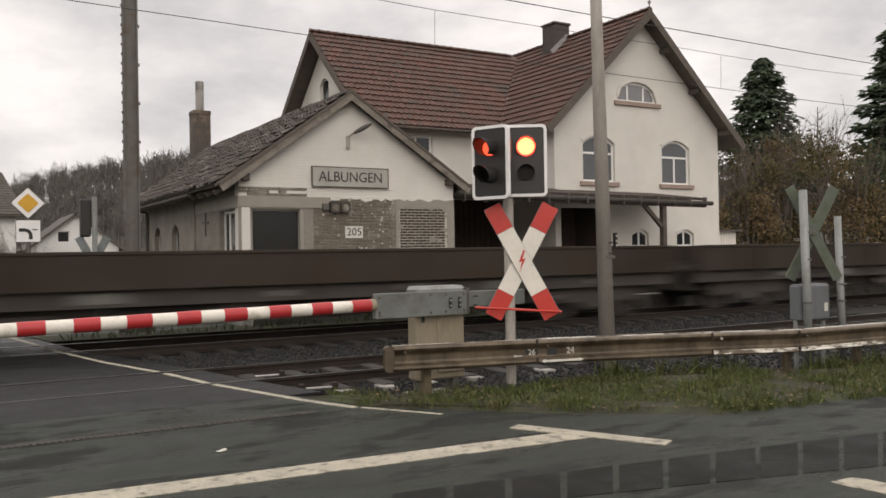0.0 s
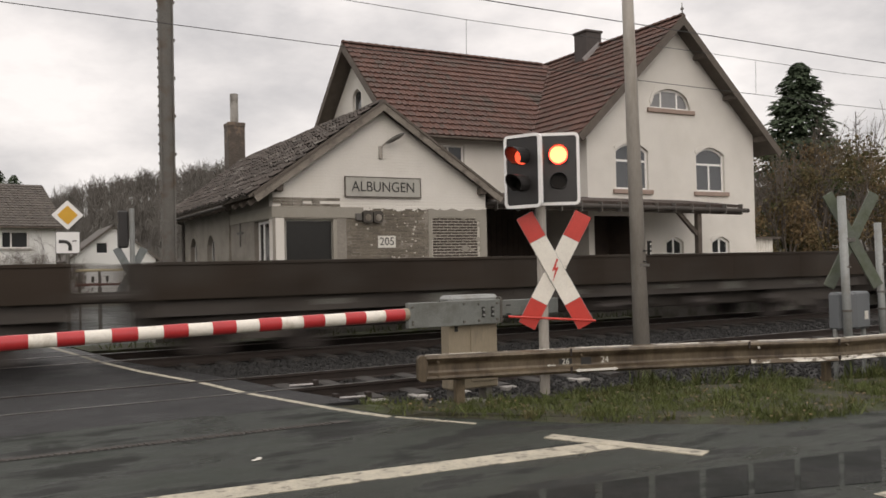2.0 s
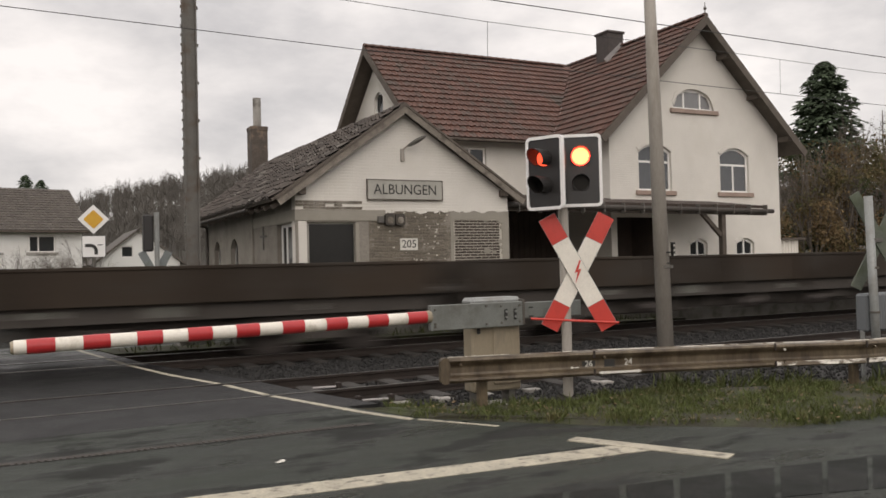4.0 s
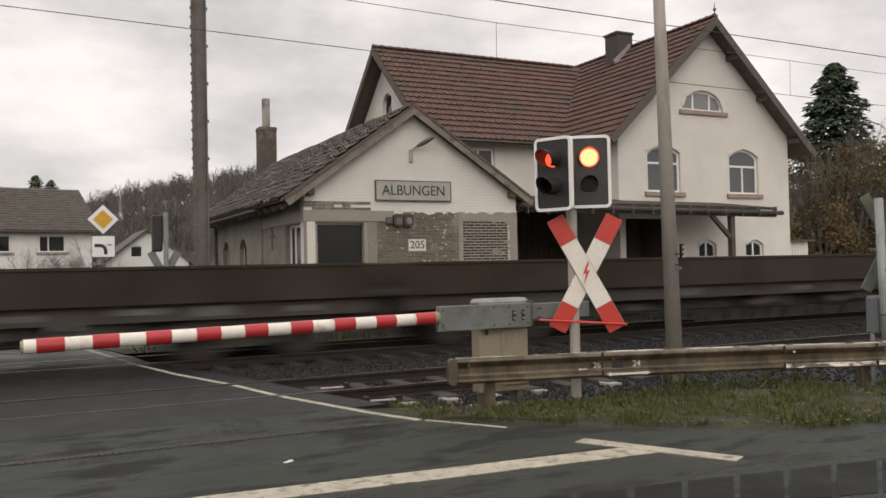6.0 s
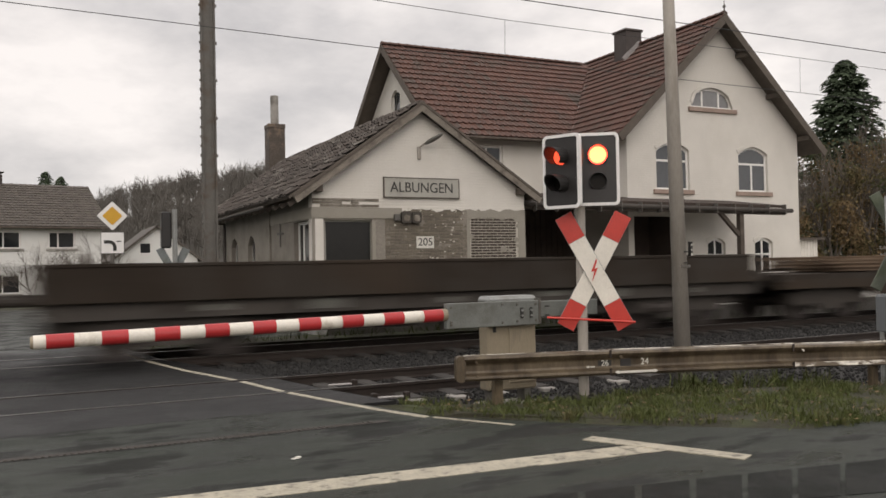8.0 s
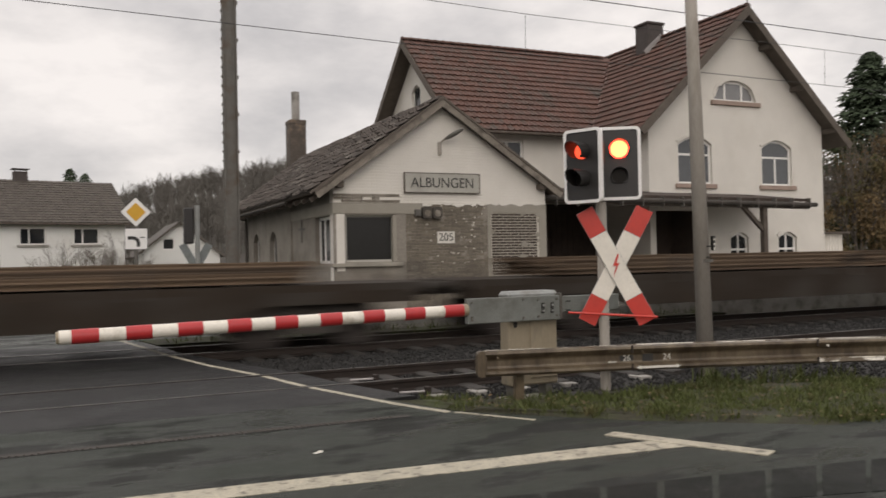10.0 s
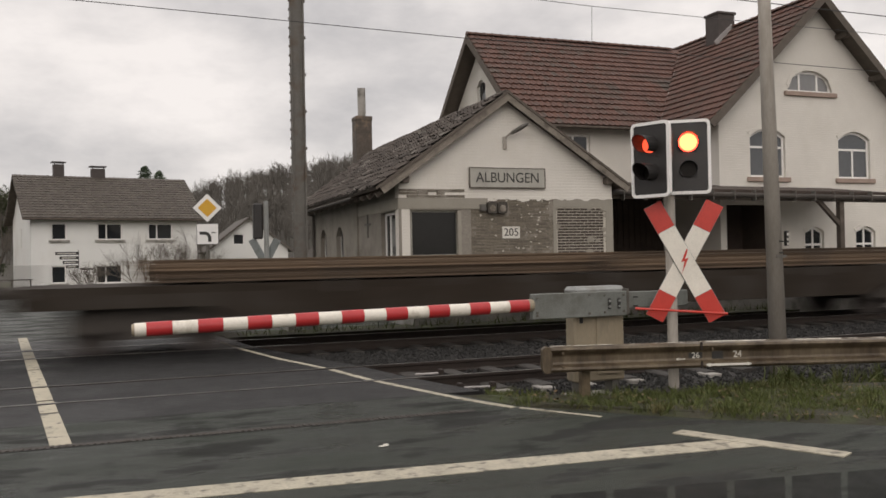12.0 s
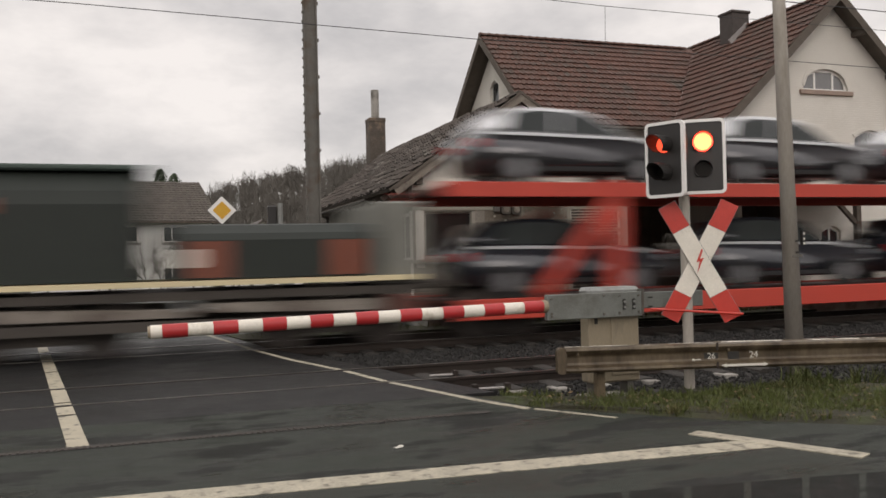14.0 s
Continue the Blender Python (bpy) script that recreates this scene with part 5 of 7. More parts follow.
    fr = part("window", bm, SIGN, s, "old window frame with a dirty dark pane")
    boxpart("pane", (6.86, 8.06, Y + 0.125, Y + 0.135, 1.58, 2.66), OLDGLASS, fr, "dirty dark pane")
    boxpart("sill", (6.4, 8.3, Y - 0.12, Y + 0.05, 1.40, 1.50), BAND, fr, "broken concrete sill", bevel=0.015)
    boxpart("jamb", (8.06, 8.16, Y - 0.025, Y + 0.1, 1.52, 2.7), BAND, fr, bevel=0.01)
    window(s, -22.1, -20.82, 1.5, 2.71, 0.02, 0, "two", GLASS, False, side, "old two-part side window with white mullions")
    # old electric boxes and the numbers
    for x in (8.98, 9.27):
        bm = bmesh.new()
        prism(bm, [(q[0] + x, q[1] + 2.77) for q in rounded(0.13, 0.15, 0.06)], Y - 0.16, Y - 0.016)
        jb = part("meter_box", bm, METER, wall, "old rounded junction box")
        bm = bmesh.new()
        prism(bm, [(q[0] + x, q[1] + 2.75) for q in rounded(0.08, 0.09, 0.075)], Y - 0.175, Y - 0.158)
        part("lid", bm, WALLB, jb, "paler rounded lid")
    boxpart("cable_box", (8.66, 8.83, Y - 0.12, Y - 0.016, 2.68, 2.86), STEELM, wall, "small dark cable box", bevel=0.015)
    # name board
    bm = bmesh.new()
    box(bm, 8.40, 10.55, Y - 0.07, Y - 0.012, 3.30, 3.80, bevel=0.008)
    board = part("name_board", bm, SIGN, s, "weathered pale station name board with black capitals")
    bm = bmesh.new()
    pierced(bm, [(8.385, 3.285), (10.565, 3.285), (10.565, 3.815), (8.385, 3.815)], [[(8.405, 3.305), (10.545, 3.305), (10.545, 3.795), (8.405, 3.795)]], Y - 0.082, Y - 0.02)
    part("board_edge", bm, WOODG, board, "thin grey edge")
    text_part("lettering", "ALBUNGEN", 0.375, pose(9.475, Y - 0.073, 3.545, 90, 0, 0) @ Matrix.Diagonal((0.93, 1, 1, 1)), INK, board, "black capital letters")
    boxpart("number_plate", (9.30, 9.80, Y - 0.04, Y - 0.012, 1.97, 2.28), NUMW, wall, "white plate with black figures")
    text_part("lettering", "205", 0.29, pose(9.55, Y - 0.043, 2.125, 90, 0, 0), INK, wall, "black figures")
    # wall lamp on a bent arm
    lamp = thing("wall_lamp", pose(9.42, Y, 4.3), "grey street lamp on a short arm at the gable wall", "lamp")
    bm = bmesh.new()
    box(bm, -0.05, 0.05, -0.06, 0.0, 0.0, 0.34, bevel=0.01)
    part("bracket", bm, POLE, lamp)
    bm = bmesh.new()
    tube(bm, (0, -0.05, 0.3), (0.12, -0.16, 0.42), 0.025)
    part("arm", bm, POLE, lamp)
    bm = bmesh.new()
    bmesh.ops.create_uvsphere(bm, u_segments=14, v_segments=8, radius=1)
    hm = Matrix.Translation((0.31, -0.28, 0.52)) @ Matrix.Rotation(radians(-35), 4, "Z") @ Matrix.Rotation(radians(-27), 4, "Y") @ Matrix.Diagonal((0.29, 0.1, 0.06, 1))
    bmesh.ops.transform(bm, matrix=hm, verts=bm.verts[:])
    part("lamp_head", bm, STEELM, lamp, "long dark lamp head", smooth=True)
    # roof
    bm = bmesh.new()
    yf, yb, ye = 20.26, 33.1, 30.9
    plate(bm, [(5.86, yf, 3.2), (9.42, yf, 5.70), (9.42, yb, 5.66), (5.86, ye, 3.2)][::-1], 0.07)
    plate(bm, [(13.0, yb, 3.34), (9.42, yb, 5.66), (9.42, yf, 5.70), (13.0, yf, 3.34)][::-1], 0.07)
    roof = part("roof", bm, SOFFIT, s, "boarded roof deck")
    roof_tiles(roof, (5.83, yf + 12.8, 3.2), (0, -1, 0), (3.56, 0, 2.5), 12.8, 4.36, 52, 12, TILEO, TILEOJ, keep=lambda p: p.y < ye + (p.x - 5.86) * 0.618, jit=0.013, seed=3, rib=2.4, back=True, wob=0.05)
    roof_tiles(roof, (13.03, yf, 3.34), (0, 1, 0), (-3.6, 0, 2.36), 9.0, 4.3, 37, 12, TILEOJ, TILEOJ, jit=0.008, seed=4, limit=0)
    ridge_tiles(roof, (9.42, yf, 5.72), (9.42, yb, 5.66), 36, TILEO, 0.12)
    for a, b in (((5.92, yf - 0.03, 3.26), (9.42, yf - 0.03, 5.77)), ((9.42, yf - 0.034, 5.765), (13.06, yf - 0.034, 3.36))):
        bm = bmesh.new()
        beam(bm, a, b, 0.05, 0.2)
        part("barge_board", bm, BARGE, roof, "weathered pale grey barge board")
        bm = bmesh.new()
        beam(bm, Vector(a) + Vector((0, -0.035, 0.03)), Vector(b) + Vector((0, -0.035, 0.03)), 0.03, 0.06)
        part("cover_strip", bm, WOODG, roof, "dark cover strip along the verge")
    for x, z in ((6.62, 3.58), (12.45, 3.62)):
        boxpart("purlin_end", (x - 0.09, x + 0.09, yf + 0.02, Y + 0.02, z - 0.2, z - 0.02), WOODG, roof, bevel=0.01)
    for i in range(14):
        y = 20.6 + i * 0.72
        bm = bmesh.new()
        beam(bm, (5.88, y, 3.12), (6.6, y, 3.62), 0.09, 0.12)
        part("rafter_tail", bm, WOODG, roof)
    bm = bmesh.new()
    tube(bm, (6.42, 30.4, 0.28), (6.42, 30.4, 3.1), 0.05, seg=8)
    tube(bm, (6.42, 30.4, 3.1), (5.85, 30.4, 3.2), 0.05, seg=8)
    part("rain_pipe", bm, WDARK, roof, "dark rain pipe")
    bm = bmesh.new()
    tube(bm, (5.80, 22.5, 3.14), (5.80, ye, 3.12), 0.045, seg=8)
    part("gutter", bm, WDARK, roof, "rusty eaves gutter")
    # brick chimney with its pipe behind the ridge
    c = thing("chimney", pose(9.17, 33.7, 0), "tall weathered brick chimney with a grey pipe", "chimney")
    boxpart("shaft", (-0.33, 0.33, -0.33, 0.33, 0.2, 7.2), CHIM, c, bevel=0.02)
    boxpart("cap", (-0.345, 0.345, -0.345, 0.345, 7.08, 7.26), CHIM, c, bevel=0.02)
    bm = bmesh.new()
    tube(bm, (0, 0, 7.2), (0, 0, 8.42), 0.165, seg=12)
    part("flue_pipe", bm, CONCRETE, c, "grey cement flue pipe")


def make_station():
    s = thing("station_building", pose(0, 0, 0), "old white two-storey station house with a red-brown tiled roof", "building")
    Y2, XA, XB = 23.6, 18.7, 26.9
    wins = [(23.84, 25.31), (19.98, 21.48)]
    holes = [arch(a, b, 4.03, 5.70, 0.28) for a, b in wins]
    lun = arch(21.64, 23.62, 7.03, 7.78, 0.68, 14, True)
    low = [(22.26, 23.10), (24.56, 25.47)]
    holes += [lun] + [arch(a, b, 0.95, 2.32, 0.2) for a, b in low]
    holes.append([(18.95, 0.3), (20.9, 0.3), (20.9, 3.1), (18.95, 3.1)])
    bm = bmesh.new()
    pierced(bm, [(XA, 0.1), (XB, 0.1), (XB, 6.29), (22.76, 10.19), (XA, 6.36)], holes, Y2, Y2 + 0.4)
    wall = part("wall_gable", bm, WALLW, s, "whitewashed brick gable wall")
    for a, b in wins:
        window(s, a, b, 4.03, 5.70, Y2, 0.28, "T", GLASSM)
    window(s, 21.64, 23.62, 7.03, 7.78, Y2, 0.68, "lunette", GLASSL, True, None, "half-round gable window with white mullions")
    for a, b in low:
        window(s, a, b, 0.95, 2.32, Y2, 0.2, "cross", GLASS, True, None, "small arched ground floor window")
    # raised brick hood arches
    for (a, b), z in [(w, 5.70) for w in wins] + [((21.68, 23.58), 7.78)] + [(w, 2.32) for w in low]:
        rise = 0.64 if z == 7.78 else 0.28 if z > 5 else 0.2
        bm = bmesh.new()
        o, i = [], []
        for k in range(13):
            u = k / 12
            zz = z - rise + rise * (math.sqrt(max(0.0, 1 - (2 * u - 1) ** 2)) if z == 7.78 else 1 - (2 * u - 1) ** 2)
            i.append((b + (a - b) * u, zz + 0.005))
            o.append((b + 0.1 + (a - b - 0.2) * u, zz + 0.13))
        prism(bm, o + i[::-1], Y2 - 0.025, Y2)
        part("brick_arch", bm, WALLW, wall, "whitewashed brick arch")
    # entrance behind the canopy, its shade put into the dark lining colour
    bm = bmesh.new()
    box(bm, 18.9, 20.95, 25.2, 25.3, 0.3, 3.2)
    box(bm, 20.9, 21.0, 24.0, 25.3, 0.3, 3.2)
    part("entrance_lining", bm, SHADEWOOD, s, "timber entrance lining coloured dark for shade")
    bm = bmesh.new()
    box(bm, XA, XA + 0.35, Y2 + 0.4, 34.6, 0.1, 6.3)
    box(bm, XB - 0.35, XB, Y2 + 0.4, 34.6, 0.1, 6.3)
    box(bm, XA, XB, 34.6, 35.0, 0.1, 6.3)
    part("wall_side", bm, WALLW, s)
    # main wing
    bm = bmesh.new()
    pierced(bm, [(13.3, 0.1), (18.7, 0.1), (18.7, 6.35), (13.3, 6.35)], [[(14.72, 4.7), (15.72, 4.7), (15.72, 5.8), (14.72, 5.8)]], 26.9, 27.25)
    part("wall_main", bm, WALLW, s)
    window(s, 14.72, 15.72, 4.7, 5.8, 26.9, 0, "two", GLASS, True, None, "white framed window under the eaves")
    # the dark void under the canopy is coloured into these boards
    boxpart("timber_front", (13.32, 18.66, 26.78, 26.9, 0.28, 3.5), SHADEWOOD, s, "boarded front coloured dark for the canopy's shade")
    for i in range(22):
        x = 13.34 + i * 0.24
        boxpart("board", (x, x + 0.225, 26.755, 26.78, 0.3, 3.45), SHADEWOOD, s)
    west = Matrix.Translation((13.3, 0, 0)) @ Matrix.Rotation(radians(-90), 4, "Z")
    bm = bmesh.new()
    gw = arch(-31.45, -30.6, 7.1, 8.45, 0.25)
    pierced(bm, [(-35.1, 0.1), (-26.9, 0.1), (-26.9, 6.3), (-31.0, 9.85), (-35.1, 6.3)], [gw], 0.0, 0.35, west)
    part("wall_west_gable", bm, WALLW, s, "weathered white west gable")
    window(s, -31.45, -30.6, 7.1, 8.45, 0.0, 0.25, "plain", GLASS, True, west, "narrow arched gable window")
    boxpart("wall_north", (13.3, 22, 34.8, 35.1, 0.1, 6.3), WALLW, s)
    # roofs
    ridge_z, ridge_y = 10.18, 31.0
    def main_z(y):
        return ridge_z - 0.888 * abs(ridge_y - y)
    bm = bmesh.new()
    plate(bm, [(12.74, 26.35, main_z(26.35)), (23.5, 26.35, main_z(26.35)), (23.5, ridge_y, ridge_z), (12.74, ridge_y, ridge_z)], 0.09)
    plate(bm, [(12.74, ridge_y, ridge_z), (23.5, ridge_y, ridge_z), (23.5, 35.65, main_z(35.65)), (12.74, 35.65, main_z(35.65))], 0.09)
    roof = part("roof_main", bm, SOFFIT, s, "red-brown tiled main roof")
    def h2_z(x):
        return 10.33 - 0.944 * abs(22.76 - x)
    roof_tiles(roof, (12.72, 26.30, main_z(26.30)), (1, 0, 0), (0, 4.7, 4.174), 10.2, 6.28, 44, 17, TILE, TILEJ, keep=lambda p: h2_z(p.x) < main_z(p.y) + 0.05, seed=5)
    ridge_tiles(roof, (12.72, ridge_y, ridge_z + 0.03), (22.2, ridge_y, ridge_z + 0.03), 27, TILE)
    for y in (26.3, 35.7):
        bm = bmesh.new()
        lap = 12.71 if y < 30 else 12.705
        beam(bm, (lap, y, main_z(y) + 0.02), (lap, ridge_y, ridge_z + 0.02), 0.05, 0.24)
        part("barge_board", bm, WOODG, roof, "weathered barge board")
    # sheltering boards of the west gable
    boxpart("eaves_gutter", (12.74, 18.3, 26.2, 26.33, main_z(26.3) - 0.1, main_z(26.3) + 0.0), WOOD, roof, "dark eaves gutter", bevel=0.03)
    bm = bmesh.new()
    yf = 23.0
    plate(bm, [(17.9, 37.0, h2_z(17.9)), (17.9, yf, h2_z(17.9)), (22.76, yf, 10.33), (22.76, 37.0, 10.33)], 0.09)
    plate(bm, [(27.75, yf, h2_z(27.75)), (27.75, 37.0, h2_z(27.75)), (22.76, 37.0, 10.33), (22.76, yf, 10.33)], 0.09)
    roof2 = part("roof_gable", bm, SOFFIT, s, "red-brown tiled gable roof with wide verge")
    roof_tiles(roof2, (17.86, 31.9, h2_z(17.86)), (0, -1, 0), (4.9, 0, 4.9 * 0.944), 8.92, 6.72, 38, 18, TILE, TILEJ, keep=lambda p: h2_z(p.x) > main_z(p.y) - 0.12 or p.y < 26.35, seed=6)
    ridge_tiles(roof2, (22.76, yf, 10.36), (22.76, 33.5, 10.36), 30, TILE)
    for xa in (17.86, 27.8):
        bm = bmesh.new()
        lap = 0.02 if xa < 20 else 0.026
        beam(bm, (xa, yf - lap, h2_z(xa) + 0.04), (22.76, yf - lap, 10.4 - lap), 0.06, 0.26)
        part("barge_board", bm, WOODG, roof2, "dark barge board")
    for x in (18.5, 20.1, 21.6, 23.9, 25.4, 27.0):
        z = h2_z(x) - 0.1
        bm = bmesh.new()
        box(bm, x - 0.09, x + 0.09, yf + 0.05, Y2 + 0.02, z - 0.2, z - 0.02, bevel=0.012)
        part("purlin_end", bm, WOODG, roof2, "projecting purlin end")
    # valley flashing
    bm = bmesh.new()
    p0, p1 = Vector((18.35, 26.4, main_z(26.4))), Vector((22.5, 30.8, 10.02))
    beam(bm, p0 + Vector((0, 0, 0.11)), p1 + Vector((0, 0, 0.11)), 0.05, 0.06)
    part("valley_flashing", bm, LEAD, roof2, "pale zinc valley strip")
    # finial
    bm = bmesh.new()
    tube(bm, (22.76, yf + 0.02, 10.3), (22.76, yf + 0.02, 10.85), 0.03, 0.012, seg=8)
    bmesh.ops.create_uvsphere(bm, u_segments=8, v_segments=6, radius=0.06, matrix=Matrix.Translation((22.76, yf + 0.02, 10.62)))
    part("finial", bm, STEELM, roof2, "small iron finial")
    # chimney
    c = part("chimney", _stack(22.05, 22.85, 27.7, 28.5, 8.8, 10.92), CHIMG, s, "dark square chimney")
    boxpart("coping", (22.0, 22.9, 27.65, 28.55, 10.88, 10.98), CHIMG, c, bevel=0.02)
    bm = bmesh.new()
    beam(bm, (21.8, 27.66, 9.75), (22.65, 27.66, 10.5), 0.05, 0.26)
    part("flashing", bm, LEAD, c, "pale zinc flashing")
    # canopy
    k = thing("platform_canopy", pose(0, 0, 0), "dark timber platform canopy with a thin roof and gutter", "canopy")
    bm = bmesh.new()
    plate(bm, [(12.7, 20.95, 3.40), (23.3, 20.95, 3.32), (23.3, 23.58, 3.68), (12.7, 23.58, 3.74)], 0.09)
    part("canopy_roof", bm, SHADEWOOD, k, "flat dark canopy roof")
    bm = bmesh.new()
    plate(bm, [(12.7, 23.58, 3.74), (18.68, 23.58, 3.72), (18.68, 26.75, 4.1), (12.7, 26.75, 4.1)], 0.09)
    part("canopy_roof", bm, SHADEWOOD, k, "flat dark canopy roof")
    bm = bmesh.new()
    tube(bm, (12.7, 20.86, 3.24), (23.45, 20.86, 3.13), 0.075, seg=10)
    part("gutter", bm, WDARK, k, "dark half-round gutter")
    for i in range(14):
        x = 13.2 + i * 0.76
        boxpart("gutter_bracket", (x, x + 0.03, 20.78, 20.96, 3.02, 3.34), STEELM, k)
    bm = bmesh.new()
    beam(bm, (12.7, 21.05, 3.3), (23.3, 21.05, 3.2), 0.14, 0.2)
    part("edge_beam", bm, WOOD, k)
    for x in (21.3,):
        boxpart("post", (x - 0.09, x + 0.09, 20.98, 21.16, 0.28, 3.05), WOOD, k, "square timber post", bevel=0.01)
        for d in (-1, 1):
            if d > 0 and x > 20:
                continue
            bm = bmesh.new()
            beam(bm, (x, 21.07, 2.35), (x + d * 0.85, 21.07, 3.12), 0.12, 0.13)
            part("brace", bm, WOOD, k)
    for x in (14.5, 16.5, 18.5, 20.5, 22.5):
        bm = bmesh.new()
        beam(bm, (x, 20.98, 3.28), (x, 23.58, 3.62), 0.1, 0.14)
        part("rafter", bm, SHADEWOOD, k)
    # shed beside the station
    sh = thing("shed", pose(34.2, 30.5, -0.3), "small pale corrugated shed with a flat dark roof", "shed")
    bm = bmesh.new()
    fold = [(i * 0.05, 0.0 if i % 4 in (0, 1) else -0.04) for i in range(37)]
    flat = [(x, y) for x, y in fold] + [(1.8, 0.03), (0.0, 0.03)]
    lo, hi = [bm.verts.new((x, y, 0)) for x, y in flat], [bm.verts.new((x, y, 2.75)) for x, y in flat]
    bm.faces.new(lo)
    bm.faces.new(hi[::-1])
    for i in range(len(flat)):
        j = (i + 1) % len(flat)
        bm.faces.new((lo[i], lo[j], hi[j], hi[i]))
    part("corrugated_front", bm, WALLW, sh)
    boxpart("wall", (0, 1.8, 0.045, 2.0, 0, 2.75), WALLG, sh)
    boxpart("roof", (-0.2, 2.0, -0.3, 2.1, 2.75, 2.85), WOOD, sh)


def _stack(x0, x1, y0, y1, z0, z1):
    bm = bmesh.new()
    box(bm, x0, x1, y0, y1, z0, z1, bevel=0.02)
    return bm


def make_left_house():
    m = pose(-5.25, 58.0, -0.3, 0, 0, 12.3)
    s = thing("apartment_house", m, "plain white two-storey house with a grey-brown tiled roof", "house")
    W, D, E, R = 10.2, 9.0, 4.9, 7.75
    cols = [(1.17, 2.06), (3.87, 5.39), (7.01, 8.59)]
    rects = [(a, b, 3.36, 4.42) for a, b in cols] + [(1.14, 2.0, 0.66, 1.76), (3.8, 5.35, 0.58, 1.74), (7.0, 8.55, 0.58, 1.74)]
    bm = bmesh.new()
    pierced(bm, [(0, 0), (W, 0), (W, E), (0, E)], [[(a, c), (b, c), (b, d), (a, d)] for a, b, c, d in rects], 0, 0.3)
    part("wall_front", bm, HWALL, s)
    for a, b, c, d in rects:
        window(s, a, b, c, d, 0.0, 0, "two" if b - a > 1 else "plain", GLASS, True, None, "white framed window", CONCRETE)
    side = Matrix.Rotation(radians(-90), 4, "Z")
    bm = bmesh.new()
    pierced(bm, [(-D, 0), (-0.002, 0), (-0.002, E), (-D / 2, R - 0.15), (-D, E)], [[(-4.6, 3.0), (-4.1, 3.0), (-4.1, 4.2), (-4.6, 4.2)]], 0.0, 0.3, side)
    part("wall_gable", bm, HWALL, s)
    window(s, -4.6, -4.1, 3.0, 4.2, 0.0, 0, "plain", GLASS, False, side)
    bm = bmesh.new()
    box(bm, W - 0.3, W, 0.3, D, 0, E)
    box(bm, 0.3, W - 0.3, D - 0.3, D, 0, E)
    part("wall_rear", bm, HWALL, s)
    bm = bmesh.new()
    plate(bm, [(-0.5, -0.5, E - 0.2), (W + 0.5, -0.5, E - 0.2), (W + 0.5, D / 2, R), (-0.5, D / 2, R)], 0.12)
    plate(bm, [(-0.5, D / 2, R), (W + 0.5, D / 2, R), (W + 0.5, D + 0.5, E - 0.2), (-0.5, D + 0.5, E - 0.2)], 0.12)
    roof = part("roof", bm, WOOD, s, "grey-brown tiled roof")
    roof_tiles(roof, (-0.5, -0.52, E - 0.2), (1, 0, 0), (0, D / 2 + 0.5, R - E + 0.2), W + 1.0, 5.87, 40, 17, TILEG, TILEG, limit=0, seed=7)
    boxpart("gutter", (-0.5, W + 0.5, -0.64, -0.5, E - 0.32, E - 0.2), WOOD, roof, bevel=0.03)
    for x0, x1, h in ((2.0, 2.65, 8.55), (4.4, 5.25, 8.35)):
        c = boxpart("chimney", (x0, x1, 4.3, 4.9, 6.9, h), CHIMG, s, "dark brick chimney", bevel=0.02)
        boxpart("cap", (x0 - 0.1, x1 + 0.1, 4.2, 5.0, h + 0.12, h + 0.18), CHIMG, c)
        for x in (x0 + 0.05, x1 - 0.1):
            boxpart("cap_leg", (x, x + 0.05, 4.4, 4.45, h, h + 0.12), CHIMG, c)
    # garage and gable house behind
    h = thing("gable_house", pose(6.6, 72.0, -0.3), "small white gabled house with a dark roof", "house")
    bm = bmesh.new()
    pierced(bm, [(0, 0), (6.4, 0), (6.4, 2.9), (3.2, 5.3), (0, 2.9)], [[(1.9, 3.2), (2.8, 3.2), (2.8, 4.1), (1.9, 4.1)], [(1.9, 0.9), (2.9, 0.9), (2.9, 2.1), (1.9, 2.1)]], 0, 0.3)
    part("wall", bm, HWALL, h)
    window(h, 1.9, 2.8, 3.2, 4.1, 0, 0, "plain", GLASS, False, None, "white framed window")
    window(h, 1.9, 2.9, 0.9, 2.1, 0, 0, "two", GLASS, False, None, "white framed window")
    bm = bmesh.new()
    plate(bm, [(-0.4, 9, 2.65), (-0.4, -0.4, 2.65), (3.2, -0.4, 5.5), (3.2, 9, 5.5)], 0.15)
    plate(bm, [(6.8, -0.4, 2.65), (6.8, 9, 2.65), (3.2, 9, 5.5), (3.2, -0.4, 5.5)], 0.15)
    part("roof", bm, TILEG, h, "dark tiled roof")
    bm = bmesh.new()
    box(bm, 0, 6.4, 8.6, 9, 0, 2.9)
    part("wall_rear", bm, HWALL, h)
    # notice board, low railing in the front yard
    n = thing("notice_board", pose(-3.35, 50.0, -0.3), "small notice board with dark stripes on two posts", "sign")
    for z, x0 in ((1.62, 0.5), (1.86, 0.35), (2.1, 0.2), (2.34, 0.0)):
        boxpart("strip", (x0, 1.15, 0, 0.04, z, z + 0.16), INK, n)
        boxpart("lettering_bar", (x0 + 0.1, 1.0, -0.006, 0.0, z + 0.06, z + 0.1), NUMW, n)
    boxpart("white_panel", (0.55, 1.75, -0.01, 0.03, 0.95, 1.5), WHITEF, n, "white notice panel")
    boxpart("dark_strip", (1.2, 1.85, -0.01, 0.03, 1.52, 1.62), INK, n)
    for x, h in ((1.1, 2.6), (1.62, 1.5)):
        boxpart("post", (x, x + 0.06, 0.045, 0.1, 0, h), GALV, n)
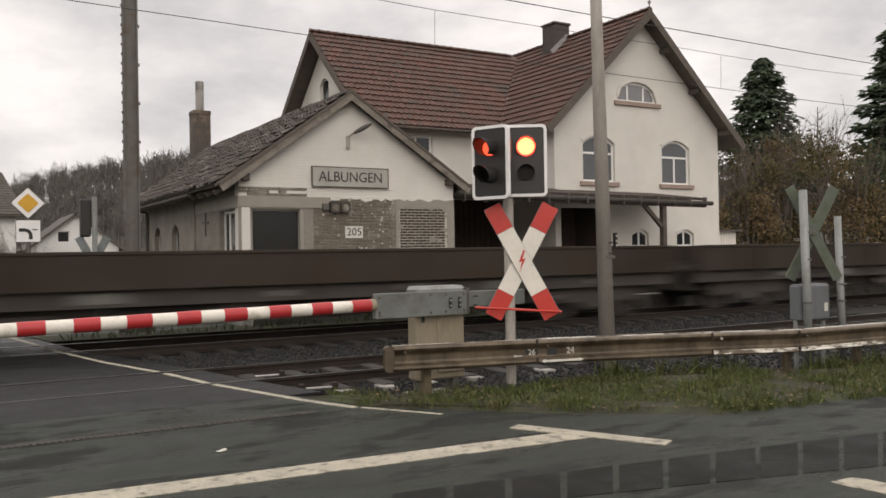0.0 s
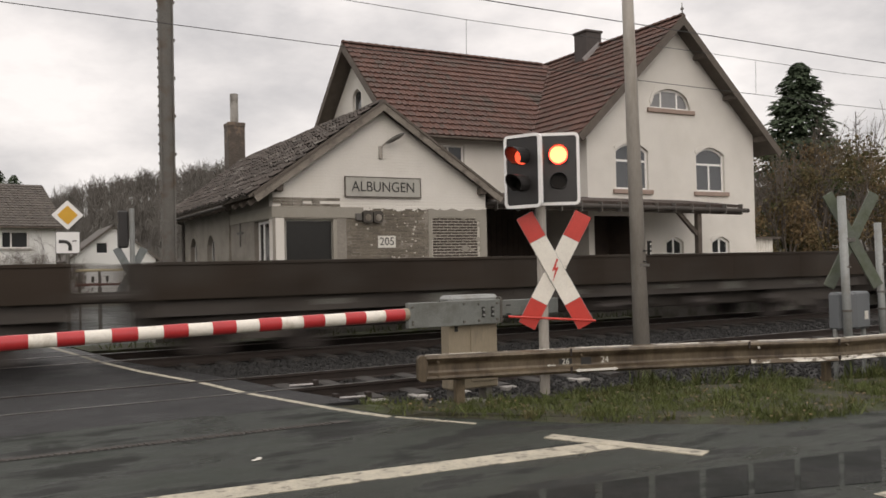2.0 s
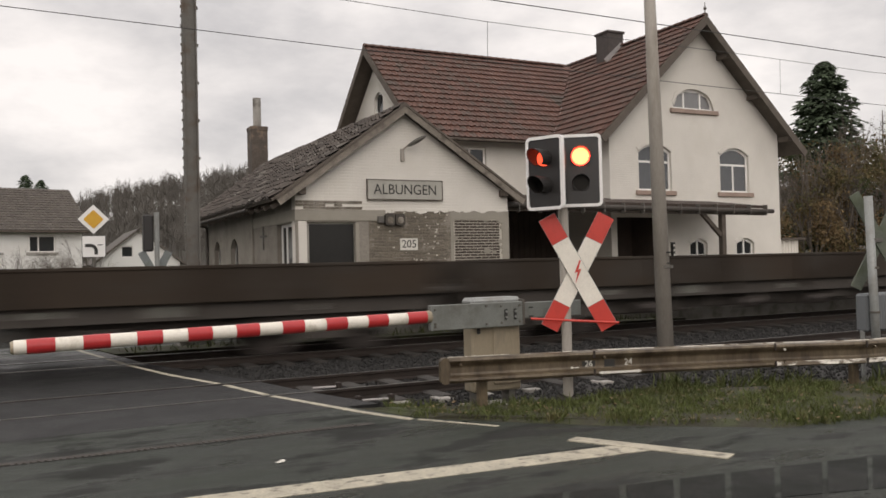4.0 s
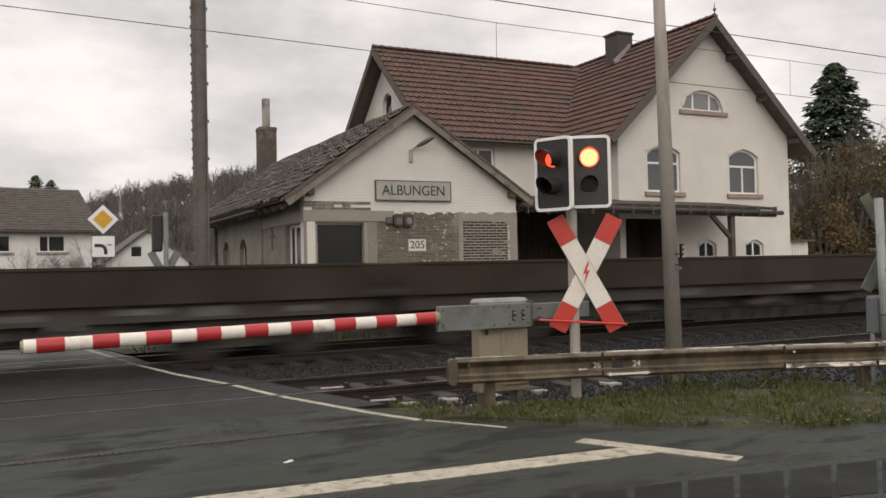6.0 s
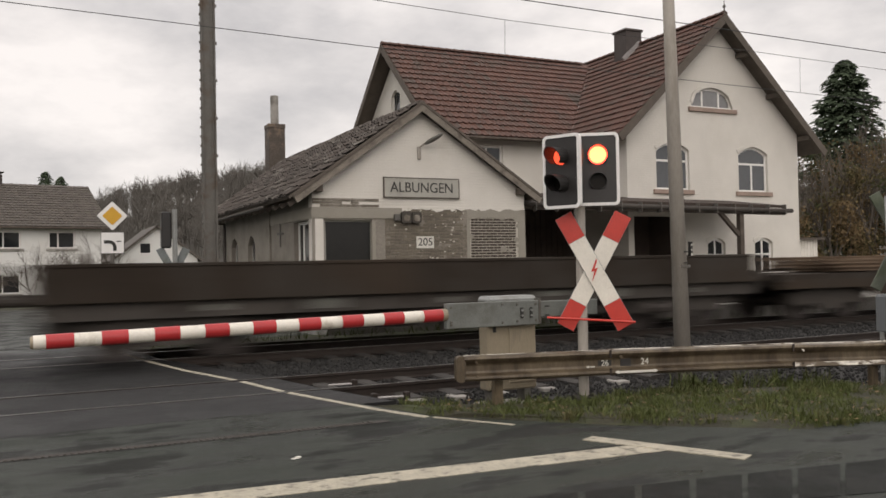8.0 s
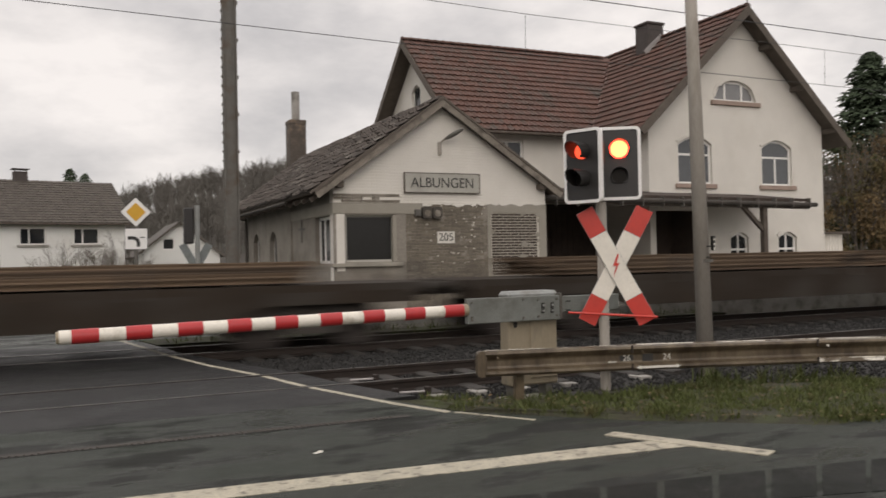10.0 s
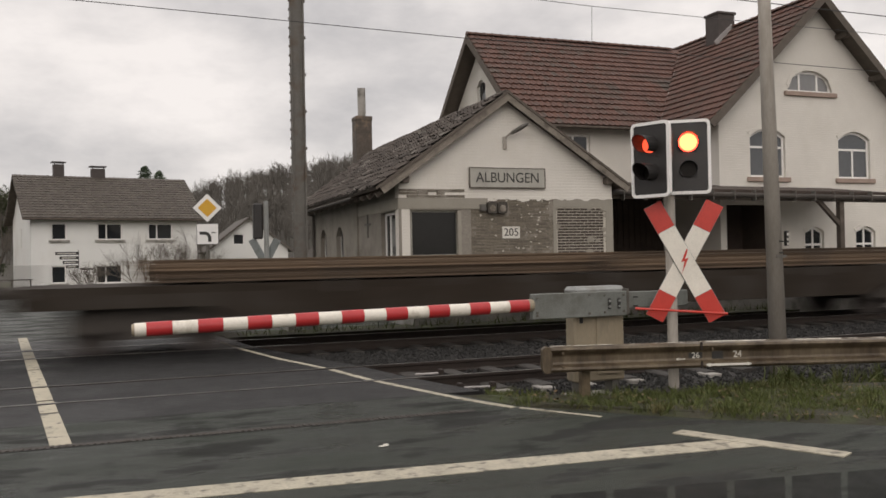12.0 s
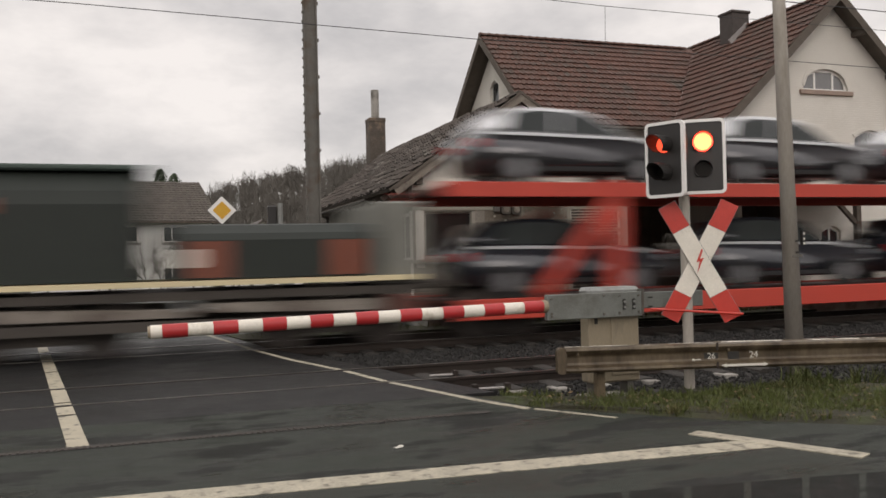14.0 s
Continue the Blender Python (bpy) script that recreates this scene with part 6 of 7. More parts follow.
    r = thing("railing", pose(-7.5, 46.0, -0.3), "low dark metal railing by the yard", "railing")
    for z in (0.6, 1.1):
        boxpart("bar", (0, 3.4, 0, 0.05, z, z + 0.05), WDARK, r)
    for i in range(5):
        boxpart("post", (i * 0.82, i * 0.82 + 0.06, -0.005, 0.055, 0, 1.15), WDARK, r)


# ---- trees ----
def branches(bm, p, d, length, r, depth, rng, spread=0.55, kids=3, up=0.15):
    q = p + d * length
    tube(bm, p, q, r, r * 0.62, seg=5 if depth > 1 else 3, cap=False)
    if depth == 0:
        return
    for i in range(kids):
        e = (d + Vector((rng.uniform(-1, 1), rng.uniform(-1, 1), rng.uniform(-0.6, 0.9))) * spread + Vector((0, 0, up))).normalized()
        branches(bm, p + d * length * rng.uniform(0.45, 1.0), e, length * rng.uniform(0.55, 0.85), r * 0.6, depth - 1, rng, spread, kids, up)


def make_bare_shrub(x, y, h, seed, label):
    rng = random.Random(seed)
    t = thing("bare_shrub", pose(x, y, -0.3), label, "shrub", "bare shrubs in the yard")
    for nm, depth in (("branchwork", 4),):
        bm = bmesh.new()
        for i in range(5):
            a = 6.28 * i / 5
            branches(bm, Vector((0.15 * math.cos(a), 0.15 * math.sin(a), 0)), Vector((math.cos(a) * 0.5, math.sin(a) * 0.5, 1)).normalized(), h * 0.34, 0.024, depth, rng, 0.75, 4, 0.08)
        part(nm, bm, BARK, t)


def conifer(x, y, h, w, seed, label):
    rng = np.random.default_rng(seed)
    t = thing("spruce", pose(x, y, -0.3), label, "tree", "dark conifers behind the station")
    bm = bmesh.new()
    tube(bm, (0, 0, 0), (0, 0, h * 0.98), w * 0.055, 0.02, seg=8)
    part("trunk", bm, BARK, t)
    pts, mats = [], []
    n = int(620 * h / 6 * max(1.0, w * 0.8))
    for i in range(n):
        f = rng.random() ** 0.75
        z = h * (0.1 + 0.9 * f)
        env = w * (1 - f) ** 0.55 * (0.55 + 0.45 * abs(math.sin(z * 2.1 + seed))) * min(1.0, 0.5 + f * 3)
        a = rng.uniform(0, 6.283)
        r0 = env * rng.uniform(0.25, 1.0)
        c, s = math.cos(a), math.sin(a)
        L = rng.uniform(0.5, 1.0) * (0.32 + 0.34 * (1 - f)) * h / 11
        out = Vector((c, s, rng.uniform(-0.5, 0.15))).normalized()
        side = Vector((-s, c, rng.uniform(-0.3, 0.3))).normalized()
        nn = out.cross(side)
        m = np.eye(4)
        m[:3, 0], m[:3, 1], m[:3, 2] = np.array(side) * L * 0.55, np.array(out) * L, np.array(nn) * L
        m[:3, 3] = (c * r0, s * r0, z)
        mats.append(m)
    v = [(-0.5, -0.1, 0.0), (0.5, -0.1, 0.0), (0.62, 0.35, -0.08), (0.28, 0.55, -0.02), (0.0, 1.0, -0.2), (-0.3, 0.6, -0.02), (-0.6, 0.3, -0.08), (0, 0.3, 0.14)]
    f = [(0, 1, 7), (1, 2, 7), (2, 3, 7), (3, 4, 7), (4, 5, 7), (5, 6, 7), (6, 0, 7)]
    ob = scatter("crown", v, f, np.array(mats), NEEDLE)
    ob.parent = t


def thicket(x, y, h, w, seed, label, material, leaves=4200):
    r = random.Random(seed)
    rng = np.random.default_rng(seed)
    t = thing("brown_tree", pose(x, y, -0.3), label, "tree", "withered trees behind the station")
    bm = bmesh.new()
    for i in range(4):
        branches(bm, Vector((r.uniform(-1, 1) * w * 0.25, r.uniform(-1, 1) * w * 0.25, 0)), Vector((r.uniform(-0.25, 0.25), r.uniform(-0.25, 0.25), 1)).normalized(), h * 0.4, 0.09, 4, r, 0.5, 3, 0.25)
    part("branchwork", bm, BARK, t)
    pts = []
    blobs = [(r.uniform(-0.7, 0.7) * w, r.uniform(-0.7, 0.7) * w, h * r.uniform(0.2, 0.9), r.uniform(0.18, 0.4) * w) for _ in range(14)]
    for i in range(leaves):
        b = blobs[i % 14]
        k = rng.normal(0, 0.55, 3)
        pts.append((b[0] + k[0] * b[3] * 1.2, b[1] + k[1] * b[3] * 1.2, max(0.2, b[2] + k[2] * b[3])))
    lf = [(-0.5, 0, 0), (0, -0.35, 0.1), (0.5, 0, 0), (0, 0.35, 0.12)]
    ob = scatter("crown", lf, [(0, 1, 2), (0, 2, 3)], places_at(np.array(pts), rng, 0.10, 0.24), material)
    ob.parent = t


def bare_tree(x, y, h, seed):
    rng = random.Random(seed)
    t = thing("bare_tree", pose(x, y, -0.3), "thin pale bare tree with short side twigs", "tree")
    bm = bmesh.new()
    tube(bm, (0, 0, 0), (0.2, 0, h), 0.13, 0.03, seg=7)
    part("trunk", bm, BARK, t)
    bm = bmesh.new()
    for i in range(60):
        z = h * rng.uniform(0.3, 0.98)
        a = rng.uniform(0, 6.28)
        L = (1.15 - z / h) * rng.uniform(1.0, 2.6)
        p = Vector((0.2 * z / h, 0, z))
        q = p + Vector((math.cos(a) * L, math.sin(a) * L, L * rng.uniform(0.1, 0.5)))
        tube(bm, p, q, 0.03, 0.012, seg=3, cap=False)
        for k in range(3):
            r = p.lerp(q, rng.uniform(0.3, 1.0))
            tube(bm, r, r + Vector((rng.uniform(-0.5, 0.5), rng.uniform(-0.5, 0.5), rng.uniform(0.1, 0.6))), 0.015, 0.008, seg=3, cap=False)
    part("branchwork", bm, BARK, t)


HILL_X = (-140, -40, -24, -5, 12, 16, 23, 31, 37, 50, 90, 200)
HILL_Z = (13.0, 12.0, 10.5, 8.2, 9.0, 12.4, 15.2, 16.8, 17.6, 20.0, 25.0, 26.0)


def make_hills():
    rng = np.random.default_rng(12)
    nx, ny = 90, 14
    bm = bmesh.new()
    def top(x):
        return float(np.interp(x, HILL_X, HILL_Z)) + 0.8 * noise.noise(Vector((x * 0.05, 0, 0.7)))
    def hz(x, y):
        f = min(1.0, max(0.0, (y - 110) / 100))
        return -0.4 + top(x) * (f * f * (3 - 2 * f))
    grid = [[bm.verts.new((x, y, hz(x, y))) for y in np.linspace(105, 420, ny)] for x in np.linspace(-260, 420, nx)]
    for i in range(nx - 1):
        for j in range(ny - 1):
            bm.faces.new((grid[i][j], grid[i + 1][j], grid[i + 1][j + 1], grid[i][j + 1]))
    tagged(link("hill", bm, HILLM, True), "low wooded winter hillside in the distance", "hill", kind="structure")
    vs, fs = [], []
    def tri(a, b, c):
        k = len(vs)
        vs.extend((a, b, c))
        fs.append((k, k + 1, k + 2))
    for i in range(2500):
        x, y = (rng.uniform(-120, 260) if i % 2 else rng.uniform(-40, 95)), rng.uniform(135, 222)
        z, h = hz(x, y) - 0.5, rng.uniform(6.0, 10.0)
        fork, lean = z + h * rng.uniform(0.3, 0.45), rng.normal(0, 0.3)
        tri((x - 0.16, y, z), (x + 0.16, y, z), (x + lean, y, z + h * 0.8))
        wide = h * rng.uniform(0.24, 0.36)
        # limbs fan out from the fork into a rounded crown of fine twigs
        for k in range(9):
            a = rng.normal(0, 0.55)
            L = (z + h - fork) * rng.uniform(0.55, 0.9)
            bx, bz = x + lean * 0.5 + math.sin(a) * wide * rng.uniform(0.5, 1.0), fork + math.cos(a) * L
            by = y + rng.normal(0, 1.0)
            tri((x - 0.07, y, fork), (x + 0.07, y, fork), (bx, by, bz))
            for q in range(7):
                f = rng.uniform(0.35, 1.0)
                px, pz = x + (bx - x) * f, fork + (bz - fork) * f
                b2, l2 = a + rng.normal(0, 0.8), rng.uniform(0.5, 1.7)
                w = rng.uniform(0.03, 0.07)
                tri((px - w, by, pz), (px + w, by, pz), (px + math.sin(b2) * l2, by + rng.normal(0, 0.4), pz + math.cos(b2) * l2))
    me = bpy.data.meshes.new("winter_wood")
    me.from_pydata(vs, [], fs)
    me.materials.append(FARW)
    tagged(new("winter_wood", me), "bare winter wood along the hilltop", "wood", kind="stuff")


def make_unseen_slope():
    """An unseen dark slope added behind the standing car; it blocks the low sky and closes the valley."""
    bm = bmesh.new()
    xs, ys = np.linspace(-300, 300, 50), np.linspace(-180, -45, 8)
    grid = [[bm.verts.new((x, y, -0.35 + (13 + 4 * noise.noise(Vector((x * 0.03, 0, 2.0)))) * min(1.0, max(0.0, (-45 - y) / 50)))) for y in ys] for x in xs]
    for i in range(len(xs) - 1):
        for j in range(len(ys) - 1):
            bm.faces.new((grid[i][j], grid[i + 1][j], grid[i + 1][j + 1], grid[i][j + 1]))
    tagged(link("hill", bm, HILLM, True), "unseen dark slope added behind the camera to block low sky", "hill", kind="structure")


def make_trees():
    make_hills()
    make_unseen_slope()
    for x, y, h, s in ((3.0, 45.5, 4.0, 1), (0.9, 46.0, 3.9, 2), (-1.6, 49, 2.4, 3), (4.6, 47.5, 2.8, 4)):
        make_bare_shrub(x, y, h, s, "bare many-stemmed shrub before the white house")
    conifer(2.0, 82.0, 10.6, 2.3, 21, "pair of dark conifers behind the white house")
    conifer(3.2, 82.0, 10.2, 2.2, 22, "pair of dark conifers behind the white house")
    conifer(50.3, 40.0, 15.2, 4.7, 23, "tall dark spruce behind the station")
    conifer(69.0, 40.0, 22.5, 7.0, 24, "tall dark spruce at the edge of the wood")
    conifer(45.0, 46.0, 12.2, 1.9, 25, "slender conifer behind the station")
    bare_tree(57.5, 41.0, 12.5, 31)
    for i, (x, y, h, w) in enumerate(((36.5, 33.5, 6.4, 2.3), (40.0, 33, 7.6, 2.6), (43.5, 32.5, 8.4, 2.8), (47.5, 32, 8.6, 3.0), (52, 31.5, 8.4, 3.0), (57, 31, 8.4, 3.2), (36, 38, 8.2, 2.8), (41, 38.5, 9.6, 3.0), (47, 38, 10.4, 3.2), (54, 37, 10.8, 3.4))):
        thicket(x, y, h, w, 40 + i, "tangled tree with brown withered leaves", IVY if i in (4, 7) else BUSH)
    for i, (x, y, h, w) in enumerate(((-13.0, 62, 8.5, 2.6), (-17, 66, 9.5, 3.0), (-9.5, 72, 8.0, 2.4))):
        thicket(x, y, h, w, 60 + i, "dark tangled tree beside the white house", IVY)
    thicket(11.0, 39.5, 6.0, 0.9, 77, "small dark ragged tree behind the annex roof", IVY, 700)


# ---- the train ----
SPEED = 26.0
MOVING = []


def rolling(name, u, label, category, group="", y=15.97):
    """A thing of the train: u is its place along the track at the clip's start."""
    ob = thing(name, pose(u, y, 0.005), label, category, group)
    MOVING.append((ob, u, y))
    return ob


def wheelset(parent, x):
    for y in (-0.75, 0.75):
        bm = bmesh.new()
        tube(bm, (x, y - 0.065, 0.46), (x, y + 0.065, 0.46), 0.46, seg=20)
        tube(bm, (x, y - math.copysign(0.095, y), 0.46), (x, y - math.copysign(0.06, y), 0.46), 0.49, seg=20)
        part("wheel", bm, WHEEL, parent, "steel wheel")
    bm = bmesh.new()
    tube(bm, (x, -0.7, 0.46), (x, 0.7, 0.46), 0.08, seg=8)
    part("axle", bm, WDARK, parent)


def bogie(parent, x):
    for dx in (-0.9, 0.9):
        wheelset(parent, x + dx)
    for y in (-1.02, 1.02):
        bm = bmesh.new()
        prism(bm, [(x - 1.35, 0.42), (x - 1.1, 0.34), (x - 0.6, 0.42), (x - 0.45, 0.26), (x + 0.45, 0.26), (x + 0.6, 0.42), (x + 1.1, 0.34), (x + 1.35, 0.42), (x + 1.3, 0.66), (x + 0.5, 0.8), (x - 0.5, 0.8), (x - 1.3, 0.66)], y - 0.06, y + 0.06)
        part("bogie_frame", bm, WDARK, parent, "dark bogie side frame")


def buffers(parent, L, mat_=None):
    for x, d in ((0, -1), (L, 1)):
        for y in (-0.87, 0.87):
            bm = bmesh.new()
            tube(bm, (x, y, 1.04), (x + d * 0.5, y, 1.04), 0.08, seg=10)
            tube(bm, (x + d * 0.5, y, 1.04), (x + d * 0.55, y, 1.04), 0.22, seg=14)
            part("buffer", bm, WDARK, parent, "dark round buffer")


def low_wagon(u, L=12.9, pale=None):
    w = rolling("low_side_wagon", u, "grimy dark brown low-sided goods wagon rolling past", "wagon", "low-sided wagons of the train")
    boxpart("underframe", (0.1, L - 0.1, -1.36, 1.36, 1.02, 1.16), WDARK, w)
    for y in (-1.2, 1.2):
        boxpart("sole_bar", (0.15, L - 0.15, y - 0.06, y + 0.06, 0.72, 1.02), WDARK, w)
    for x0, x1, z0 in ((3.8, 6.2, 0.36), (6.5, 9.0, 0.42), (9.3, 11.2, 0.38), (11.4, max(11.5, L - 3.8), 0.4), (0.2, 0.95, 0.5), (L - 0.95, L - 0.2, 0.5)):
        boxpart("brake_gear", (x0, x1, -0.85, 0.85, z0, 1.0), WDARK, w, "dark brake gear", bevel=0.03)
    n = max(5, round(L / 2.35))
    seg = (L - 0.3) / n
    for y in (-1.40, 1.36):
        for i in range(n):
            x = 0.15 + i * seg
            bm = bmesh.new()
            box(bm, x + 0.02, x + seg - 0.02, y, y + 0.04, 1.0, 1.60, bevel=0.008)
            box(bm, x + 0.02, x + seg - 0.02, y - 0.02, y + 0.055, 1.57, 1.63, bevel=0.008)
            side = part("side_board", bm, WBROWN, w, "brown drop side board")
            if i == pale and y < 0:
                boxpart("plank", (x + 0.03, x + seg - 0.03, y - 0.034, y - 0.021, 1.40, 1.628), BEIGE, side, "pale unpainted plank")
            boxpart("stanchion", (x - 0.05, x + 0.05, y - 0.05, y + 0.0, 0.82, 1.60), WBROWN, side)
    for x in (0.12, L - 0.16):
        boxpart("end_board", (x, x + 0.04, -1.34, 1.34, 1.16, 1.6), WBROWN, w)
    bogie(w, 2.3)
    bogie(w, L - 2.3)
    for x in (L * 0.42, L * 0.56):
        boxpart("brake_box", (x, x + 0.8, -1.1, -0.6, 0.5, 0.95), WDARK, w, bevel=0.02)
    for f, wd, z in ((0.18, 0.35, 0.82), (0.47, 0.3, 0.8), (0.61, 0.6, 0.84), (0.86, 0.3, 0.8)):
        boxpart("lettering_panel", (L * f, L * f + wd, -1.275, -1.262, z, z + 0.1), WGREY, w, "pale lettering panel")
    for f in (0.24, 0.4, 0.52, 0.66, 0.79):
        bm = bmesh.new()
        tube(bm, (L * f, -1.15, 0.5), (L * f + 0.5, -1.15, 0.5), 0.13, seg=10)
        part("air_tank", bm, WHEEL, w, "small air tank")
    boxpart("lettering_panel", (L * 0.3, L * 0.3 + 0.55, -1.275, -1.262, 0.78, 0.95), WGREY, w, "pale lettering panel")
    boxpart("lettering_panel", (L * 0.72, L * 0.72 + 0.4, -1.275, -1.262, 0.78, 0.95), WGREY, w, "pale lettering panel")
    buffers(w, L)
    return w


def rail_wagon(u, L=17.2, seed=0):
    rng = random.Random(seed)
    w = rolling("rail_wagon", u, "dark brown flat wagon carrying bundles of rusty rails", "wagon", "flat wagons with rails")
    bm = bmesh.new()
    box(bm, 0.1, L - 0.1, -1.36, 1.36, 1.0, 1.13)
    part("deck", bm, WBROWN, w)
    for y in (-1.36, 1.28):
        bm = bmesh.new()
        prism(bm, [(0.15, 0.78), (3.0, 0.78), (3.8, 0.5), (L - 3.8, 0.5), (L - 3.0, 0.78), (L - 0.15, 0.78), (L - 0.15, 1.0), (0.15, 1.0)], y, y + 0.08)
        part("side_sill", bm, WBROWN, w, "fish-bellied side sill")
    for k, (a, b) in enumerate(((2.3, 10.4), (11.1, L - 2.3)) if L > 15 else ((2.0, L - 0.8),)):
        bm = bmesh.new()
        prism(bm, [(-0.06, 0), (0.06, 0), (0.06, 0.016), (0.01, 0.026), (0.01, 0.056), (0.034, 0.064), (0.034, 0.09), (-0.034, 0.09), (-0.034, 0.064), (-0.01, 0.056), (-0.01, 0.026), (-0.06, 0.016)], a, b, Matrix.Rotation(radians(-90), 4, "Z"))
        rail = None
        for layer in range(4):
            for i in range(13):
                at = pose(rng.uniform(-0.3, 0.3), -1.18 + i * 0.185 + rng.uniform(-0.02, 0.02), 1.17 + layer * 0.095)
                if rail is None:
                    rail = part("loaded_rail", bm, RAILLOAD, w, "rusty rail")
                    rail.matrix_basis = at
                else:
                    ob = new("loaded_rail", rail.data)
                    ob.parent = w
                    ob.matrix_basis = at
        for x in (a + 1.2, b - 1.2):
            boxpart("bolster", (x, x + 0.12, -1.3, 1.3, 1.13, 1.17), WOOD, w)
    for x in (0.2, L * 0.25, L * 0.5, L * 0.75, L - 0.3):
        boxpart("stake", (x, x + 0.1, -1.42, -1.34, 0.95, 1.5), WDARK, w, "steel stake")
        boxpart("stake", (x, x + 0.1, 1.34, 1.42, 0.95, 1.5), WDARK, w, "steel stake")
    bogie(w, 2.2)
    bogie(w, L - 2.2)
    buffers(w, L)
    return w


def hood_body(parent, x0, x1, z0, z1, material, label, taper=0.18):
    """A machine body with a sloping, rounded cover."""
    bm = bmesh.new()
    k = z1 - z0
    prof = [(-1.36, z0), (-1.36, z0 + k * 0.68), (-1.28, z0 + k * 0.8), (-0.95, z1 - 0.04), (-0.5, z1), (0.5, z1), (0.95, z1 - 0.04), (1.28, z0 + k * 0.8), (1.36, z0 + k * 0.68), (1.36, z0)]
    prism(bm, prof[::-1], x0, x1, Matrix.Rotation(radians(90), 4, "Z") @ Matrix.Diagonal((1, -1, 1, 1)))
    return part("machine_body", bm, material, parent, label)


def work_wagon(u, L, build):
    w = rolling("work_machine_wagon", u, "dark green track machine on a wagon with cream edge beam", "wagon", "track work machines of the train")
    bm = bmesh.new()
    box(bm, 0.1, L - 0.1, -1.3, 1.3, 0.92, 1.06)
    part("deck", bm, WDARK, w)
    for y in (-1.34, 1.28):
        # long wedge-shaped frame plates with darker gaps
        n = max(1, round((L - 1.6) / 2.6))
        step = (L - 1.6) / n
        for i in range(n):
            xa, xb = 0.8 + i * step + 0.1, 0.8 + (i + 1) * step - 0.15
            bm = bmesh.new()
            prism(bm, [(xa, 0.66 + 0.05 * (i % 2)), (xb, 0.64), (xb, 0.78 + 0.06 * (i % 2)), (xa, 0.86)], y, y + 0.06)
            part("side_sill", bm, PALEGREY, w, "dusty pale grey frame plate")
        for xa, xb in ((0.15, 0.75), (L - 0.75, L - 0.15)):
            boxpart("end_block", (xa, xb, y, y + 0.06, 0.46, 0.9), WREDB, w, "red-brown frame end", bevel=0.015)
        boxpart("edge_beam", (0.2, L - 0.2, y - 0.05, y + 0.1, 1.15, 1.24), CREAM, w, "cream yellow edge beam")
        boxpart("lower_sill", (0.8, L - 0.8, y, y + 0.05, 0.44, 0.6), WDARK, w, "dark lower sill")
    for x in np.arange(0.6, L - 0.4, 1.1):
        boxpart("bracket", (x, x + 0.08, -1.36, -1.3, 0.8, 1.2), WDARK, w)
    build(w)
    bogie(w, 1.6)
    bogie(w, L - 1.6)
    buffers(w, L)
    return w


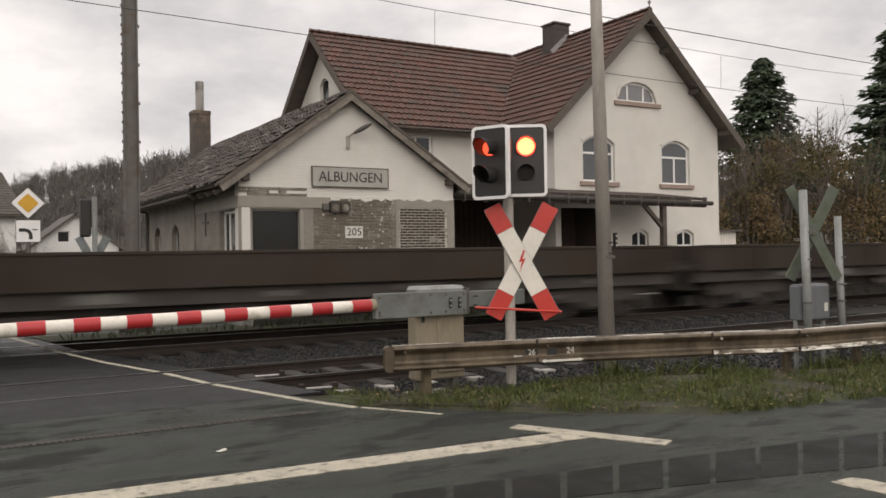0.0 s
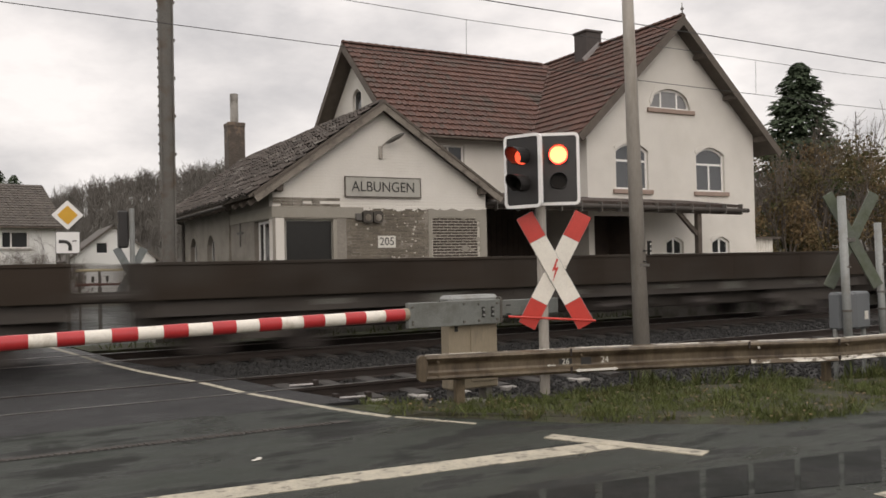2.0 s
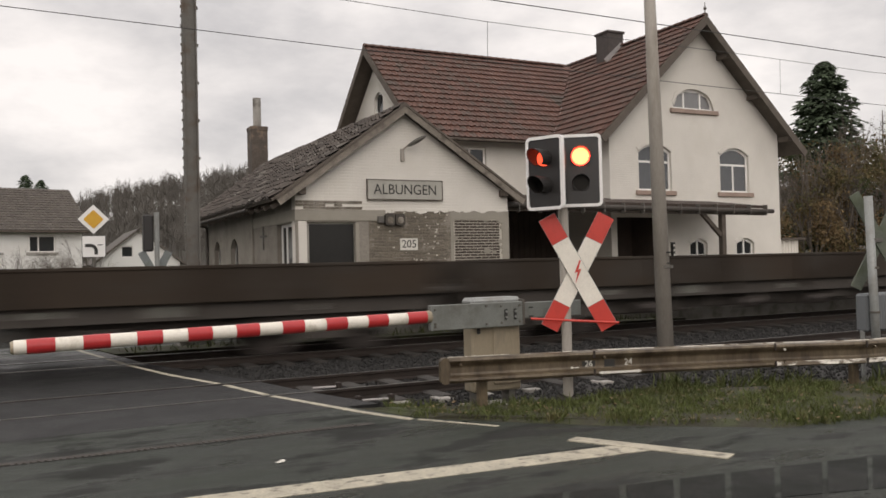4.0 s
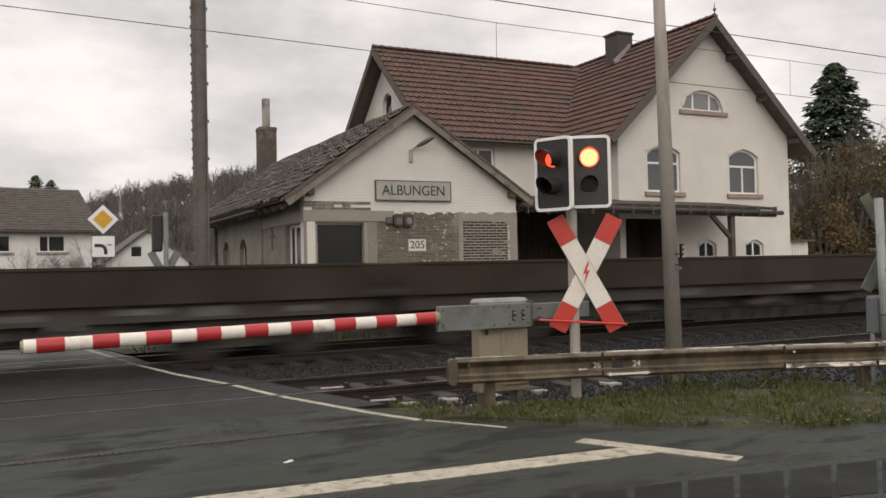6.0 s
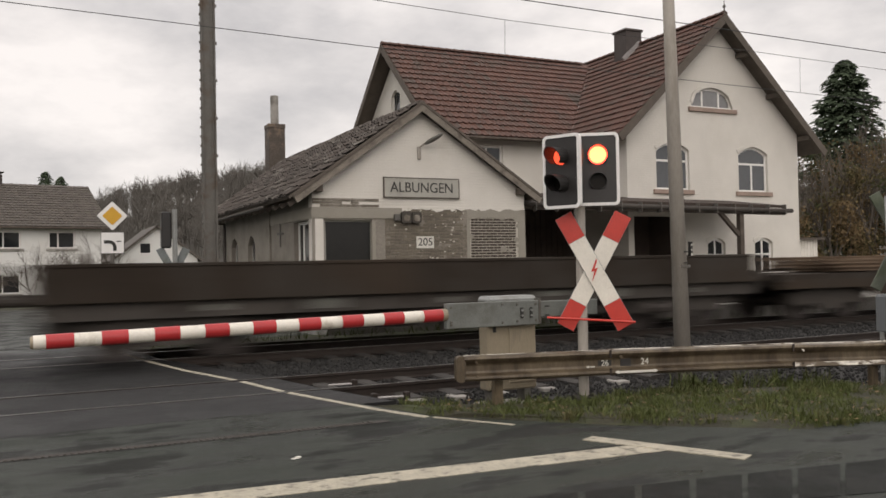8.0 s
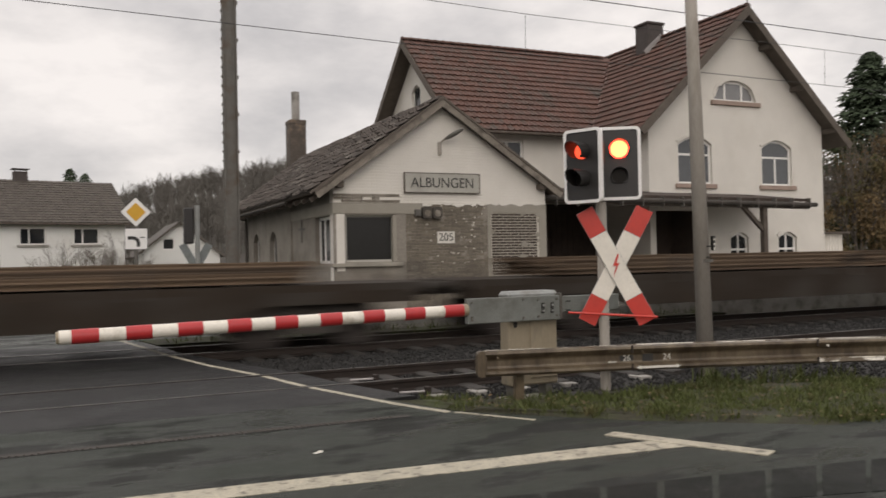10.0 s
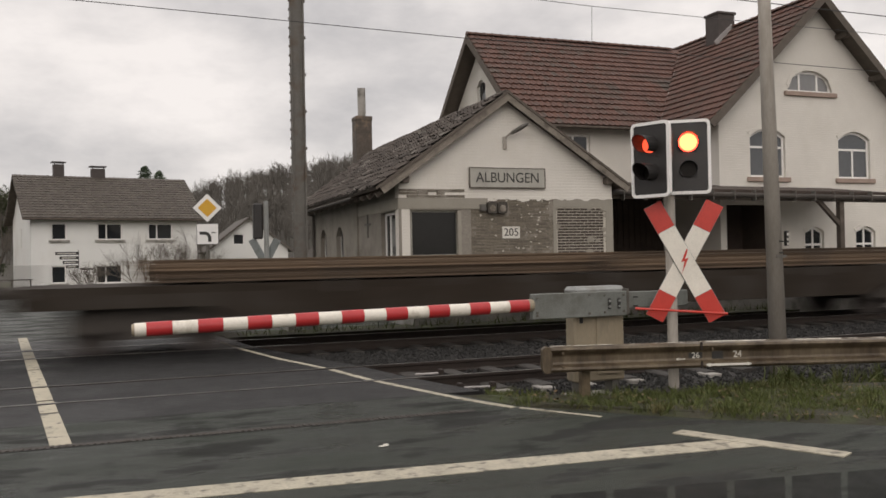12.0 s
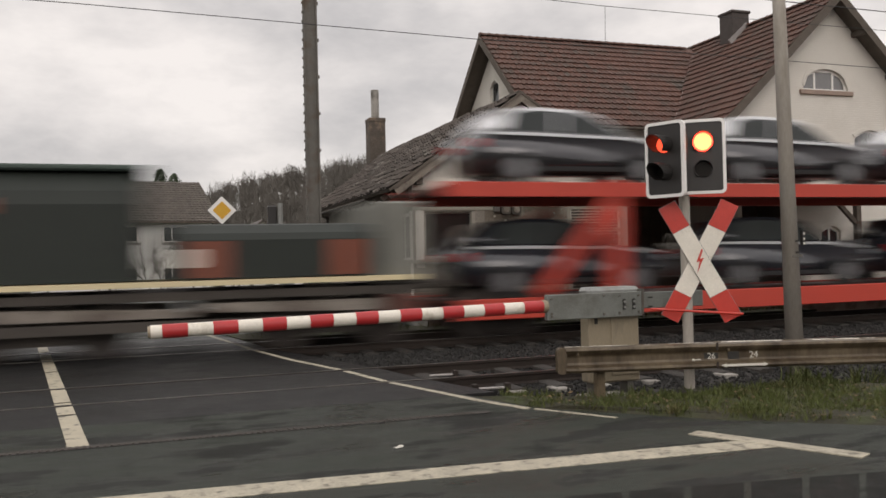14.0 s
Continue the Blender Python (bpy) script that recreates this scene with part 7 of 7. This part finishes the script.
def machines():
    # first machine: long green body with a light cover
    def one(w):
        hood_body(w, 0.55, 7.6, 1.26, 3.22, WGREEN, "dark green machine body")
        hood_body(w, 0.5, 7.3, 2.62, 3.27, TARP, "grey-green sloping cover")
        for x, mt in ((1.75, WREDB), (6.75, WORANGE)):
            boxpart("stripe", (x, x + 0.42, -1.385, -1.35, 1.3, 2.6), mt, w, "orange or brown upright stripe")
            boxpart("stripe", (x, x + 0.42, -1.31, -1.2, 2.6, 2.95), mt, w)
        boxpart("vent_grille", (4.9, 6.2, -1.38, -1.35, 2.0, 2.4), WDARK, w, "dark vent grille")
        boxpart("tool_box", (1.0, 1.6, -1.38, -1.1, 1.3, 1.7), WDARK, w, "dark tool box")
        d = boxpart("service_door", (3.2, 3.95, -1.39, -1.35, 1.4, 2.3), WGREY, w, "grey service door")
        boxpart("door_handle", (3.2, 3.3, -1.41, -1.39, 1.8, 1.86), WDARK, d)
        boxpart("end_frame", (0.1, 0.5, -1.3, 1.3, 1.2, 3.05), WGREY, w, "grey end frame", bevel=0.03)
        boxpart("label_panel", (0.75, 1.25, -1.385, -1.36, 1.85, 2.12), LEAD, w, "white panel")
        boxpart("warning_panel", (0.05, 0.5, -1.36, -1.3, 1.05, 1.45), WORANGE, w, "red warning panel")
    work_wagon(342.6, 8.2, one)
    # second: low tanks and grey frames
    def two(w):
        hood_body(w, 0.5, 3.7, 1.26, 1.78, WGREEN, "low dark green tank")
        for x in (3.75, 4.9):
            boxpart("grey_frame", (x, x + 0.75, -1.3, 1.3, 1.1, 2.9), WGREY, w, "tall grey frame", bevel=0.04)
        boxpart("dark_gap", (4.52, 4.88, -1.2, 1.2, 1.1, 2.6), WDARK, w)
        boxpart("label_panel", (2.9, 3.5, -1.385, -1.365, 1.32, 1.6), NUMW, w)
    work_wagon(351.1, 5.7, two)
    def three(w):
        hood_body(w, 0.3, 3.7, 1.26, 2.48, WGREEN, "dark green machine body")
        for x in (0.5, 2.9):
            boxpart("orange_stripe", (x, x + 0.42, -1.385, -1.35, 1.3, 2.1), WORANGE, w, "orange stripe")
        boxpart("label_panel", (0.55, 1.1, -1.4, -1.384, 1.4, 1.85), NUMW, w, "white panel")
    work_wagon(356.95, 3.9, three)
    def four(w):
        hood_body(w, 0.2, 3.2, 1.26, 3.08, WGREEN, "tall dark green machine body")
        boxpart("cover", (0.1, 3.3, -1.1, 1.1, 3.06, 3.16), TARP, w, "pale cover", bevel=0.03)
        boxpart("orange_stripe", (0.4, 0.9, -1.385, -1.35, 2.35, 2.6), WORANGE, w)
        hood_body(w, 3.6, 7.0, 1.26, 2.2, WGREEN, "low dark green body")
        for x in (4.0, 6.3):
            boxpart("orange_stripe", (x, x + 0.42, -1.385, -1.35, 1.28, 1.88), WORANGE, w, "orange stripe")
        boxpart("grey_frame", (7.1, 7.9, -1.3, 1.3, 1.1, 2.55), WGREY, w, "grey end frame", bevel=0.04)
        boxpart("label_panel", (3.7, 4.0, -1.385, -1.36, 1.45, 1.75), NUMW, w)
    work_wagon(360.9, 8.0, four)


def car(u, z, paint, top, label, L=4.5):
    c = rolling("car", u, label, "car", "new cars on the carrier")
    for q in MOVING:
        if q[0] is c:
            MOVING.remove(q)
            break
    MOVING.append((c, u, 15.75, z))
    W = 0.88
    prof = [(0.06, 0.30), (0.5, 0.24), (L - 0.5, 0.24), (L - 0.1, 0.30), (L, 0.52), (L - 0.05, 0.74), (L - 0.55, 0.90), (L - 1.15, 0.98), (0.9, 1.04), (0.12, 1.02), (0.0, 0.72)]
    bm = bmesh.new()
    prism(bm, prof, -W, W)
    bmesh.ops.bevel(bm, geom=[e for e in bm.edges if abs(e.verts[0].co.y - e.verts[1].co.y) < 0.01], offset=0.1, segments=2, affect="EDGES")
    part("body", bm, paint, c, "", True)
    cab = [(0.16, 0.98), (L - 1.05, 0.95), (L - 1.85, 1.40), (L - 2.3, 1.50), (1.25, 1.53), (0.62, 1.46), (0.34, 1.22)]
    bm = bmesh.new()
    prism(bm, cab, -W + 0.14, W - 0.14)
    bmesh.ops.bevel(bm, geom=[e for e in bm.edges if abs(e.verts[0].co.y - e.verts[1].co.y) < 0.01], offset=0.08, segments=2, affect="EDGES")
    part("roof", bm, top, c, "roof with the sky's sheen in its colour" if top is not paint else "", True)
    # bonnet skin, in the roof's sheen colour
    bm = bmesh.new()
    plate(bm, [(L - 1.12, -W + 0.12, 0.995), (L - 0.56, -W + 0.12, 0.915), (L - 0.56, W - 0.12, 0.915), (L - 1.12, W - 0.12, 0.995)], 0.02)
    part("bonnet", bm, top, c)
    for sy in (-1, 1):
        y = sy * (W - 0.138)
        for poly in ([(0.62, 1.04), (1.75, 1.03), (1.78, 1.44), (1.15, 1.45), (0.72, 1.38)], [(1.84, 1.03), (L - 1.3, 1.0), (L - 1.9, 1.33), (L - 2.3, 1.42), (1.86, 1.44)]):
            bm = bmesh.new()
            prism(bm, poly, min(y, y + sy * 0.008), max(y, y + sy * 0.008))
            part("side_window", bm, CARGLASS, c, "dark side window")
        # silver strip painted where the shoulder would mirror the sky
        bm = bmesh.new()
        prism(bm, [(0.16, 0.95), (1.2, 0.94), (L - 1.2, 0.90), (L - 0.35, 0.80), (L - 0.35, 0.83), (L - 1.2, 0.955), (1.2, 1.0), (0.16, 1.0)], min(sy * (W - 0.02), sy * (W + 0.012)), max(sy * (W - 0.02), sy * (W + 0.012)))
        part("shoulder", bm, CARSILVER_SHEEN, c, "pale strip painted as sky sheen on the shoulder")
        boxpart("door_seam", (1.79, 1.81, sy * W - 0.004, sy * W + 0.004, 0.4, 0.92), TYRE, c)
        boxpart("sill_trim", (1.2, L - 1.3, sy * W - 0.012, sy * W + 0.012, 0.27, 0.36), TYRE, c, "black sill trim", bevel=0.004)
    for y in (-W + 0.06, W - 0.36):
        boxpart("headlight", (L - 0.22, L - 0.03, y, y + 0.3, 0.66, 0.78), RIM, c, "clear headlight", bevel=0.02)
    for x in (0.85, L - 0.9):
        for y in (-W + 0.05, W - 0.05):
            bm = bmesh.new()
            tube(bm, (x, y - 0.1, 0.32), (x, y + 0.1, 0.32), 0.32, seg=18)
            wh = part("wheel", bm, TYRE, c, "black tyre")
            bm = bmesh.new()
            tube(bm, (x, y - 0.112, 0.32), (x, y + 0.112, 0.32), 0.185, seg=14)
            part("rim", bm, RIM, wh, "alloy rim")
    for y in (-W + 0.08, W - 0.3):
        boxpart("tail_lamp", (-0.02, 0.14, y, y + 0.22, 0.72, 0.88), TAIL, c, "red tail lamp", bevel=0.02)
    return c


def carrier(u, L=27.0):
    w = rolling("car_carrier", u, "bright red double-deck car carrier wagon", "wagon")
    for z0, z1, xa, xb in ((0.36, 0.74, 0.3, L - 0.3), (2.62, 2.90, 0.0, L)):
        for y in (-1.42, 1.34):
            boxpart("deck_beam", (xa, xb, y, y + 0.08, z0, z1), CARRIER, w, "red deck side beam", bevel=0.01)
        boxpart("deck_floor", (xa, xb, -1.34, 1.34, z1 - 0.1, z1 - 0.04), WREDB, w, "deck floor")
    for x in (3.35, 14.5, 23.0):
        for y in (-1.45, 1.36):
            bm = bmesh.new()
            box(bm, x, x + 0.36, y, y + 0.09, 0.5, 2.95, bevel=0.015)
            part("upright", bm, CARRIER, w, "red upright")
            bm = bmesh.new()
            sgn = -1 if x < 10 else 1
            beam(bm, (x + 0.2 + sgn * 1.75, y + 0.045, 0.85), (x + 0.2, y + 0.045, 2.85), 0.09, 0.25)
            part("diagonal_brace", bm, CARRIER, w, "red diagonal brace")
    for x in np.arange(5.5, L, 2.2):
        boxpart("deck_hoop", (x, x + 0.06, -1.42, -1.36, 2.9, 3.02), WREDB, w)
    for x in (1.3, 13.5, L - 1.3):
        wheelset(w, x - 0.45)
        wheelset(w, x + 0.45)
    buffers(w, L)


def make_train():
    for i in range(9):
        low_wagon(-22.8 + i * 19.25, 18.8, {3: 5, 5: 5}.get(i))
    for u, L in ((150.5, 11.6), (162.4, 22.5), (185.2, 22.5), (208.0, 15.4)):
        low_wagon(u, L)
    for i in range(5):
        rail_wagon(223.8 + i * 21.6, 21.1, i)
    rail_wagon(331.9, 9.4, 9)
    machines()
    carrier(369.2)
    # upper cars: sky sheen put into silver roofs over dark bodies
    for i, (du, p, nm) in enumerate(((370.0, CARSILVER_SHEEN, "silver grey"), (375.2, CARSILVER_SHEEN, "silver grey"), (380.4, CARSILVER_SHEEN, "silver grey"), (385.6, CARDARK, "dark"))):
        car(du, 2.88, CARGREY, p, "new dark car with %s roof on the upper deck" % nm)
    for i, (du, p, nm) in enumerate(((369.7, CARDARK, "dark"), (375.05, CARDARK, "dark"), (380.2, CARDARK, "dark"), (385.5, CARSILVER_SHEEN, "silver grey"))):
        car(du, 0.72, p, p, "new car with %s paint on the lower deck" % nm)


make_ground()
make_rails()
make_markings()
make_drain()
make_barrier()
make_crossing_signal()
make_guardrail()
make_pole()
make_backside_signs()
make_far_signs()
make_far_fence()
make_mast()
make_wires()
make_left_house()
make_trees()
make_train()
make_loose_ground()
make_annex()
make_station()


def motions():
    """The train rolls past from right to left at a steady pace."""
    for ob, u, y, *z in MOVING:
        h = z[0] if z else 0.005
        walk(ob, [(t, pose(u - SPEED * t, y, h)) for t in (0.0, 3.5, 7.0, 10.5, 14.0)])


motions()
